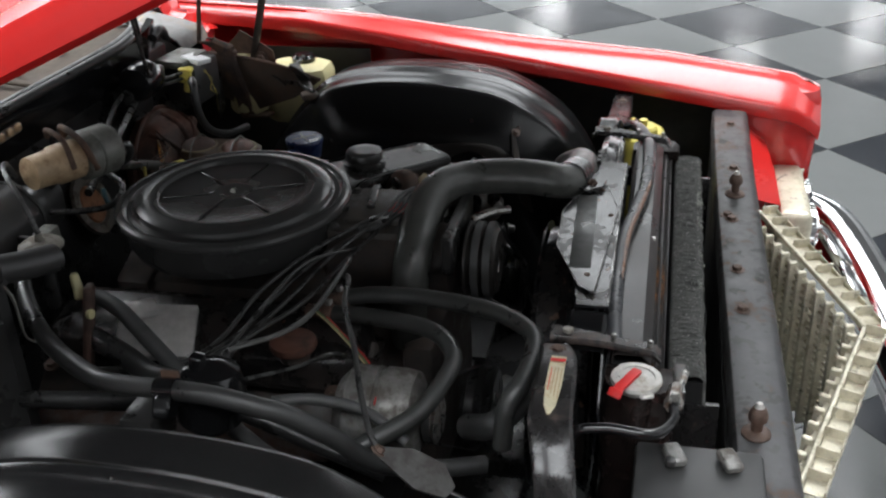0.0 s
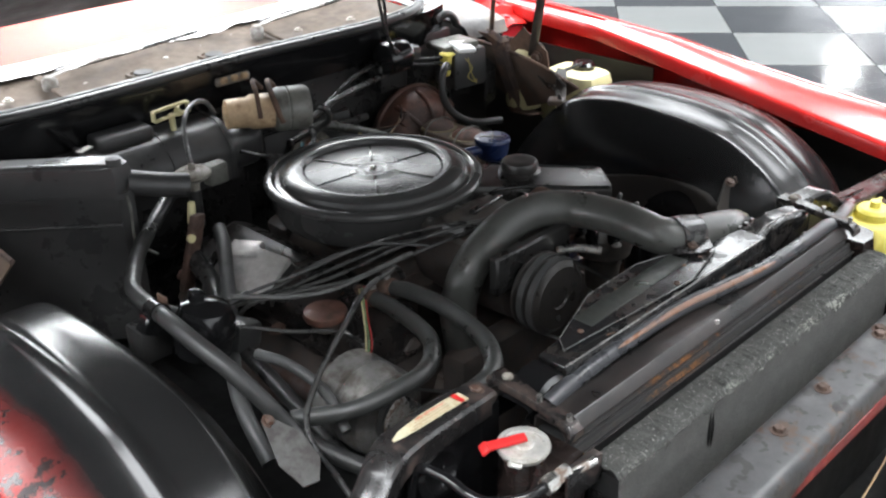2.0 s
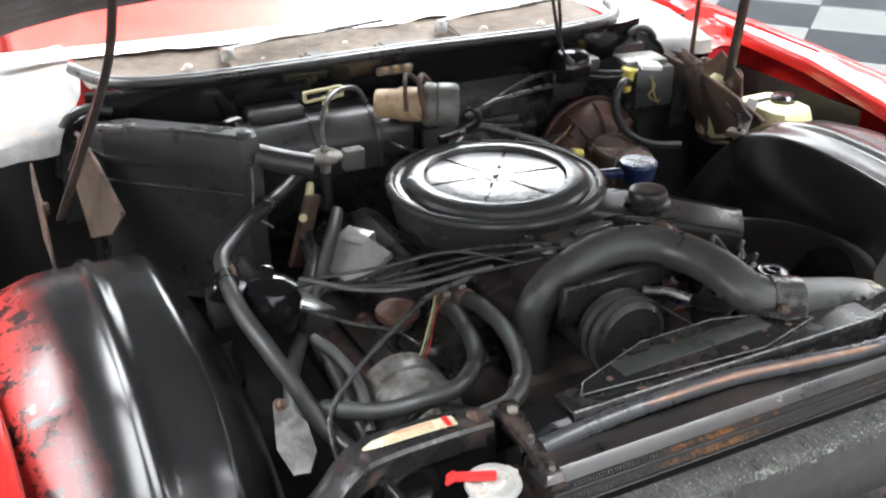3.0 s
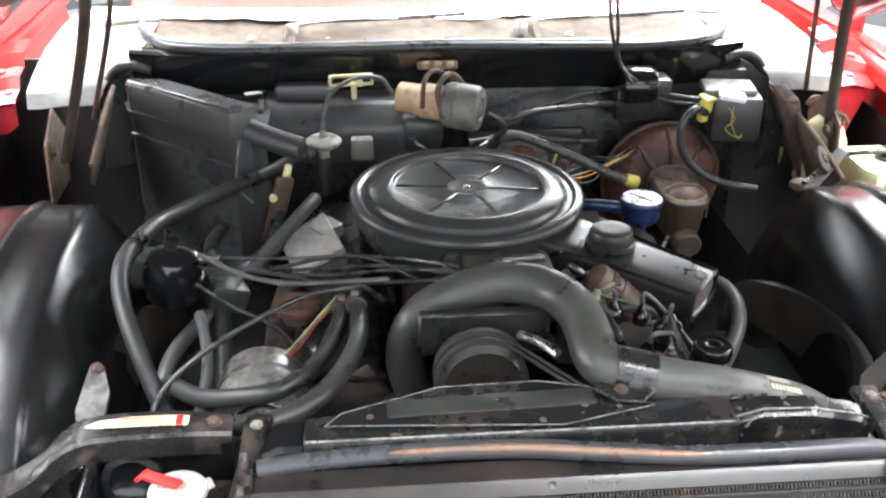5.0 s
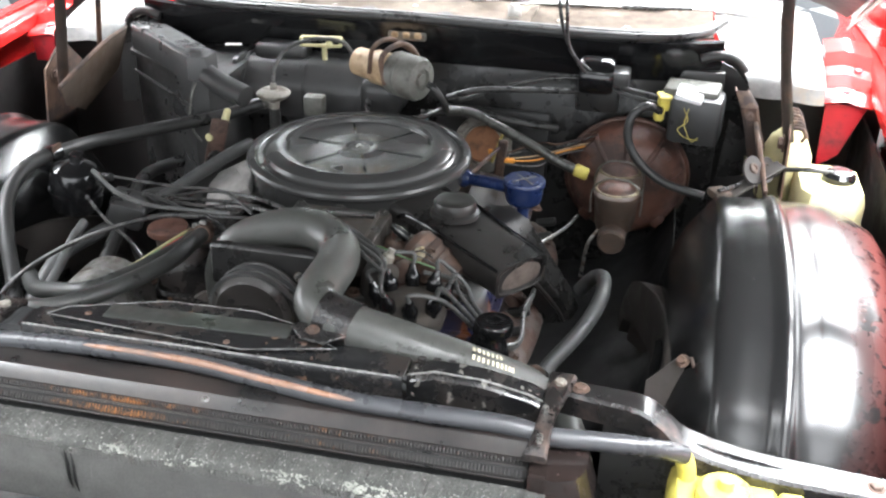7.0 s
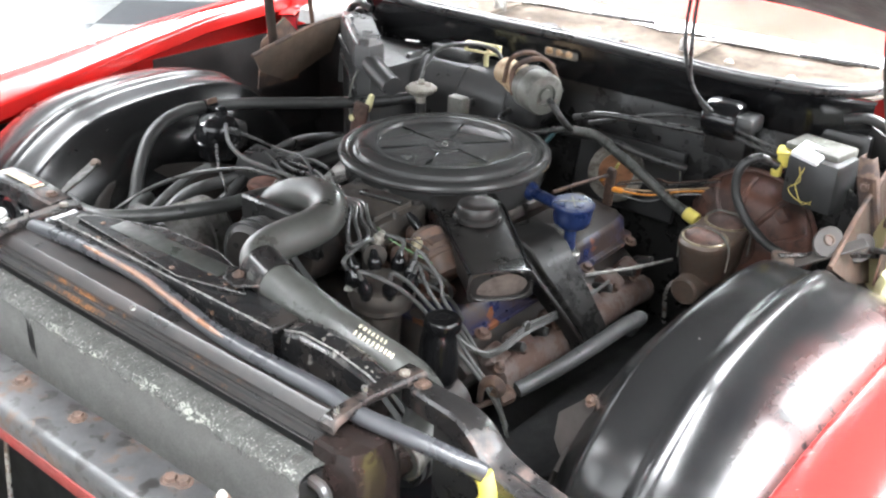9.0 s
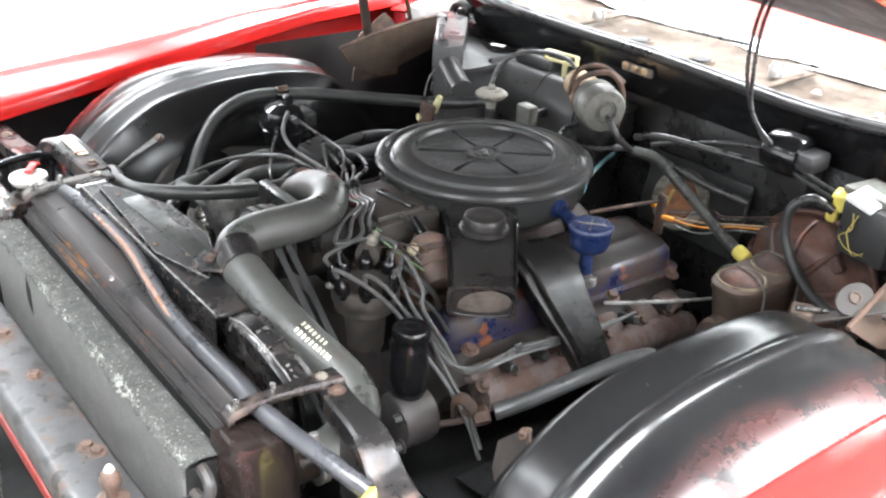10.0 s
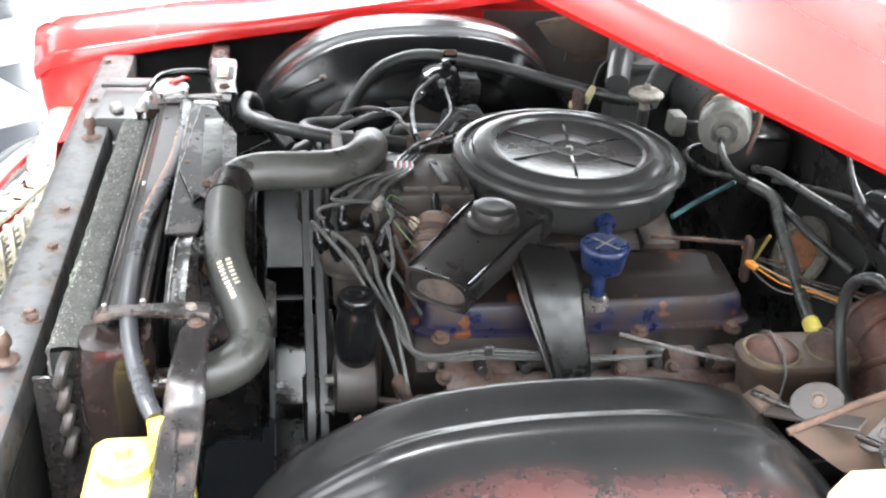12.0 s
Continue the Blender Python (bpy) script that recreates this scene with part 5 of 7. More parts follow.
part("cap", lathe([(0.034, 0.81), (0.034, 0.826), (0.028, 0.832), (0.010, 0.832), (0.010, 0.845), (0, 0.846)], pose(0.668, -0.705, 0), 28), "yellow_tank", reservoir)
part("spout", tube([(0.625, -0.672, 0.80), (0.622, -0.67, 0.825), (0.615, -0.672, 0.845)], 0.012, 12, 4), "yellow_tank", reservoir)
part("ear", box((0.03, 0.012, 0.03), pose(0.75, -0.68, 0.80), 0.004, 1), "yellow_tank", reservoir)
part("ear_screw", hexbolt((0.752, -0.687, 0.806), (0, -1, 0.2), 0.007, 0.005), "rust_bolt", reservoir)

# ---- air cleaner ----
cleaner = thing("air_cleaner", (0, 0, 0.80), "round black air cleaner with a ribbed lid and side snorkel", "air cleaner")
LID = [(0.012, 0.9255), (0.022, 0.9258), (0.032, 0.9275), (0.038, 0.9268), (0.128, 0.9260), (0.1315, 0.9275), (0.1345, 0.9335), (0.138, 0.9350), (0.155, 0.9345), (0.171, 0.9310), (0.1745, 0.9285), (0.1775, 0.9215), (0.181, 0.9190), (0.189, 0.9188), (0.1915, 0.9212), (0.196, 0.9235), (0.203, 0.9232), (0.208, 0.9205), (0.2105, 0.916), (0.2105, 0.911), (0.208, 0.9085)]
lid = part("lid", lathe(LID, None, 96, False), "cleaner", cleaner, "ribbed black steel lid", angle=28)
for i in range(6):
    m = Matrix.Rotation(radians(i * 60 + 52), 4, "Z") @ pose(0.080, 0, 0.9264)
    part("rib", box((0.094, 0.0052, 0.0036), m, 0.0014, 2), "gloss", lid)
part("hub", lathe([(0.0205, 0.9262), (0.0200, 0.9268), (0.010, 0.9266), (0.0, 0.9266)], None, 24), "cleaner", cleaner)
part("lid_nut", lathe([(0.0062, 0.9265), (0.0062, 0.9295), (0.0045, 0.9305), (0.0025, 0.9305), (0.0025, 0.9320), (0, 0.9321)], None, 12), "steel", cleaner, "bright steel lid nut")
part("housing", lathe([(0.203, 0.908), (0.200, 0.903), (0.197, 0.870), (0.188, 0.850), (0.12, 0.840), (0.10, 0.82), (0.09, 0.80), (0, 0.80)], None, 72, False), "cleaner", cleaner)


def snorkel():
    a, b = Vector((0.10, -0.085, 0.877)), Vector((0.355, -0.288, 0.853))
    d = (b - a).normalized()
    side = d.cross(Vector((0, 0, 1))).normalized()
    up = side.cross(d)
    rows = []
    for k, w, h in ((0, 0.066, 0.030), (0.3, 0.062, 0.030), (0.6, 0.057, 0.028), (0.9, 0.052, 0.026), (0.96, 0.052, 0.026), (1.0, 0.055, 0.028), (1.0, 0.051, 0.024), (0.985, 0.049, 0.022)):
        c = a + (b - a) * k
        ring = []
        for j in range(32):
            t = 2 * math.pi * j / 32
            cx, cz = math.cos(t), math.sin(t)
            r = (abs(cx) ** 7 + abs(cz) ** 7) ** (-1 / 7)
            ring.append(c + side * w * cx * r + up * h * cz * r)
        rows.append(ring)
    return loft(rows, closed=True)


sn = part("snorkel", snorkel(), "satin", cleaner, "black intake snorkel with a flared oval mouth")
part("mouth_flap", lathe([(0.036, 0), (0, 0.001)], frame_to((0.3510, -0.2856, 0.853), (0.40, -0.326, 0.85)) @ Matrix.Diagonal((1.3, 0.6, 1, 1)), 24), "flap", sn)
part("vacuum_motor", lathe([(0.042, 0.896), (0.042, 0.903), (0.039, 0.906), (0.0365, 0.907), (0.0365, 0.917), (0.034, 0.923), (0.028, 0.9255), (0.014, 0.925), (0, 0.924)], pose(0.222, -0.180, 0.001), 36), "satin", sn)
def snorkel_edge(s):
    a, b = Vector((0.16, -0.135, 0.872)), Vector((0.352, -0.286, 0.853))
    d = (b - a).normalized()
    side = d.cross(Vector((0, 0, 1))).normalized()
    return [a + (b - a) * k + side * s * w + side.cross(d) * h for k, w, h in ((0.0, 0.061, 0.010), (0.1, 0.0615, 0.024), (0.35, 0.058, 0.028), (0.7, 0.0535, 0.025), (0.99, 0.051, 0.024))]


for s in (1, -1):
    part("folded_edge", tube(snorkel_edge(s), 0.0032, 8, 5), "gloss", sn, "bright folded snorkel edge")
m = frame_to((0.3535, -0.2875, 0.853), (0.40, -0.3249, 0.8485))
part("mouth_rim", tube([m @ Vector((0.050 * math.cos(t) * (abs(math.cos(t)) ** 4 + abs(math.sin(t)) ** 4) ** -0.25, 0.026 * math.sin(t) * (abs(math.cos(t)) ** 4 + abs(math.sin(t)) ** 4) ** -0.25, 0)) for t in np.linspace(0, 2 * math.pi, 33)], 0.0026, 8, 2), "channel", sn, "rolled snorkel mouth rim")

stove = thing("heat_duct", (0.31, -0.08, 0.68), "black pressed-steel heat duct below the snorkel", "duct")


def duct():
    pts = [(0.250, -0.112, 0.858, 0.048), (0.286, -0.106, 0.853, 0.050), (0.312, -0.101, 0.836, 0.049), (0.330, -0.096, 0.808, 0.046), (0.400, -0.070, 0.700, 0.030), (0.418, -0.064, 0.66, 0.028)]
    rows = []
    for i, (x, y, z, w) in enumerate(pts):
        a, b = Vector(pts[max(i - 1, 0)][:3]), Vector(pts[min(i + 1, len(pts) - 1)][:3])
        d = (b - a).normalized()
        side = Vector((0.25, 1, 0)).normalized()
        up = side.cross(d).normalized()
        up = up if up.x + up.z > 0 else -up
        rows.append([Vector((x, y, z)) + side * sx * w + up * sz for sx, sz in ((-1, -0.035), (-1, -0.004), (-0.95, 0.0), (-0.80, 0.0), (-0.72, 0.010), (-0.66, 0.012), (0.90, 0.012), (0.97, 0.009), (1, 0.002), (1, -0.035))])
    return thicken(loft(rows), -0.002)


part("channel", duct(), "duct", stove, angle=30)
part("side_bead", tube([(0.278, -0.157, 0.852), (0.304, -0.151, 0.834), (0.322, -0.142, 0.806), (0.394, -0.099, 0.698), (0.412, -0.091, 0.66)], 0.004, 8, 6), "channel", stove, "rolled light edge of the duct")
part("screw", hexbolt((0.318, -0.09, 0.843), (0.6, 0, 0.8), 0.006, 0.004), "rust_bolt", stove)

# ---- engine block ----
engine = thing("engine", (0, -0.1, 0.3), "greasy V8 engine with worn blue and rusty paint", "engine")
part("block", box((0.30, 0.60, 0.34), pose(0, -0.06, 0.50), 0.02, 2), "block", engine)
part("intake_manifold", join(box((0.24, 0.44, 0.09), pose(0, -0.02, 0.755), 0.02, 2), box((0.13, 0.13, 0.06), pose(0, 0.0, 0.80), 0.01, 2)), "block", engine)
for x, y in ((0.06, -0.18), (-0.06, -0.16), (0.07, 0.15), (-0.07, 0.16)):
    part("runner", box((0.12, 0.07, 0.05), pose(x, y, 0.795, 0, 18 if x > 0 else -18, 0), 0.015, 2), "block", engine)
for s in (1, -1):
    part("cylinder_head", box((0.16, 0.58, 0.13), pose(s * 0.215, -0.02, 0.665, 0, s * 35, 0), 0.015, 2), "block", engine)


def valve_cover(s):
    rows = []
    # lower flange, vertical skirt, shoulder, crowned top with rounded ends
    for k, z, g_ in ((1.0, 0.733, 0), (1.0, 0.740, 0), (0.965, 0.742, 1), (0.955, 0.775, 1), (0.93, 0.793, 1)):
        o = []
        for j in range(72):
            t = 2 * math.pi * j / 72
            cx, cy = math.cos(t), math.sin(t)
            r = (abs(cx) ** 9 + abs(cy) ** 9) ** (-1 / 9)
            hx, hy = 0.088, 0.288
            ins = (1 - k) * 0.35
            o.append(Vector((s * (0.222 + cx * r * (hx - ins)), -0.025 + cy * r * (hy - ins), z - 0.10 * (cx * r * hx) * (z > 0.78))))
        rows.append(o)
    return loft(rows, closed=True)


def valve_top(s):
    rows = []
    for k, z in ((0.93, 0.7935), (0.90, 0.800), (0.84, 0.805), (0.5, 0.809)):
        o = []
        for j in range(72):
            t = 2 * math.pi * j / 72
            cx, cy = math.cos(t), math.sin(t)
            r = (abs(cx) ** 9 + abs(cy) ** 9) ** (-1 / 9)
            ins = (1 - k) * 0.35 if k > 0.6 else 0.06
            o.append(Vector((s * (0.222 + cx * r * (0.088 - ins)), -0.025 + cy * r * (0.288 - ins), z - 0.10 * (cx * r * 0.088))))
        rows.append(o)
    return loft(rows, closed=True)


vr = part("valve_cover", valve_cover(1), "valve_blue", engine, "rusty blue valve cover")
vl = part("valve_cover", valve_cover(-1), "left_cover", engine, "greasy dark valve cover")
for s, v in ((1, vr), (-1, vl)):
    part("cover_top", valve_top(s), "valve_top" if s > 0 else "left_cover", v, "brown-stained cover top" if s > 0 else "")
    for y in (-0.27, -0.08, 0.06, 0.22):
        part("cover_bolt", hexbolt((s * 0.312, y, 0.738), (s * 0.3, 0, 1), 0.010, 0.009), "rust_bolt", v)
man = part("exhaust_manifold", tube([(0.335, -0.26, 0.655), (0.345, -0.15, 0.655), (0.345, 0.0, 0.65), (0.345, 0.14, 0.65), (0.33, 0.26, 0.62)], 0.030, 12, 6), "exhaust", engine, "rusty cast-iron exhaust manifold")
for y in (-0.24, -0.17, -0.06, 0.05, 0.14, 0.21):
    part("port", box((0.05, 0.055, 0.05), pose(0.315, y, 0.672, 0, 30, random.uniform(-8, 8)), 0.012, 2), "exhaust", man)
    part("plug_boot", rod((0.315, y + 0.035, 0.69), (0.355, y + 0.035, 0.70), 0.009, 12, 0.002), "rubber", engine)
    part("stud", hexbolt((0.345, y - 0.026, 0.685), (0.7, 0, 0.7), 0.009, 0.010), "rust_bolt", man)
part("exhaust_manifold", tube([(-0.335, -0.26, 0.655), (-0.345, 0.0, 0.65), (-0.33, 0.26, 0.62)], 0.030, 12, 6), "exhaust", engine)
part("front_cover", box((0.34, 0.06, 0.32), pose(0, -0.37, 0.58), 0.02, 2), "block", engine)

breather = thing("oil_breather", (0.317, -0.028, 0.80), "blue oil filler breather on the valve cover", "oil breather")
part("cup", lathe([(0.010, 0.857), (0.026, 0.859), (0.031, 0.863), (0.034, 0.874), (0.0365, 0.894), (0.0385, 0.897), (0.0385, 0.903), (0.036, 0.906), (0.032, 0.9065), (0, 0.906)], pose(0.317, -0.022, 0), 36), "blue", breather)
part("stem", lathe([(0.013, 0.805), (0.011, 0.820), (0.011, 0.860)], pose(0.317, -0.024, 0), 16), "blue", breather)
part("grommet", lathe([(0.026, 0.795), (0.025, 0.808), (0.016, 0.815), (0.014, 0.815)], pose(0.315, -0.028, 0), 24), "steel", breather, "bright steel base ring")
part("cross_rib", box((0.052, 0.0018, 0.0012), pose(0.317, -0.022, 0.9070, 0, 0, 40), 0, 1), "buff", breather)
part("cross_rib", box((0.052, 0.0018, 0.0012), pose(0.317, -0.022, 0.9070, 0, 0, 130), 0, 1), "buff", breather)
part("hose", tube([(0.297, -0.02, 0.885), (0.25, 0.0, 0.882), (0.196, 0.015, 0.88)], 0.011, 12, 5), "blue", breather, "blue breather hose")
part("elbow", lathe([(0.017, 0), (0.018, 0.01), (0.012, 0.02)], frame_to((0.193, 0.016, 0.88), (0.25, 0.0, 0.882)), 18), "blue", breather)

# ---- air conditioning compressor with belts ----
comp = thing("compressor", (-0.02, -0.33, 0.75), "greasy black air conditioning compressor with a grooved pulley", "compressor")
part("body", lathe([(0.050, 0), (0.062, 0.01), (0.064, 0.05), (0.064, 0.20), (0.055, 0.225), (0, 0.225)], frame_to((-0.02, -0.415, 0.83), (-0.02, 0.0, 0.83)), 36), "block", comp)
tb = part("top_block", join(box((0.175, 0.145, 0.055), pose(0.028, -0.262, 0.866), 0.007, 2), box((0.13, 0.10, 0.012), pose(0.035, -0.262, 0.897), 0.004, 2)), "greasy", comp, "flat greasy compressor top")
part("red_tag", box((0.040, 0.034, 0.0016), pose(0.020, -0.303, 0.9048, 0, 0, -6), 0.0005, 1), "red_label", comp, "red label on the flat top")
for px, py in ((-0.045, -0.200), (0.025, -0.200), (0.100, -0.200), (-0.045, -0.265), (0.102, -0.265), (0.102, -0.325)):
    part("cap_screw", hexbolt((px, py, 0.8935), (0, 0, 1), 0.007, 0.006), "cast", tb)
part("top_bracket", box((0.09, 0.014, 0.008), pose(0.055, -0.245, 0.907, 0, 0, 8), 0.002, 1), "satin", tb)
pul = [(0.0, 0.004), (0.018, 0.004), (0.02, 0.0), (0.055, 0.0), (0.058, 0.004), (0.066, 0.008), (0.066, 0.012), (0.057, 0.018), (0.057, 0.022), (0.066, 0.028), (0.066, 0.032), (0.057, 0.038), (0.057, 0.042), (0.067, 0.048), (0.067, 0.052), (0.060, 0.056), (0.04, 0.06)]
py = part("pulley", lathe(pul, frame_to((-0.028, -0.487, 0.838), (-0.028, 0.0, 0.838)), 44), "pulley", comp, "dusty grooved clutch pulley")
for a in (0, 120, 240):
    part("clutch_hole", lathe([(0.006, 0), (0.006, 0.001), (0, 0.001)], frame_to((-0.028 + 0.036 * math.cos(radians(a + 20)), -0.4875, 0.838 + 0.036 * math.sin(radians(a + 20))), (-0.028, -0.6, 0.838)), 10), "dark", py)
part("mount", box((0.19, 0.02, 0.07), pose(-0.02, -0.415, 0.885, 0, 0, 0), 0.004, 1), "black", comp)
part("fitting", tube([(0.03, -0.43, 0.885), (0.055, -0.46, 0.89), (0.075, -0.49, 0.888)], 0.007, 8, 4), "steel", comp)


def belt(y, a, ra, b, rb):
    (ax, az), (bx, bz) = a, b
    ang = math.atan2(bz - az, bx - ax)
    off = math.acos((ra - rb) / math.hypot(bx - ax, bz - az))
    pts = []
    for i in range(17):
        t = ang + off + (2 * math.pi - 2 * off) * i / 16
        pts.append((ax + ra * math.cos(t), y, az + ra * math.sin(t)))
    for i in range(17):
        t = ang - off + (2 * off) * i / 16
        pts.append((bx + rb * math.cos(t), y, bz + rb * math.sin(t)))
    rows = []
    cx, cz = (ax + bx) / 2, (az + bz) / 2
    for x, yy, z in pts + pts[:1]:
        d = Vector((x - cx, 0, z - cz)).normalized() * 0.004
        rows.append([(x + d.x, y - 0.006, z + d.z), (x + d.x, y + 0.006, z + d.z), (x - d.x, y + 0.004, z - d.z), (x - d.x, y - 0.004, z - d.z)])
    return loft(rows, closed=True, cap=False)


for y in (-0.475, -0.455):
    single("drive_belt", belt(y, (-0.028, 0.838), 0.066, (0.30, 0.60), 0.058), "grey_hose", "worn black rubber V-belt round the pulleys", "belt", "drive belts")
single("drive_belt", belt(-0.437, (0.0, 0.50), 0.08, (-0.345, 0.745), 0.045), "rubber", "worn black rubber V-belt to the alternator", "belt", "drive belts")
single("crank_pulley", lathe([(0.075, 0), (0.082, 0.006), (0.07, 0.02), (0.082, 0.034), (0.082, 0.05), (0.03, 0.055), (0, 0.055)], frame_to((0, -0.475, 0.50), (0, -0.3, 0.50)), 36), "black", "black crankshaft pulley low on the engine front", "pulley")

pump = thing("power_steering_pump", (0.335, -0.40, 0.62), "black power steering pump with a tall filler neck", "pump")
part("reservoir", lathe([(0.040, 0.0), (0.050, 0.004), (0.053, 0.012), (0.053, 0.056), (0.050, 0.064), (0.040, 0.068), (0, 0.068)], frame_to((0.332, -0.440, 0.672), (0.332, -0.2, 0.672)) @ Matrix.Diagonal((0.88, 0.88, 1, 1)), 36), "pump_cast", pump)
for px, pz in ((0.362, 0.702), (0.366, 0.650), (0.30, 0.63)):
    part("stud", hexbolt((px, -0.442, pz), (0, -1, 0), 0.008, 0.014), "cast", pump)
part("neck", lathe([(0.006, 0.685), (0.020, 0.70), (0.031, 0.725), (0.034, 0.75), (0.0325, 0.77), (0.030, 0.788), (0.028, 0.802), (0.024, 0.808), (0.024, 0.822)], pose(0.352, -0.405, 0) @ Matrix.Rotation(radians(-2), 4, "Y"), 26), "gloss", pump)
part("cap", lathe([(0.029, 0.818), (0.030, 0.822), (0.030, 0.832), (0.027, 0.836), (0.022, 0.834), (0.012, 0.837), (0.008, 0.834), (0, 0.834)], pose(0.332, -0.405, 0), 28), "gloss", pump, "gloss black filler cap")
part("pulley", lathe([(0.05, 0), (0.058, 0.006), (0.048, 0.014), (0.058, 0.022), (0.048, 0.03), (0.058, 0.038), (0.02, 0.04), (0, 0.04)], frame_to((0.30, -0.488, 0.60), (0.30, -0.3, 0.60)), 30), "black", pump)

alt = thing("alternator", (-0.345, -0.39, 0.66), "dull aluminium alternator with a red plug", "alternator")
part("case", lathe([(0.045, 0), (0.068, 0.012), (0.072, 0.03), (0.072, 0.06), (0.066, 0.062), (0.066, 0.068), (0.072, 0.07), (0.072, 0.11), (0.05, 0.13), (0, 0.13)], frame_to((-0.350, -0.425, 0.738), (-0.350, -0.2, 0.738)), 36), "alu", alt)
part("pulley", lathe([(0.03, 0), (0.04, 0.004), (0.032, 0.012), (0.04, 0.02), (0.02, 0.03)], frame_to((-0.350, -0.452, 0.738), (-0.350, -0.2, 0.738)), 24), "steel", alt)
part("red_plug", box((0.022, 0.022, 0.016), pose(-0.384, -0.37, 0.785, 20, 0, 10), 0.003, 1), "red_label", alt, "red plastic plug")

# ---- distributor ----
DX, DY = 0.202, -0.403
dist = thing("distributor", (DX, DY, 0.78), "black distributor cap with rubber boots and plug wires", "distributor")
part("housing", lathe([(0.030, 0.74), (0.034, 0.80), (0.050, 0.812), (0.050, 0.83)], pose(DX, DY, 0), 28), "greasy", dist)
dcap = part("cap", lathe([(0.052, 0.822), (0.055, 0.830), (0.055, 0.840), (0.052, 0.850), (0.03, 0.857), (0, 0.858)], pose(DX, DY, 0), 32), "greasy", dist)
TOWERS = []
for i in range(8):
    a = radians(i * 45 + 12)
    r = 0.043 if i % 2 else 0.047
    p = Vector((DX + r * math.cos(a), DY + r * math.sin(a), 0.846))
    d = Vector((0.35 * math.cos(a), 0.35 * math.sin(a), 1)).normalized()
    part("tower", lathe([(0.011, 0), (0.011, 0.010), (0.0125, 0.013), (0.0125, 0.022), (0.009, 0.027), (0.006, 0.036), (0.0045, 0.040)], frame_to(p, p + d), 14), "gloss", dcap, "black rubber boot")
    TOWERS.append((p + d * 0.038, d))
for a in (60, 240):
    part("latch", hexbolt((DX + 0.055 * math.cos(radians(a)), DY + 0.055 * math.sin(radians(a)), 0.848), (0, 0, 1), 0.006, 0.006), "zinc", dcap)
coil = thing("ignition_parts", (0.19, -0.27, 0.80), "rusty brown ignition coil beside the distributor", "ignition coil")
m = frame_to((0.242, -0.280, 0.824), (0.160, -0.262, 0.888)) @ Matrix.Diagonal((1.3, 1.3, 1.18, 1))
part("can", lathe([(0.018, 0), (0.024, 0.004), (0.025, 0.03), (0.027, 0.032), (0.027, 0.038), (0.025, 0.04), (0.025, 0.072), (0.018, 0.080), (0.010, 0.083), (0, 0.083)], m, 24), "coil", coil)
part("band", lathe([(0.0258, 0.048), (0.0268, 0.049), (0.0268, 0.058), (0.0258, 0.059)], m, 24, False), "rust", coil)
part("terminal", lathe([(0.008, 0), (0.009, 0.02), (0.005, 0.034)], frame_to((0.160, -0.262, 0.884), (0.120, -0.262, 0.915)), 12), "gloss", coil)
part("sender", lathe([(0.012, 0), (0.015, 0.008), (0.014, 0.03), (0.007, 0.038), (0, 0.04)], frame_to((0.165, -0.322, 0.84), (0.178, -0.330, 0.90)), 16), "exhaust", coil)
part("sender", lathe([(0.010, 0), (0.012, 0.008), (0.011, 0.022), (0.006, 0.03), (0, 0.03)], frame_to((0.215, -0.318, 0.815), (0.225, -0.325, 0.87)), 16), "rustred", coil)
part("plate", box((0.14, 0.10, 0.012), pose(0.17, -0.28, 0.805, 0, 12, 15), 0.004, 1), "rustred", coil)
part("elbow", tube([(0.125, -0.30, 0.81), (0.135, -0.305, 0.85), (0.155, -0.30, 0.862), (0.175, -0.292, 0.85)], 0.010, 10, 5), "rust", coil)
for k, (x, y, z) in enumerate(((0.20, -0.30, 0.848), (0.23, -0.305, 0.838), (0.15, -0.34, 0.846), (0.245, -0.285, 0.815), (0.14, -0.235, 0.83))):
    part("nut", hexbolt((x, y, z - 0.012), (0.2, -0.2, 1), 0.009, 0.012), ("rust_bolt", "alu", "rust_bolt")[k % 3], coil)

# ---- fittings between distributor, coil and compressor ----
housing = thing("thermostat_housing", (0.13, -0.34, 0.80), "greasy grey-brown thermostat housing with rusty fittings", "housing")
part("neck", tube([(0.120, -0.335, 0.78), (0.122, -0.338, 0.84), (0.135, -0.352, 0.868), (0.158, -0.372, 0.872)], 0.020, 14, 6), "greasy", housing)
part("flange", box((0.075, 0.030, 0.012), pose(0.122, -0.334, 0.812, 8, 4, 24), 0.005, 2), "cast", housing)
for px, py in ((0.092, -0.350), (0.152, -0.318)):
    part("flange_bolt", hexbolt((px, py, 0.819), (0, 0, 1), 0.008, 0.009), "rust_bolt", housing)
part("sensor", lathe([(0.008, 0), (0.010, 0.004), (0.010, 0.014), (0.006, 0.018), (0.006, 0.026), (0, 0.027)], frame_to((0.150, -0.362, 0.888), (0.168, -0.350, 0.93)), 8), "buff", housing)
part("sensor_plug", lathe([(0.009, 0), (0.010, 0.012), (0.006, 0.020), (0.003, 0.026)], frame_to((0.186, -0.300, 0.872), (0.20, -0.31, 0.90)), 12), "white_label", housing, "pale plastic plug")
valve = thing("vacuum_switch", (0.17, -0.24, 0.84), "rust-stained vacuum switch beside the ignition coil", "switch")
part("body", lathe([(0.014, 0), (0.018, 0.004), (0.018, 0.026), (0.014, 0.032), (0.008, 0.036), (0.008, 0.046), (0, 0.047)], frame_to((0.128, -0.232, 0.838), (0.140, -0.250, 0.90)), 18), "coil", valve)
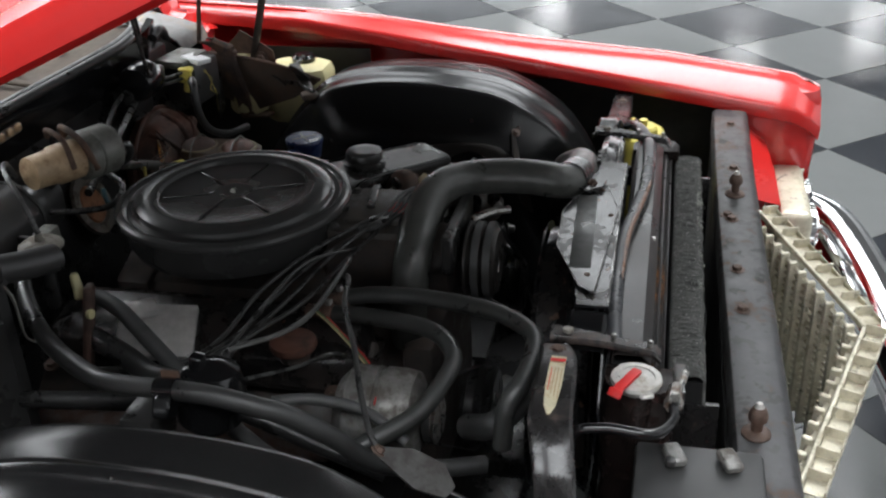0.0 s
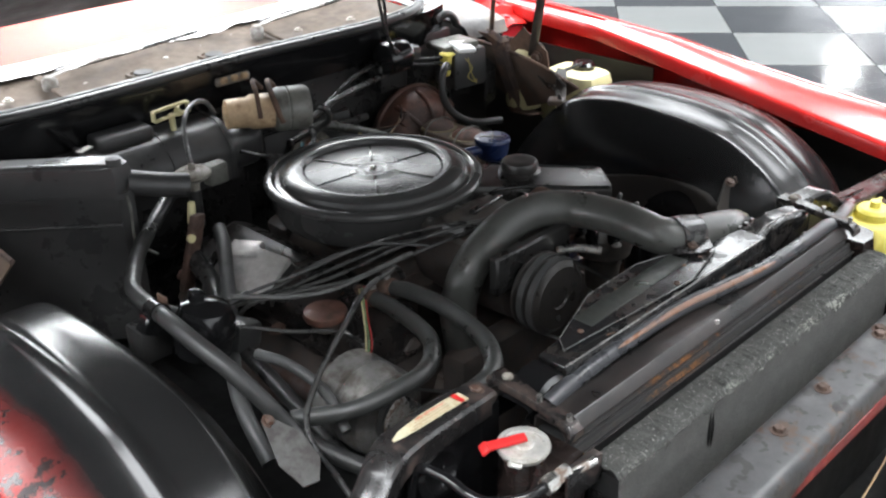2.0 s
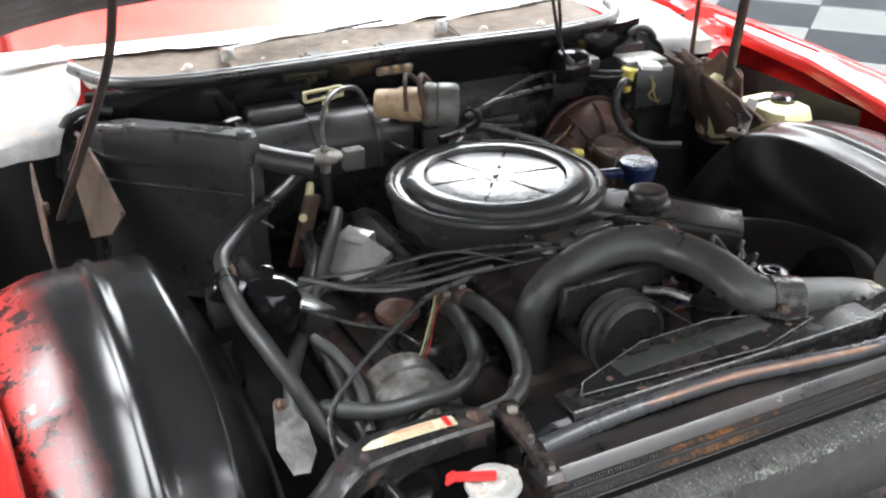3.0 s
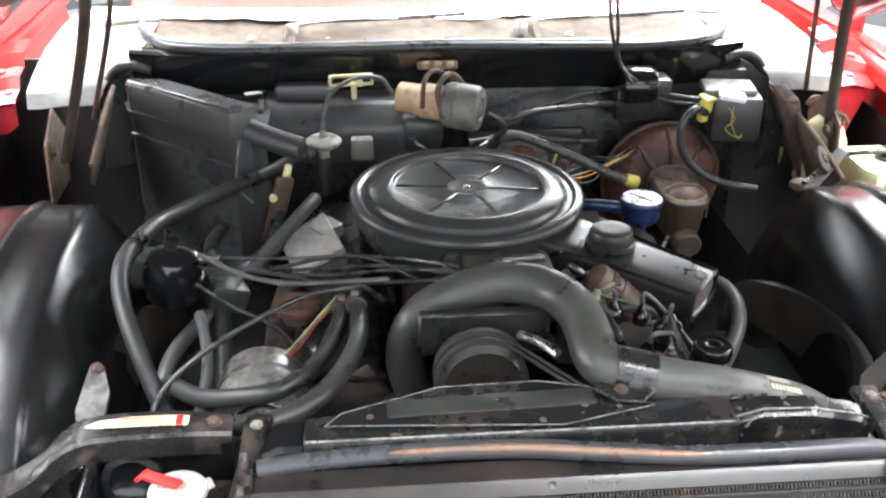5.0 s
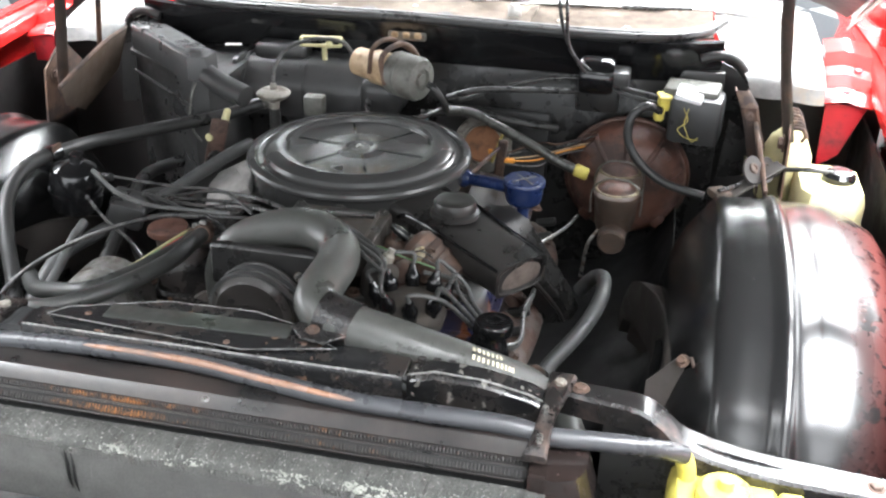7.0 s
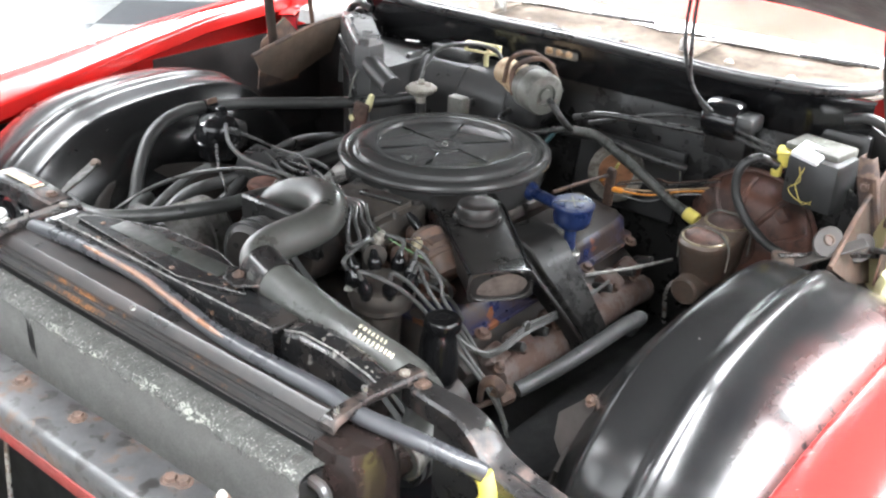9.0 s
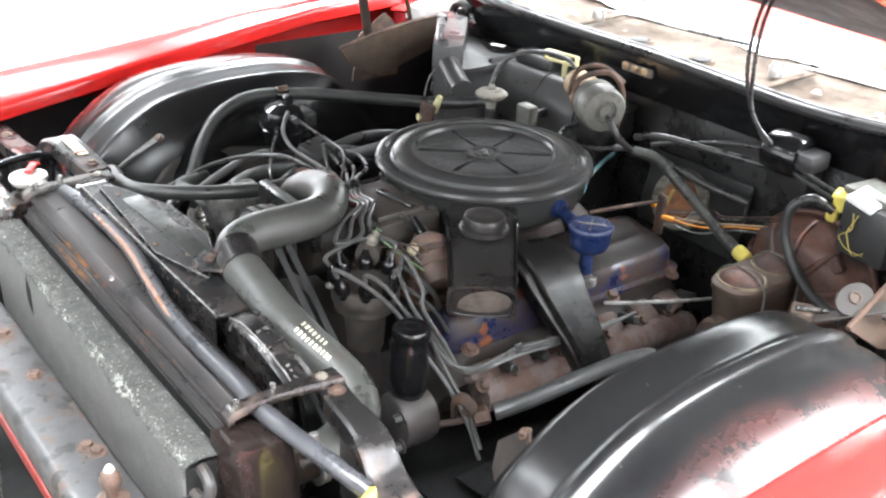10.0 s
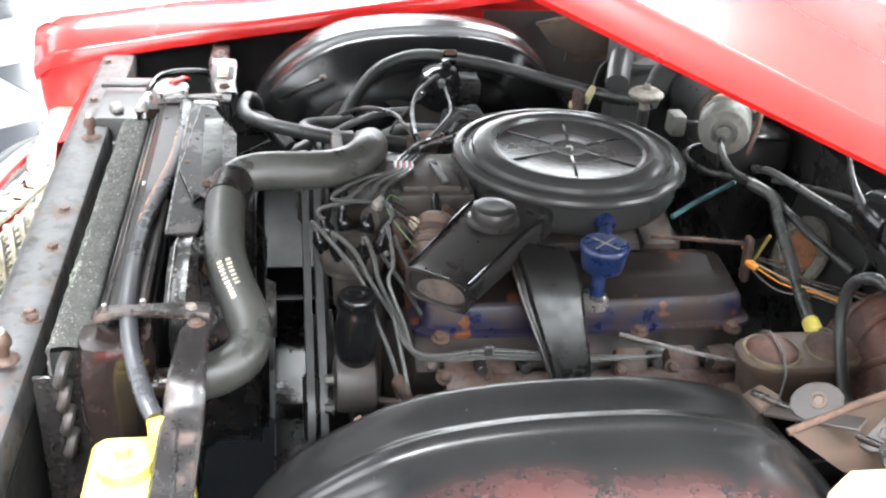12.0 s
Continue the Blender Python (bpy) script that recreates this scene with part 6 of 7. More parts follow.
part("nozzle", tube([(0.138, -0.246, 0.872), (0.152, -0.258, 0.884), (0.170, -0.252, 0.882)], 0.0045, 10, 5), "buff", valve)
part("base", box((0.06, 0.045, 0.016), pose(0.130, -0.228, 0.828, 6, 0, 30), 0.005, 2), "rust", valve)
part("orange_band", lathe([(0.0186, 0.010), (0.0190, 0.011), (0.0190, 0.019), (0.0186, 0.020)], frame_to((0.128, -0.232, 0.838), (0.140, -0.250, 0.90)), 18, False), "orange_rust", valve, "orange rusted band")
eye = thing("lifting_eye", (0.375, -0.32, 0.66), "small rusty curled lifting eye on the head", "bracket")
part("curl", tube([(0.360, -0.335, 0.66), (0.372, -0.345, 0.70), (0.392, -0.345, 0.716), (0.404, -0.338, 0.704), (0.398, -0.332, 0.688), (0.384, -0.334, 0.686)], 0.0055, 8, 6, flat=1.8), "rust", eye)

# ---- left rear accessories ----
reserv = thing("vacuum_reservoir", (-0.505, -0.16, 0.75), "gloss black round vacuum canister beside the wheel housing", "canister")
part("can", lathe([(0.0, 0.0), (0.035, 0.003), (0.052, 0.018), (0.056, 0.05), (0.056, 0.052), (0.059, 0.053), (0.059, 0.062), (0.056, 0.063), (0.056, 0.085), (0.045, 0.108), (0.02, 0.118), (0, 0.119)], frame_to((-0.508, -0.158, 0.806), (-0.494, -0.168, 0.91)) @ Matrix.Diagonal((0.84, 0.84, 0.86, 1)), 40), "gloss", reserv)
part("clip", box((0.022, 0.02, 0.02), pose(-0.50, -0.15, 0.912, 10, 10, 0), 0.005, 2), "gloss", reserv)
part("saddle", box((0.07, 0.05, 0.06), pose(-0.55, -0.09, 0.835), 0.008, 2), "black", reserv)
part("spigot", rod((-0.455, -0.165, 0.885), (-0.420, -0.172, 0.890), 0.007, 10), "rubber", reserv)

aluL = thing("manifold_bracket", (-0.28, 0.02, 0.77), "bare aluminium casting beside the valve cover", "bracket")
part("casting", box((0.10, 0.125, 0.018), pose(-0.283, 0.035, 0.802, 8, -26, 14), 0.004, 2), "bare_alu", aluL)
part("rear_casting", box((0.05, 0.05, 0.03), pose(-0.255, 0.07, 0.815, 0, -10, 35), 0.006, 2), "bare_alu", aluL)
fill = thing("coolant_sender", (-0.2, -0.2, 0.80), "rusty round cap on the greasy valve cover", "cap")
part("neck", lathe([(0.024, 0.79), (0.024, 0.812)], pose(-0.300, -0.207, 0), 20), "block", fill)
part("disc", lathe([(0.036, 0.81), (0.038, 0.815), (0.036, 0.822), (0.02, 0.824), (0, 0.822)], pose(-0.300, -0.207, 0), 28), "rustred", fill)

# ---- heater and air conditioning housing ----
hvac = thing("heater_box", (-0.5, 0.35, 0.65), "large dusty black plastic heater housing on the firewall", "heater box")


def wedge(z0, z1, grow=0.0, top_in=0.0):
    base = [(-0.665, 0.425), (-0.648, 0.372), (-0.43, 0.196), (-0.395, 0.205), (-0.375, 0.26), (-0.375, 0.44), (-0.66, 0.445)]
    c = Vector((-0.5, 0.35))
    rows = []
    for z, k in ((z0, 0.0), (z1 - 0.012, 0.0), (z1, top_in)):
        rows.append([(x + (c.x - x) * k + grow * (1 if x > c.x else -1), y + (c.y - y) * k - grow, z) for x, y in base])
    return loft(rows, closed=True)


def lid_strip(z0, z1):
    base = [(-0.668, 0.428), (-0.652, 0.370), (-0.432, 0.192), (-0.394, 0.202), (-0.388, 0.245), (-0.59, 0.42)]
    return loft([[(x, y, z) for x, y in base] for z in (z0, z1 - 0.012)] + [[(x * 0.97 - 0.015, y * 0.97 + 0.009, z1) for x, y in base]], closed=True)


case = part("case", wedge(0.66, 0.948), "dusty", hvac)
part("upper_case", lid_strip(0.957, 1.006), "dusty", hvac, angle=30)
part("flange", wedge(0.946, 0.957, 0.008), "dusty", hvac)
for z in (0.905,):
    part("case_rib", tube([(-0.655, 0.373, z), (-0.54, 0.281, z - 0.004), (-0.432, 0.194, z - 0.008)], 0.004, 8, 4), "dusty", hvac)
part("ridge", tube([(-0.650, 0.385, 1.006), (-0.59, 0.335, 1.008), (-0.50, 0.262, 1.006), (-0.42, 0.205, 1.0)], 0.010, 10, 5), "dusty", hvac)
for x, y in ((-0.60, 0.345), (-0.42, 0.21)):
    part("boss", lathe([(0.014, 0), (0.013, 0.012), (0.006, 0.014), (0, 0.014)], pose(x, y, 1.006), 14), "dusty", hvac)
part("snout", tube([(-0.40, 0.215, 0.965), (-0.35, 0.195, 0.95), (-0.30, 0.178, 0.938)], 0.025, 12, 5, flat=0.9), "dusty", hvac)
part("drain_rod", tube([(-0.415, 0.195, 0.955), (-0.42, 0.175, 0.93), (-0.425, 0.165, 0.87), (-0.395, 0.15, 0.84)], 0.0025, 8, 5), "olive", hvac, "bent zinc rod")
evap = thing("evaporator_duct", (-0.22, 0.4, 0.85), "long dusty grey-black air duct along the firewall", "duct")
DUCT = [(0.328, 0.845), (0.325, 0.905), (0.330, 0.922), (0.362, 0.957), (0.378, 0.964), (0.442, 0.966), (0.442, 0.845)]
part("duct", loft([[(x, y + (0.006 if x in (-0.385, -0.085) else 0), z - (0.004 if x in (-0.385, -0.085) else 0)) for y, z in DUCT] for x in (-0.385, -0.375, -0.24, -0.10, -0.085)], closed=True), "dusty", evap, "glossy slanted duct face", angle=30)
for x in (-0.372, -0.235, -0.10):
    part("band", loft([[(x + dx, y - 0.002, z + 0.002) for y, z in DUCT] for dx in (-0.004, 0.004)], closed=True), "dusty", evap)
part("step", box((0.12, 0.06, 0.03), pose(-0.30, 0.408, 0.975), 0.010, 3), "dusty", evap)
part("collar", box((0.014, 0.13, 0.13), pose(-0.385, 0.39, 0.905), 0.012, 2), "dusty", evap)
part("end_cap", box((0.10, 0.12, 0.09), pose(-0.06, 0.385, 0.90), 0.03, 4), "dusty", evap)
part("lower_case", box((0.34, 0.08, 0.16), pose(-0.21, 0.405, 0.78), 0.015, 2), "black", evap)
part("foil_tag", box((0.035, 0.014, 0.002), pose(-0.40, 0.36, 0.99, 0, 0, 20), 0, 1), "zinc", evap)
part("cover_box", box((0.045, 0.03, 0.045), pose(-0.182, 0.27, 0.90), 0.006, 2), "olive", evap, "small brown-grey relay box")
part("relay_stay", box((0.008, 0.10, 0.02), pose(-0.182, 0.31, 0.895), 0.002, 1), "black", evap)

check = thing("check_valve", (-0.258, 0.225, 0.90), "pale disc-shaped vacuum valve on a rubber stem", "valve")
part("disc", lathe([(0.010, 0.895), (0.012, 0.915), (0.030, 0.925), (0.036, 0.931), (0.036, 0.935), (0.028, 0.941), (0.008, 0.943), (0.006, 0.955), (0, 0.956)], pose(-0.258, 0.228, 0), 32), "buff", check)
part("stem", rod((-0.258, 0.228, 0.82), (-0.258, 0.228, 0.90), 0.012, 12), "rubber", check)
part("line", tube([(-0.258, 0.228, 0.955), (-0.255, 0.24, 0.99), (-0.235, 0.27, 1.022), (-0.19, 0.315, 1.032), (-0.14, 0.345, 1.02), (-0.115, 0.35, 0.985)], 0.0045, 8, 6), "wire_grey", check, "thin grey vacuum line")

clip = thing("vacuum_connector", (-0.185, 0.375, 0.98), "yellowed plastic vacuum connector bracket", "connector")
part("frame", join(box((0.09, 0.006, 0.006), pose(-0.20, 0.372, 1.0, 0, 0, 8), 0.001, 1), box((0.09, 0.006, 0.006), pose(-0.20, 0.382, 1.016, 0, 0, 8), 0.001, 1), box((0.006, 0.010, 0.020), pose(-0.243, 0.371, 1.008), 0.001, 1), box((0.006, 0.010, 0.020), pose(-0.157, 0.383, 1.008), 0.001, 1)), "cream", clip)
part("nipple", lathe([(0.008, 0), (0.008, 0.010), (0.005, 0.013), (0.005, 0.018), (0, 0.019)], pose(-0.183, 0.380, 0.995), 14), "cream", clip)
part("post", rod((-0.195, 0.385, 0.965), (-0.195, 0.385, 1.0), 0.006, 10), "cream", clip)

servo = thing("cruise_servo", (-0.01, 0.29, 0.93), "grey-olive round servo with a tan base on the firewall", "servo")
m = frame_to((-0.105, 0.335, 0.985), (0.07, 0.255, 0.978))
part("tan_base", lathe([(0.020, 0.0), (0.030, 0.004), (0.032, 0.05), (0.036, 0.055), (0.036, 0.10), (0.03, 0.104)], m, 24), "tan", servo, "tan plastic base")
part("drum", lathe([(0.034, 0.100), (0.043, 0.104), (0.046, 0.112), (0.046, 0.128), (0.043, 0.131), (0.046, 0.134), (0.046, 0.168), (0.042, 0.176), (0.024, 0.178), (0.022, 0.172), (0.014, 0.172), (0.012, 0.178), (0, 0.178)], m, 40), "olive", servo)
part("strap", tube([(-0.02, 0.25, 0.965), (-0.03, 0.265, 1.02), (0.0, 0.32, 1.035), (0.03, 0.335, 1.0), (0.04, 0.32, 0.93)], 0.006, 8, 6), "rust", servo, "rusty brown hose strap")
part("strap", tube([(-0.06, 0.27, 0.98), (-0.055, 0.285, 1.03), (-0.03, 0.33, 1.04), (0.01, 0.36, 1.01)], 0.005, 8, 6), "rust", servo)
part("front_line", tube([(0.072, 0.252, 0.975), (0.09, 0.245, 0.965), (0.105, 0.26, 0.935), (0.10, 0.30, 0.905)], 0.007, 8, 6), "wire", servo)
part("bracket", box((0.07, 0.10, 0.012), pose(-0.03, 0.37, 0.945), 0.004, 1), "black", servo)

relay = thing("terminal_block", (-0.017, 0.425, 1.0), "small cream terminal block on the black cowl lip", "connector")
part("body", box((0.085, 0.012, 0.018), pose(-0.017, 0.424, 1.022, 10, 0, 0), 0.003, 1), "pale", relay)
for i in range(3):
    part("terminal", box((0.016, 0.010, 0.014), pose(-0.043 + i * 0.026, 0.416, 1.026, 10, 0, 0), 0.003, 1), "tan", relay)

# ---- rusty lever valve ----
lever = thing("heater_valve", (-0.345, 0.11, 0.78), "rusty heater valve lever with a cream tip", "valve")
part("arm", box((0.036, 0.014, 0.15), pose(-0.348, 0.112, 0.838, 8, 14, 20), 0.006, 2), "leather", lever)
part("tip", rod((-0.332, 0.125, 0.885), (-0.322, 0.135, 0.925), 0.009, 12, 0.003, 0.007), "cream", lever, "cream plastic tip")
part("pin", lathe([(0.008, 0), (0.008, 0.006), (0, 0.007)], frame_to((-0.352, 0.103, 0.872), (-0.36, 0.05, 0.875)), 12), "cream", lever)

# ---- brake booster and master cylinder ----
booster = thing("brake_booster", (0.485, 0.36, 0.68), "rusty brown round brake booster on the firewall", "brake booster")
bm = lathe([(0.128, 0.0), (0.132, 0.012), (0.128, 0.03), (0.122, 0.05), (0.100, 0.082), (0.075, 0.092), (0.045, 0.098), (0.042, 0.106), (0, 0.106)], frame_to((0.488, 0.425, 0.752), (0.485, 0.20, 0.757)), 48)
drum = part("drum", bm, "rustred", booster)
for i in range(4):
    a = radians(45 + 90 * i)
    part("lug", box((0.07, 0.018, 0.03), Matrix.Translation((0.487 + 0.085 * math.cos(a), 0.352, 0.754 + 0.085 * math.sin(a))) @ Matrix.Rotation(-a, 4, "Y"), 0.006, 2), "rustred", drum)
for i in range(5):
    a = radians(18 + 36 * i)
    part("pressed_rib", tube([(0.486 + r * math.cos(a), 0.425 - d, 0.754 + r * math.sin(a)) for r, d in ((0.124, 0.040), (0.108, 0.072), (0.082, 0.090), (0.060, 0.096))], 0.006, 8, 4), "rustred", drum)
part("crimp_ring", tube([(0.488 + 0.131 * math.cos(a), 0.408, 0.753 + 0.131 * math.sin(a)) for a in np.linspace(0, 2 * math.pi, 49)], 0.006, 8, 1), "rustred", drum)
mc = thing("master_cylinder", (0.487, 0.235, 0.70), "rusty master cylinder with a two-dome lid and bail wire", "master cylinder")
rows = []
for z, k in ((0.715, 0.80), (0.73, 0.9), (0.785, 1.0), (0.795, 1.06), (0.803, 1.06), (0.807, 1.0)):
    rows.append([(0.477 + 0.046 * k * math.cos(t) * (abs(math.cos(t)) ** 3 + abs(math.sin(t)) ** 3) ** -0.33, 0.250 + 0.094 * k * math.sin(t) * (abs(math.cos(t)) ** 3 + abs(math.sin(t)) ** 3) ** -0.33, z) for t in np.linspace(0, 2 * math.pi, 33)[:-1]])
part("body", loft(rows, closed=True), "mc_iron", mc)
for y in (0.203, 0.300):
    part("lid_dome", lathe([(0.040, 0.805), (0.038, 0.811), (0.030, 0.818), (0.016, 0.823), (0, 0.824)], pose(0.477, y, 0), 28), "rustred", mc)
    part("lid_ring", tube([(0.477 + 0.0415 * math.cos(a), y + 0.0415 * math.sin(a), 0.8065) for a in np.linspace(0, 2 * math.pi, 33)], 0.0035, 8, 1), "brass", mc, "dull olive lid rim")
    part("bail", tube([(0.427, y, 0.75), (0.428, y, 0.80), (0.450, y, 0.824), (0.477, y, 0.828), (0.504, y, 0.824), (0.527, y, 0.80), (0.528, y, 0.75)], 0.002, 6, 5), "olive", mc, "thin bail wire")
part("bore", rod((0.477, 0.14, 0.715), (0.477, 0.34, 0.73), 0.028, 18, 0.004), "mc_iron", mc)
part("line", tube([(0.45, 0.19, 0.72), (0.43, 0.17, 0.69), (0.42, 0.20, 0.60)], 0.004, 8, 5), "steel", mc)

wmotor = thing("wiper_motor", (0.42, 0.38, 0.93), "black wiper motor with a grey metal cover", "motor")
part("can", lathe([(0.036, 0), (0.040, 0.008), (0.040, 0.06), (0.034, 0.07), (0, 0.071)], frame_to((0.372, 0.375, 0.985), (0.50, 0.375, 0.985)), 30), "gloss", wmotor)
part("cover", box((0.05, 0.06, 0.035), pose(0.45, 0.38, 0.985), 0.008, 2), "plastic", wmotor)
part("foot", box((0.09, 0.05, 0.07), pose(0.41, 0.405, 0.935), 0.008, 2), "black", wmotor)

modl = thing("junction_box", (0.62, 0.36, 0.86), "black junction box with a white tag and yellow wires", "junction box")
part("case", box((0.105, 0.09, 0.10), pose(0.618, 0.36, 0.92, 0, 0, -8), 0.012, 2), "plastic", modl)
part("hood", box((0.11, 0.08, 0.02), pose(0.605, 0.375, 0.972, 0, 0, -8), 0.006, 2), "olive", modl)
part("tag", box((0.055, 0.05, 0.012), pose(0.60, 0.335, 0.974, 14, 8, -8), 0.003, 1), "white", modl, "white paper tag")
for i in range(2):
    part("yellow_wire", tube([(0.590 + i * 0.010, 0.316, 0.950), (0.600 - i * 0.006, 0.302, 0.928 - i * 0.004), (0.582 + i * 0.016, 0.300, 0.910), (0.60 + i * 0.012, 0.30, 0.893 - i * 0.007), (0.625, 0.312, 0.885 + i * 0.006)], 0.0010, 6, 5), "yellow_wire", modl)
yc = thing("yellow_plug", (0.55, 0.345, 0.95), "yellow plastic wiring plug beside the junction box", "plug")
part("plug", box((0.030, 0.034, 0.045), pose(0.549, 0.342, 0.952, 10, 0, 15) @ Matrix.Diagonal((0.75, 0.75, 0.8, 1)), 0.006, 2), "yellow", yc)
part("rim", box((0.030, 0.032, 0.008), pose(0.551, 0.34, 0.965, 10, 0, 15), 0.003, 1), "yellow", yc)
part("tail", box((0.02, 0.02, 0.03), pose(0.542, 0.335, 0.928, 10, 0, 15), 0.004, 1), "yellow", yc)

bottle = thing("washer_bottle", (0.86, 0.18, 0.74), "yellowed translucent washer bottle with a dark cap", "bottle")
rows = []
for z, k in ((0.74, 0.92), (0.75, 1.0), (0.86, 1.0), (0.878, 0.92), (0.885, 0.7)):
    rows.append([(0.872 + 0.060 * k * cx, 0.185 + 0.082 * k * cy, z) for cx, cy in ((-1, -0.7), (-0.7, -1), (0.7, -1), (1, -0.7), (1, 0.7), (0.7, 1), (-0.7, 1), (-1, 0.7))])
part("bottle", loft(rows, closed=True), "cream", bottle)
part("cap", lathe([(0.030, 0.883), (0.031, 0.895), (0.024, 0.903), (0, 0.904)], pose(0.886, 0.175, 0), 24), "gloss", bottle, "glossy black cap")
part("tube", tube([(0.872, 0.17, 0.90), (0.83, 0.16, 0.905), (0.79, 0.19, 0.89), (0.77, 0.23, 0.87)], 0.005, 8, 6), "wire", bottle)
bottle2 = thing("expansion_bottle", (0.80, 0.30, 0.78), "yellowed plastic bottle behind the washer bottle", "bottle")
part("bottle", lathe([(0.045, 0.78), (0.05, 0.79), (0.05, 0.88), (0.035, 0.915), (0.02, 0.93), (0, 0.932)], pose(0.80, 0.30, 0), 28), "cream", bottle2)

hb = thing("hinge_bracket", (0.70, 0.19, 0.72), "rusty reddish hinge bracket with round holes", "bracket")
def ear(c, r, stretch, tilt):
    out = [Vector((r * math.cos(a) * stretch, r * math.sin(a), 0)) for a in np.linspace(0, 2 * math.pi, 15)[:-1]]
    m = frame_to(c, (c[0] + 0.07, c[1] - 0.05, c[2] + 0.07)) @ Matrix.Rotation(radians(tilt), 4, "Z")
    return plate([(v.x, v.y) for v in out], 0.005, m, 0.001)


part("plate", join(ear((0.722, 0.130, 0.905), 0.024, 1.35, 30), ear((0.755, 0.208, 0.876), 0.022, 1.5, 30)), "apron", hb)
for px, py, pz in ((0.725, 0.129, 0.910), (0.757, 0.209, 0.881)):
    part("ring", lathe([(0.0105, 0), (0.0100, 0.003), (0.007, 0.0035), (0.006, 0.001), (0, 0.001)], frame_to((px, py, pz), (px + 0.07, py - 0.05, pz + 0.07)), 22), "mc_iron", hb)
part("arm", tube([(0.665, 0.075, 0.880), (0.700, 0.11, 0.880), (0.735, 0.155, 0.878), (0.760, 0.195, 0.868), (0.785, 0.24, 0.86)], 0.005, 10, 5), "clamp_steel", hb, "bent dark steel arm")
part("web", plate([(0, 0), (0.10, 0.075), (0.115, 0.055), (0.02, -0.02)], 0.005, pose(0.675, 0.100, 0.868, 20, -10, 0), 0.001), "apron", hb)
part("foot", box((0.034, 0.040, 0.016), pose(0.668, 0.088, 0.870, 0, 0, 30), 0.005, 2), "mc_iron", hb)

fwd = thing("firewall_plug", (0.19, 0.43, 0.78), "round rusty plug in a pale ring on the firewall", "plug")
part("ring", lathe([(0.066, 0), (0.064, 0.008), (0.046, 0.009), (0.042, 0.003), (0, 0.003)], frame_to((0.165, 0.402, 0.795), (0.185, 0.2, 0.88)), 32), "buff", fwd)
part("disc", lathe([(0.041, 0.0035), (0.038, 0.007), (0, 0.006)], frame_to((0.165, 0.402, 0.795), (0.185, 0.2, 0.88)), 28), "orange_rust", fwd, "orange rusted disc")
part("pad", box((0.26, 0.012, 0.16), pose(0.18, 0.425, 0.79, -12, 0, 0), 0.004, 1), "plastic", fwd)
loom = thing("wiring_loom", (0.24, 0.3, 0.80), "tangled engine wiring with orange and yellow wires", "wiring")
for k, (a, mat_) in enumerate(((0, "orange_wire"), (0.007, "tan"), (0.02, "wire"), (-0.01, "wire_grey"), (0.028, "rust"))):
    part("loom_wire", tube([(0.235, 0.27 + a * 0.5, 0.815 + a * 0.4), (0.30, 0.30 + a, 0.812 + a), (0.35, 0.33 - a, 0.825 + a), (0.42, 0.37, 0.835 + a)], 0.0018, 6, 6), mat_, loom)
part("orange_boot", box((0.024, 0.012, 0.010), pose(0.245, 0.268, 0.818, 0, 10, 30), 0.003, 2), "orange_wire", loom)
part("linkage", tube([(0.195, 0.10, 0.85), (0.21, 0.18, 0.85), (0.225, 0.26, 0.848)], 0.004, 8, 4), "rust", loom)
part("linkage_arm", box((0.02, 0.012, 0.09), pose(0.228, 0.265, 0.82, 6, 6, 0), 0.003, 1), "rust", loom)
part("yellow_lead", tube([(0.205, 0.29, 0.80), (0.214, 0.295, 0.83), (0.224, 0.30, 0.862)], 0.0032, 6, 5), "yellow_wire", loom)

part("orange_tip", box((0.010, 0.010, 0.012), pose(0.205, 0.27, 0.832, 0, 0, 20), 0.002, 1), "orange_wire", loom)
rodt = thing("dipstick_tube", (0.30, -0.30, 0.66), "thin dull steel tube over the exhaust manifold", "tube")
part("tube", tube([(0.33, 0.02, 0.745), (0.36, 0.08, 0.742), (0.385, 0.15, 0.735), (0.40, 0.24, 0.72)], 0.0035, 8, 5), "alu", rodt)

# ---- hoses, cables and wires ----
def hose(name, pts, r, mat_, label, category="hose", group="", ends=True, n=8, ribs=0.0, seg=14, clamps=()):
    t = thing(name, pts[0], label, category, group)
    part("hose" if category == "hose" else "line", tube(pts, r, seg, n, ribs), mat_, t)
    line = spline(pts, 8)
    for f in clamps:
        i = min(len(line) - 2, int(f * (len(line) - 1)))
        p, d = line[i], (line[i + 1] - line[i]).normalized()
        part("clamp", join(lathe([(r * 1.02, -0.007), (r * 1.09, -0.006), (r * 1.09, 0.006), (r * 1.02, 0.007)], frame_to(p, p + d), 20, False), box((0.012, 0.018, 0.010), frame_to(p, p + d) @ pose(0, r * 1.1, 0), 0.002, 1)), "alu", t, "worm-drive hose clamp")
    return t


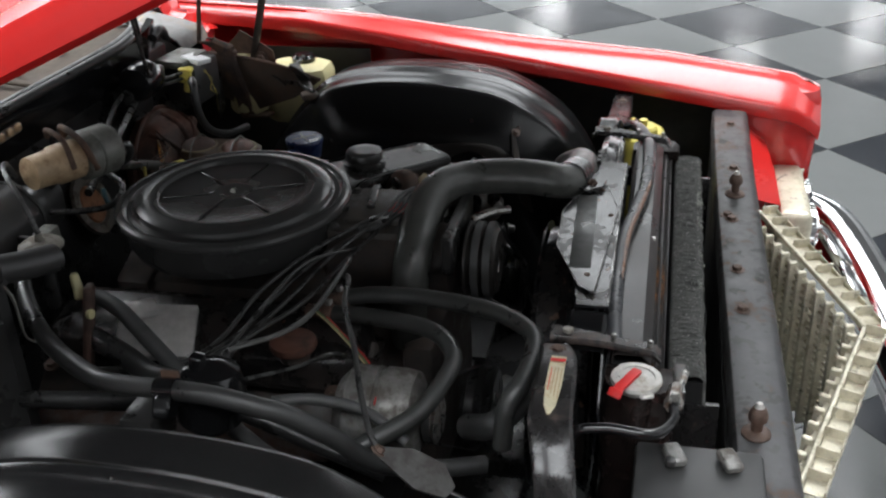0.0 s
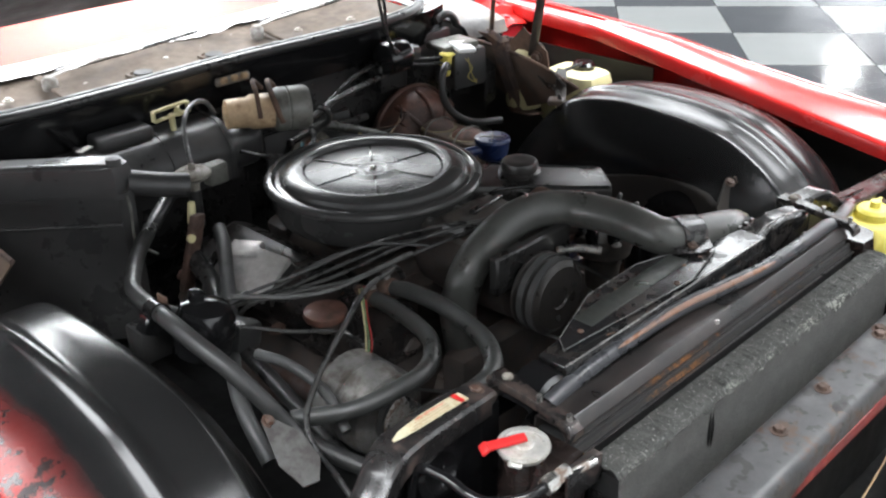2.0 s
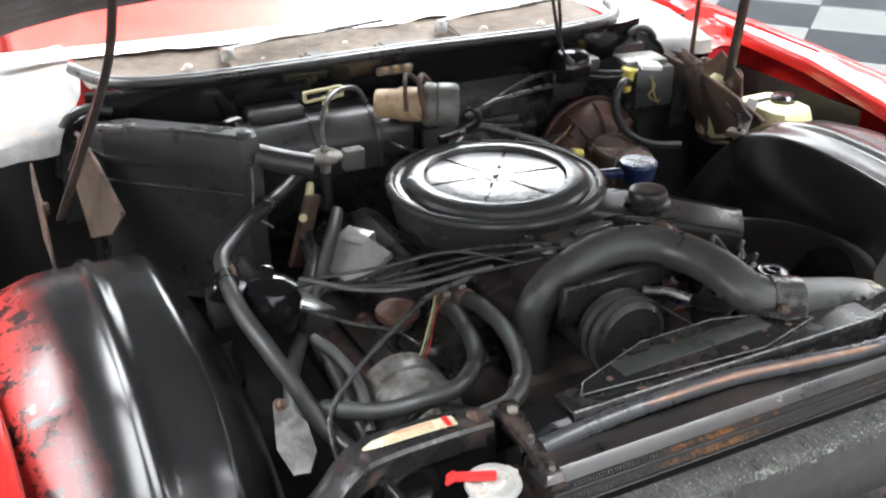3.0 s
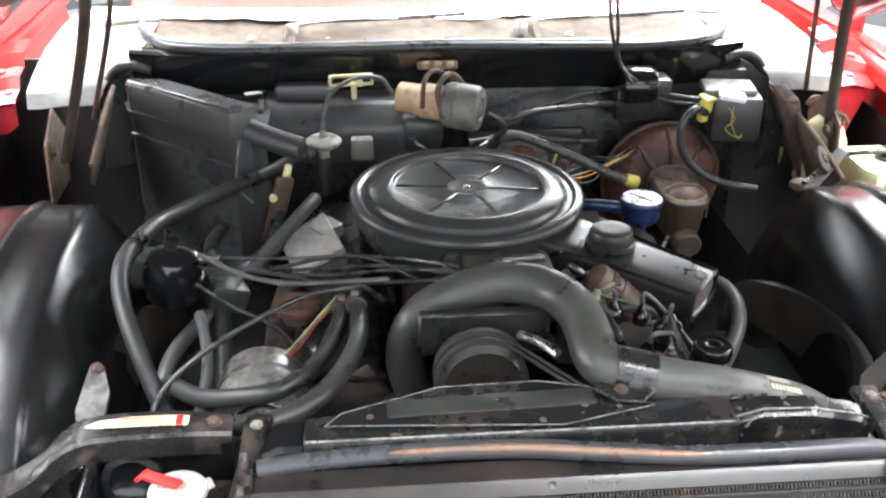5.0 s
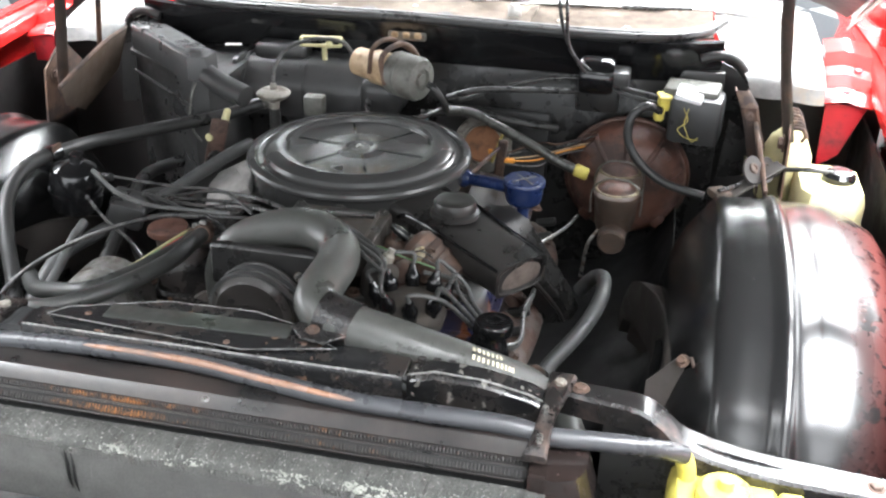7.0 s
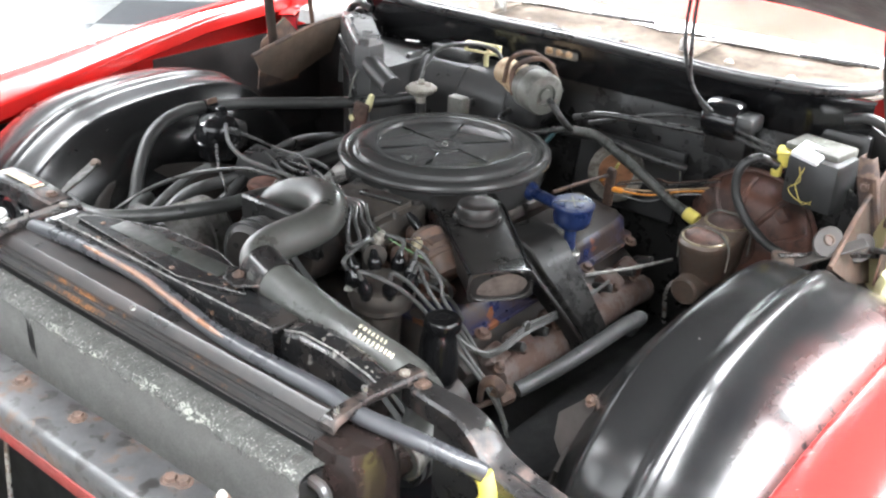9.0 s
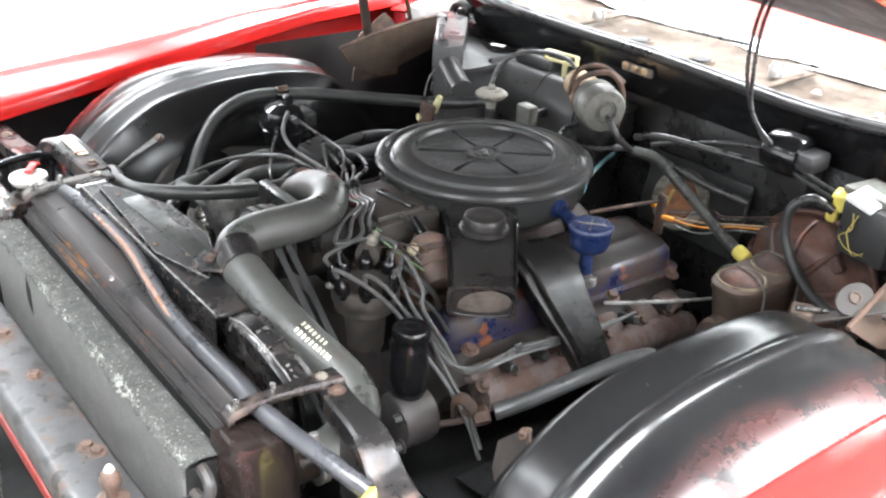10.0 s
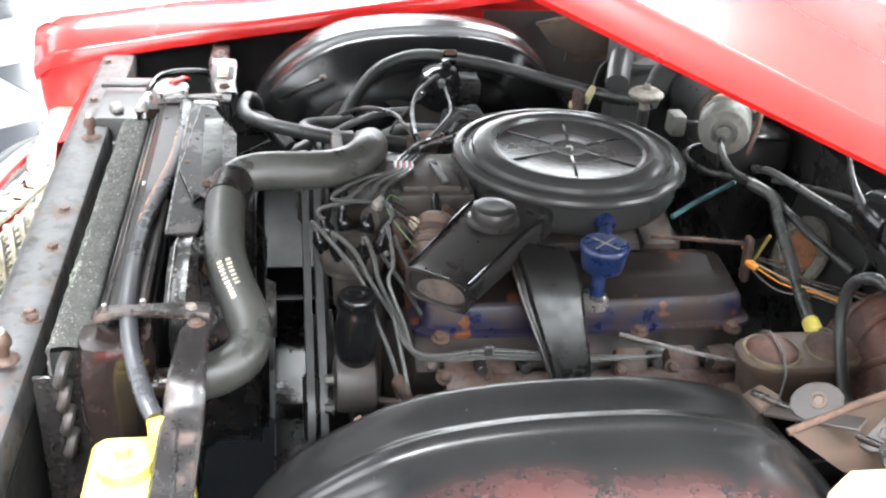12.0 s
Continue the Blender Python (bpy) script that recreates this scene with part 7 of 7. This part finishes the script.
UPPER = [(-0.115, -0.345, 0.72), (-0.130, -0.35, 0.80), (-0.121, -0.354, 0.852), (-0.097, -0.355, 0.886), (-0.057, -0.356, 0.911), (-0.012, -0.359, 0.928), (0.023, -0.366, 0.936), (0.056, -0.380, 0.938), (0.083, -0.403, 0.937), (0.099, -0.432, 0.937), (0.107, -0.470, 0.938), (0.108, -0.515, 0.939), (0.107, -0.548, 0.937),
         (0.112, -0.575, 0.932), (0.133, -0.592, 0.926), (0.165, -0.600, 0.920), (0.23, -0.602, 0.906), (0.29, -0.600, 0.890), (0.34, -0.587, 0.868), (0.378, -0.570, 0.846), (0.412, -0.561, 0.826), (0.442, -0.572, 0.808), (0.462, -0.605, 0.796), (0.472, -0.645, 0.791), (0.474, -0.665, 0.790)]
up_hose = hose("radiator_hose", UPPER, 0.031, "green_hose", "thick grey-black upper radiator hose with white print", clamps=(0.985,), n=9, ribs=0.006, seg=22)
# two rows of worn cream print on the hose
HOSE_LINE = spline(UPPER[16:21], 16)
for n_bars, lean in ((10, -0.16), (7, 0.16)):
    for k in range(n_bars):
        i = 26 + k * 2
        ax = (HOSE_LINE[i + 1] - HOSE_LINE[i - 1]).normalized()
        n_ = Vector((0.30, -0.25 + lean * 1.4, 0.9))
        n_ = (n_ - ax * n_.dot(ax)).normalized()
        m = Matrix((ax, n_.cross(ax), n_)).transposed().to_4x4()
        m.translation = HOSE_LINE[i] + n_ * 0.0314
        part("print_bar", box((random.uniform(0.0026, 0.0044), 0.0075, 0.0008), m, 0, 1), "print", up_hose, smooth=False)

sup_clamp = thing("hose_bracket", (0.145, -0.61, 0.90), "black steel strap that holds the radiator hose", "bracket")
m = frame_to((0.126, -0.590, 0.9275), (0.185, -0.602, 0.9165))
part("strap", thicken(lathe([(0.0335, 0.0), (0.0335, 0.052)], m, 28, False), 0.002), "strut", sup_clamp)
part("tab", plate([(0.092, -0.624), (0.116, -0.652), (0.148, -0.657), (0.172, -0.632), (0.168, -0.605), (0.112, -0.600)], 0.004, pose(0, 0, 0.921), 0.001), "strut", sup_clamp)
part("bolt", hexbolt((0.126, -0.632, 0.926), (0, -0.2, 1), 0.006, 0.006), "rust_bolt", sup_clamp)

hose("heater_hose", [(-0.205, -0.255, 0.845), (-0.20, -0.31, 0.855), (-0.205, -0.40, 0.86), (-0.24, -0.51, 0.868), (-0.29, -0.575, 0.87), (-0.345, -0.590, 0.868), (-0.41, -0.582, 0.865), (-0.44, -0.565, 0.84), (-0.45, -0.56, 0.78)], 0.0138, "dark_hose", "black heater hose looping over the engine front", group="heater hoses", clamps=(0.02,))
hose("heater_hose", [(-0.225, -0.235, 0.83), (-0.235, -0.32, 0.835), (-0.265, -0.42, 0.84), (-0.315, -0.465, 0.832), (-0.37, -0.46, 0.82), (-0.43, -0.43, 0.80), (-0.49, -0.36, 0.78)], 0.0138, "dark_hose", "black heater hose above the alternator", group="heater hoses", clamps=(0.03,))
hose("bypass_hose", [(-0.39, -0.50, 0.76), (-0.43, -0.545, 0.80), (-0.40, -0.58, 0.825), (-0.36, -0.60, 0.83)], 0.019, "rubber", "short black rubber hose behind the radiator", group="heater hoses")
hose("firewall_hose", [(-0.28, 0.26, 0.905), (-0.36, 0.20, 0.885), (-0.45, 0.11, 0.882), (-0.52, 0.01, 0.888), (-0.545, -0.045, 0.894), (-0.562, -0.143, 0.906), (-0.568, -0.20, 0.908), (-0.566, -0.25, 0.898), (-0.553, -0.301, 0.875), (-0.529, -0.348, 0.827), (-0.50, -0.39, 0.77), (-0.46, -0.46, 0.735), (-0.42, -0.53, 0.72)], 0.0135, "rubber", "long black hose strapped along the wheel housing", group="heater hoses", clamps=(0.02,))
sc = thing("hose_strap", (-0.562, -0.13, 0.88), "black clip with bright edges round the hose on the wheel housing", "strap")
part("band", thicken(lathe([(0.0165, 0), (0.0165, 0.030)], frame_to((-0.559, -0.120, 0.903), (-0.563, -0.16, 0.9075)), 18, False), 0.002), "gloss", sc)
part("tail", box((0.03, 0.024, 0.03), pose(-0.575, -0.135, 0.888, 0, 30, 0), 0.003, 1), "gloss", sc)
part("edge", box((0.004, 0.026, 0.012), pose(-0.548, -0.135, 0.921), 0.001, 1), "rust", sc)
hose("evaporator_line", [(-0.46, 0.17, 0.78), (-0.47, 0.05, 0.80), (-0.45, -0.05, 0.80), (-0.43, -0.15, 0.78), (-0.42, -0.28, 0.72), (-0.42, -0.38, 0.68)], 0.013, "rubber", "black air conditioning pipe beside the engine", "pipe")
hose("evaporator_line", [(-0.345, 0.12, 0.83), (-0.35, 0.06, 0.80), (-0.38, 0.0, 0.79), (-0.41, -0.06, 0.80), (-0.46, -0.10, 0.78)], 0.018, "rubber", "black rubber hose below the heater valve", "hose")
hose("coolant_pipe", [(-0.455, -0.23, 0.82), (-0.44, -0.29, 0.82), (-0.43, -0.36, 0.80), (-0.44, -0.42, 0.76)], 0.0085, "grey_hose", "dull bent metal pipe by the wheel housing", "pipe")
hose("cross_hose", [(-0.325, -0.700, 0.884), (-0.26, -0.696, 0.889), (-0.15, -0.694, 0.893), (-0.02, -0.697, 0.894), (0.09, -0.711, 0.8925), (0.19, -0.724, 0.8920), (0.30, -0.727, 0.8920), (0.40, -0.724, 0.8900), (0.45, -0.720, 0.8795), (0.50, -0.712, 0.876), (0.555, -0.698, 0.868), (0.595, -0.685, 0.858), (0.618, -0.673, 0.846)], 0.0120, "copper", "grey overflow hose with an orange streak on the radiator", n=8)
# Orange strip along the upper front of the hose, tapered at both ends.
CROSS = [(-0.20, -0.694, 0.892), (-0.15, -0.694, 0.893), (-0.02, -0.697, 0.894), (0.09, -0.711, 0.8925), (0.19, -0.724, 0.8920), (0.24, -0.726, 0.892)]
cross_streak = tube([(x, y - 0.0066, z + 0.0066) for x, y, z in CROSS], 0.004, 10, 10, radii=[0.0003, 0.0036, 0.005, 0.005, 0.004, 0.0003])
part("hose_streak", cross_streak, "streak", bpy.data.objects["cross_hose"], "orange streak along the hose")

# firewall hoses
hose("booster_hose", [(0.10, 0.31, 0.90), (0.145, 0.335, 0.893), (0.20, 0.325, 0.875), (0.28, 0.318, 0.84), (0.34, 0.315, 0.81), (0.385, 0.313, 0.792)], 0.011, "green_hose", "grey vacuum hose with a yellow end", group="vacuum hoses")
single("yellow_end", rod((0.380, 0.313, 0.794), (0.41, 0.312, 0.785), 0.014, 14, 0.003), "yellow", "yellow plastic end on the vacuum hose", "connector")
hose("vacuum_line", [(0.10, 0.31, 0.93), (0.17, 0.31, 0.953), (0.27, 0.345, 0.95), (0.37, 0.38, 0.945)], 0.0065, "wire", "thin black vacuum hose along the firewall", group="vacuum hoses")
hose("vacuum_line", [(0.12, 0.34, 0.915), (0.20, 0.36, 0.94), (0.30, 0.385, 0.965), (0.40, 0.40, 0.97)], 0.005, "wire", "thin black vacuum hose behind the air cleaner", group="vacuum hoses")
hose("vacuum_line", [(0.06, 0.30, 0.885), (0.045, 0.28, 0.86), (0.06, 0.23, 0.842), (0.10, 0.175, 0.836)], 0.0045, "teal", "teal vacuum tube behind the air cleaner", group="vacuum hoses")
hose("vacuum_line", [(-0.08, 0.33, 0.90), (-0.06, 0.26, 0.90), (-0.02, 0.235, 0.895), (0.05, 0.25, 0.90), (0.09, 0.30, 0.905)], 0.006, "wire", "thin black hose loop below the servo", group="vacuum hoses")
hose("vacuum_line", [(0.04, 0.32, 0.885), (0.10, 0.335, 0.885), (0.18, 0.345, 0.885), (0.25, 0.37, 0.865), (0.33, 0.40, 0.85)], 0.008, "wire", "black hose on the firewall", group="vacuum hoses")
hose("booster_loop", [(0.545, 0.33, 0.935), (0.515, 0.31, 0.95), (0.487, 0.295, 0.925), (0.488, 0.29, 0.875), (0.52, 0.285, 0.83), (0.575, 0.27, 0.80), (0.65, 0.25, 0.79)], 0.009, "rubber", "black hose looping over the brake booster", group="vacuum hoses")
for dx in (0.0, 0.014):
    hose("lamp_cable", [(0.545, 0.345, 0.945 + dx), (0.47, 0.355, 0.955 + dx), (0.40, 0.345, 0.985 + dx), (0.35, 0.33, 1.05), (0.325 + dx, 0.325, 1.13), (0.318 + dx, 0.34, 1.22), (0.32 + dx, 0.38, 1.30)], 0.004, "wire", "thin black cable hanging from the raised hood", "cable", "hood cables")

# radiator side pipes
hose("condenser_line", [(-0.535, -0.655, 0.80), (-0.525, -0.66, 0.87), (-0.52, -0.70, 0.884), (-0.515, -0.76, 0.878), (-0.47, -0.785, 0.868), (-0.425, -0.785, 0.86)], 0.007, "gloss", "bent black metal pipe beside the radiator cap", "pipe")
single("pipe_union", lathe([(0.012, 0), (0.013, 0.012), (0.010, 0.02), (0.010, 0.04)], frame_to((-0.43, -0.785, 0.86), (-0.36, -0.79, 0.87)), 6), "steel", "bright hexagon pipe union beside the condenser", "fitting")

# cable from the engine front to the wheel housing
hose("engine_cable", [(-0.16, -0.25, 0.845), (-0.19, -0.265, 0.88), (-0.215, -0.277, 0.886), (-0.28, -0.29, 0.882), (-0.365, -0.329, 0.86), (-0.44, -0.36, 0.825), (-0.495, -0.40, 0.785), (-0.51, -0.50, 0.74), (-0.52, -0.62, 0.68)], 0.0045, "wire", "thin black cable arching over the engine", "cable")
hose("return_hose", [(-0.275, 0.13, 0.855), (-0.30, 0.08, 0.848), (-0.345, 0.01, 0.825), (-0.391, -0.062, 0.80), (-0.467, -0.175, 0.77), (-0.506, -0.254, 0.75), (-0.52, -0.33, 0.70)], 0.013, "grey_hose", "wide grey hose below the vacuum canister", group="heater hoses")
hose("canister_wire", [(-0.455, -0.175, 0.90), (-0.443, -0.184, 0.90), (-0.384, -0.226, 0.89), (-0.318, -0.246, 0.882), (-0.24, -0.255, 0.885), (-0.15, -0.26, 0.89)], 0.0042, "wire_grey", "thin grey wire from the vacuum canister", "wire", "canister wires", seg=8)
hose("canister_wire", [(-0.46, -0.20, 0.86), (-0.40, -0.245, 0.842), (-0.339, -0.282, 0.83), (-0.30, -0.30, 0.80)], 0.003, "wire", "thin black wire from the vacuum canister", "wire", "canister wires", seg=8)
for k in range(3):
    hose("sensor_wire", [(-0.235 + k * 0.006, -0.22, 0.84), (-0.27 + k * 0.004, -0.27, 0.825), (-0.32 + k * 0.006, -0.33, 0.80), (-0.375, -0.365, 0.79)], 0.0014, ("cream", "green_wire", "red_wire")[k], "thin coloured sensor wire to the alternator", "wire", "sensor wires", seg=8)

# spark plug wires: left bank in one bundle, right bank loose round the distributor
plug = thing("plug_wires", (-0.1, -0.28, 0.86), "grey-black spark plug wires spread across the engine", "wires")
for k in range(4):
    a = k * 0.011
    w = [random.uniform(-0.006, 0.006) for q in range(6)]
    part("plug_wire", tube([(-0.02, -0.302 + a, 0.903), (-0.055, -0.285 + a * 0.9, 0.902 + (0.006 if k % 2 else -0.004)), (-0.14 + w[2], -0.245 + a * 1.9, 0.882 + w[3]), (-0.24, -0.205 + a * 2.2, 0.862 + w[4] * 1.6), (-0.33, -0.165 + a * 1.8 + w[5], 0.850 - k * 0.006), (-0.39 + a, -0.12 + a * 3, 0.835 - k * 0.014), (-0.38 + a, -0.05 + a * 6, 0.76)], 0.0036, 8, 6), "wire", plug)
part("loose_wire", tube([(-0.10, -0.26, 0.885), (-0.19, -0.20, 0.90), (-0.30, -0.17, 0.885), (-0.42, -0.165, 0.888)], 0.003, 8, 6), "wire", plug)
part("wire_comb", box((0.008, 0.045, 0.016), pose(-0.055, -0.268, 0.902, 0, 20, 25), 0.003, 1), "plastic", plug)
part("boot_cover", box((0.07, 0.09, 0.05), pose(-0.43, -0.115, 0.80, 0, 20, 20), 0.012, 2), "plastic", plug)
plug2 = thing("plug_wires", (0.25, -0.33, 0.82), "loose grey spark plug wires round the distributor", "wires")


def from_boot(i, pts, r=0.0036):
    p, d = TOWERS[i]
    part("plug_wire", tube([p - d * 0.004, p + d * 0.018] + [Vector(q) for q in pts], r, 8, 7), "wire_grey", plug2)


# left bank, over the top to the comb
for k, i in enumerate((3, 4, 5, 2)):
    a = k * 0.010
    from_boot(i, [(0.165 - k * 0.008, -0.435 + k * 0.028, 0.915 - k * 0.004), (0.11, -0.385 + a * 1.6, 0.922 - k * 0.003), (0.06, -0.325 + a, 0.913), (0.01, -0.315 + a, 0.905), (-0.03, -0.295 + a, 0.903)])
# right bank, down past the steering pump and along the manifold
for k, i in enumerate((6, 7, 0, 1)):
    a = k * 0.007
    low = [(0.300 + a, -0.352 + a, 0.775), (0.335 + a * 0.5, -0.335 + a, 0.752 - a), (0.360, -0.298 + a, 0.742 - a * 0.6), (0.352, -0.20, 0.745 - a), (0.358, -0.12 + k * 0.02, 0.738 - a), (0.345, -0.06 + k * 0.05, 0.71)]
    if k == 0:
        low = [(0.315, -0.372, 0.775), (0.355, -0.348, 0.72), (0.395, -0.335, 0.665), (0.41, -0.32, 0.60)]
    from_boot(i, [(0.255 + a, -0.435 + k * 0.03, 0.878 - a), (0.280 + a * 0.5, -0.395 + k * 0.014, 0.83)] + low)
part("lower_wire", tube([(0.295, -0.35, 0.80), (0.335, -0.335, 0.73), (0.38, -0.325, 0.68), (0.40, -0.31, 0.61)], 0.0036, 8, 6), "wire_grey", plug2)
part("loop_wire", tube([(0.205, -0.335, 0.865), (0.245, -0.330, 0.858), (0.268, -0.315, 0.835), (0.258, -0.295, 0.80), (0.225, -0.30, 0.79)], 0.004, 8, 6), "wire_grey", plug2)
part("loop_wire", tube([(0.235, -0.36, 0.85), (0.262, -0.35, 0.845), (0.285, -0.325, 0.815), (0.29, -0.30, 0.77)], 0.0036, 8, 6), "wire_grey", plug2)
part("white_boot", lathe([(0.007, 0), (0.010, 0.006), (0.010, 0.018), (0.006, 0.024)], frame_to((0.330, -0.286, 0.70), (0.36, -0.29, 0.72)), 14), "exhaust", plug2)
for k in range(4):
    part("thin_lead", tube([(0.10 + k * 0.008, -0.29 - k * 0.01, 0.86), (0.13 + k * 0.01, -0.335 - k * 0.004, 0.902 - k * 0.006), (0.17 + k * 0.012, -0.345 + k * 0.012, 0.895), (0.215, -0.315 + k * 0.012, 0.865), (0.23, -0.29 + k * 0.006, 0.845)], 0.0014, 6, 6), ("green_wire", "wire", "wire_grey", "rust")[k], plug2)
part("comb", box((0.008, 0.018, 0.02), pose(0.352, -0.20, 0.738), 0.003, 1), "plastic", plug2)

# union and rusty end of the steering hose
fit = thing("hose_union", (0.375, -0.27, 0.66), "rusty union with a steel tube on the steering hose", "fitting")
part("nut", lathe([(0.014, 0), (0.016, 0.004), (0.016, 0.022), (0.012, 0.026)], frame_to((0.385, -0.315, 0.664), (0.405, -0.275, 0.675)), 6), "rust_bolt", fit)
part("tube", tube([(0.388, -0.310, 0.666), (0.36, -0.35, 0.652), (0.33, -0.39, 0.64)], 0.006, 10, 5), "rust", fit)
part("hose", tube([(0.400, -0.285, 0.672), (0.415, -0.255, 0.682), (0.442, -0.222, 0.706), (0.465, -0.185, 0.729), (0.478, -0.135, 0.741), (0.480, -0.085, 0.741), (0.476, -0.035, 0.730), (0.464, 0.002, 0.712), (0.448, 0.022, 0.690), (0.43, 0.03, 0.66)], 0.0135, 14, 6), "grey_hose", fit, "grey rubber hose")

# rusty ends of the heater hoses
for x, y, z, x2, y2, z2 in ((-0.205, -0.255, 0.845, -0.20, -0.31, 0.855), (-0.225, -0.235, 0.83, -0.235, -0.32, 0.835)):
    e = thing("hose_end", (x, y, z), "rusty steel pipe end under the heater hose", "pipe", "hose ends")
    p, q = Vector((x, y, z)), Vector((x2, y2, z2))
    part("pipe", rod(p - (q - p) * 0.35, p + (q - p) * 0.1, 0.011, 14), "rust_bolt", e)
    part("flare", lathe([(0.0165, 0), (0.0175, 0.004), (0.0175, 0.014), (0.0165, 0.018)], frame_to(p, q), 18), "rust_bolt", e)
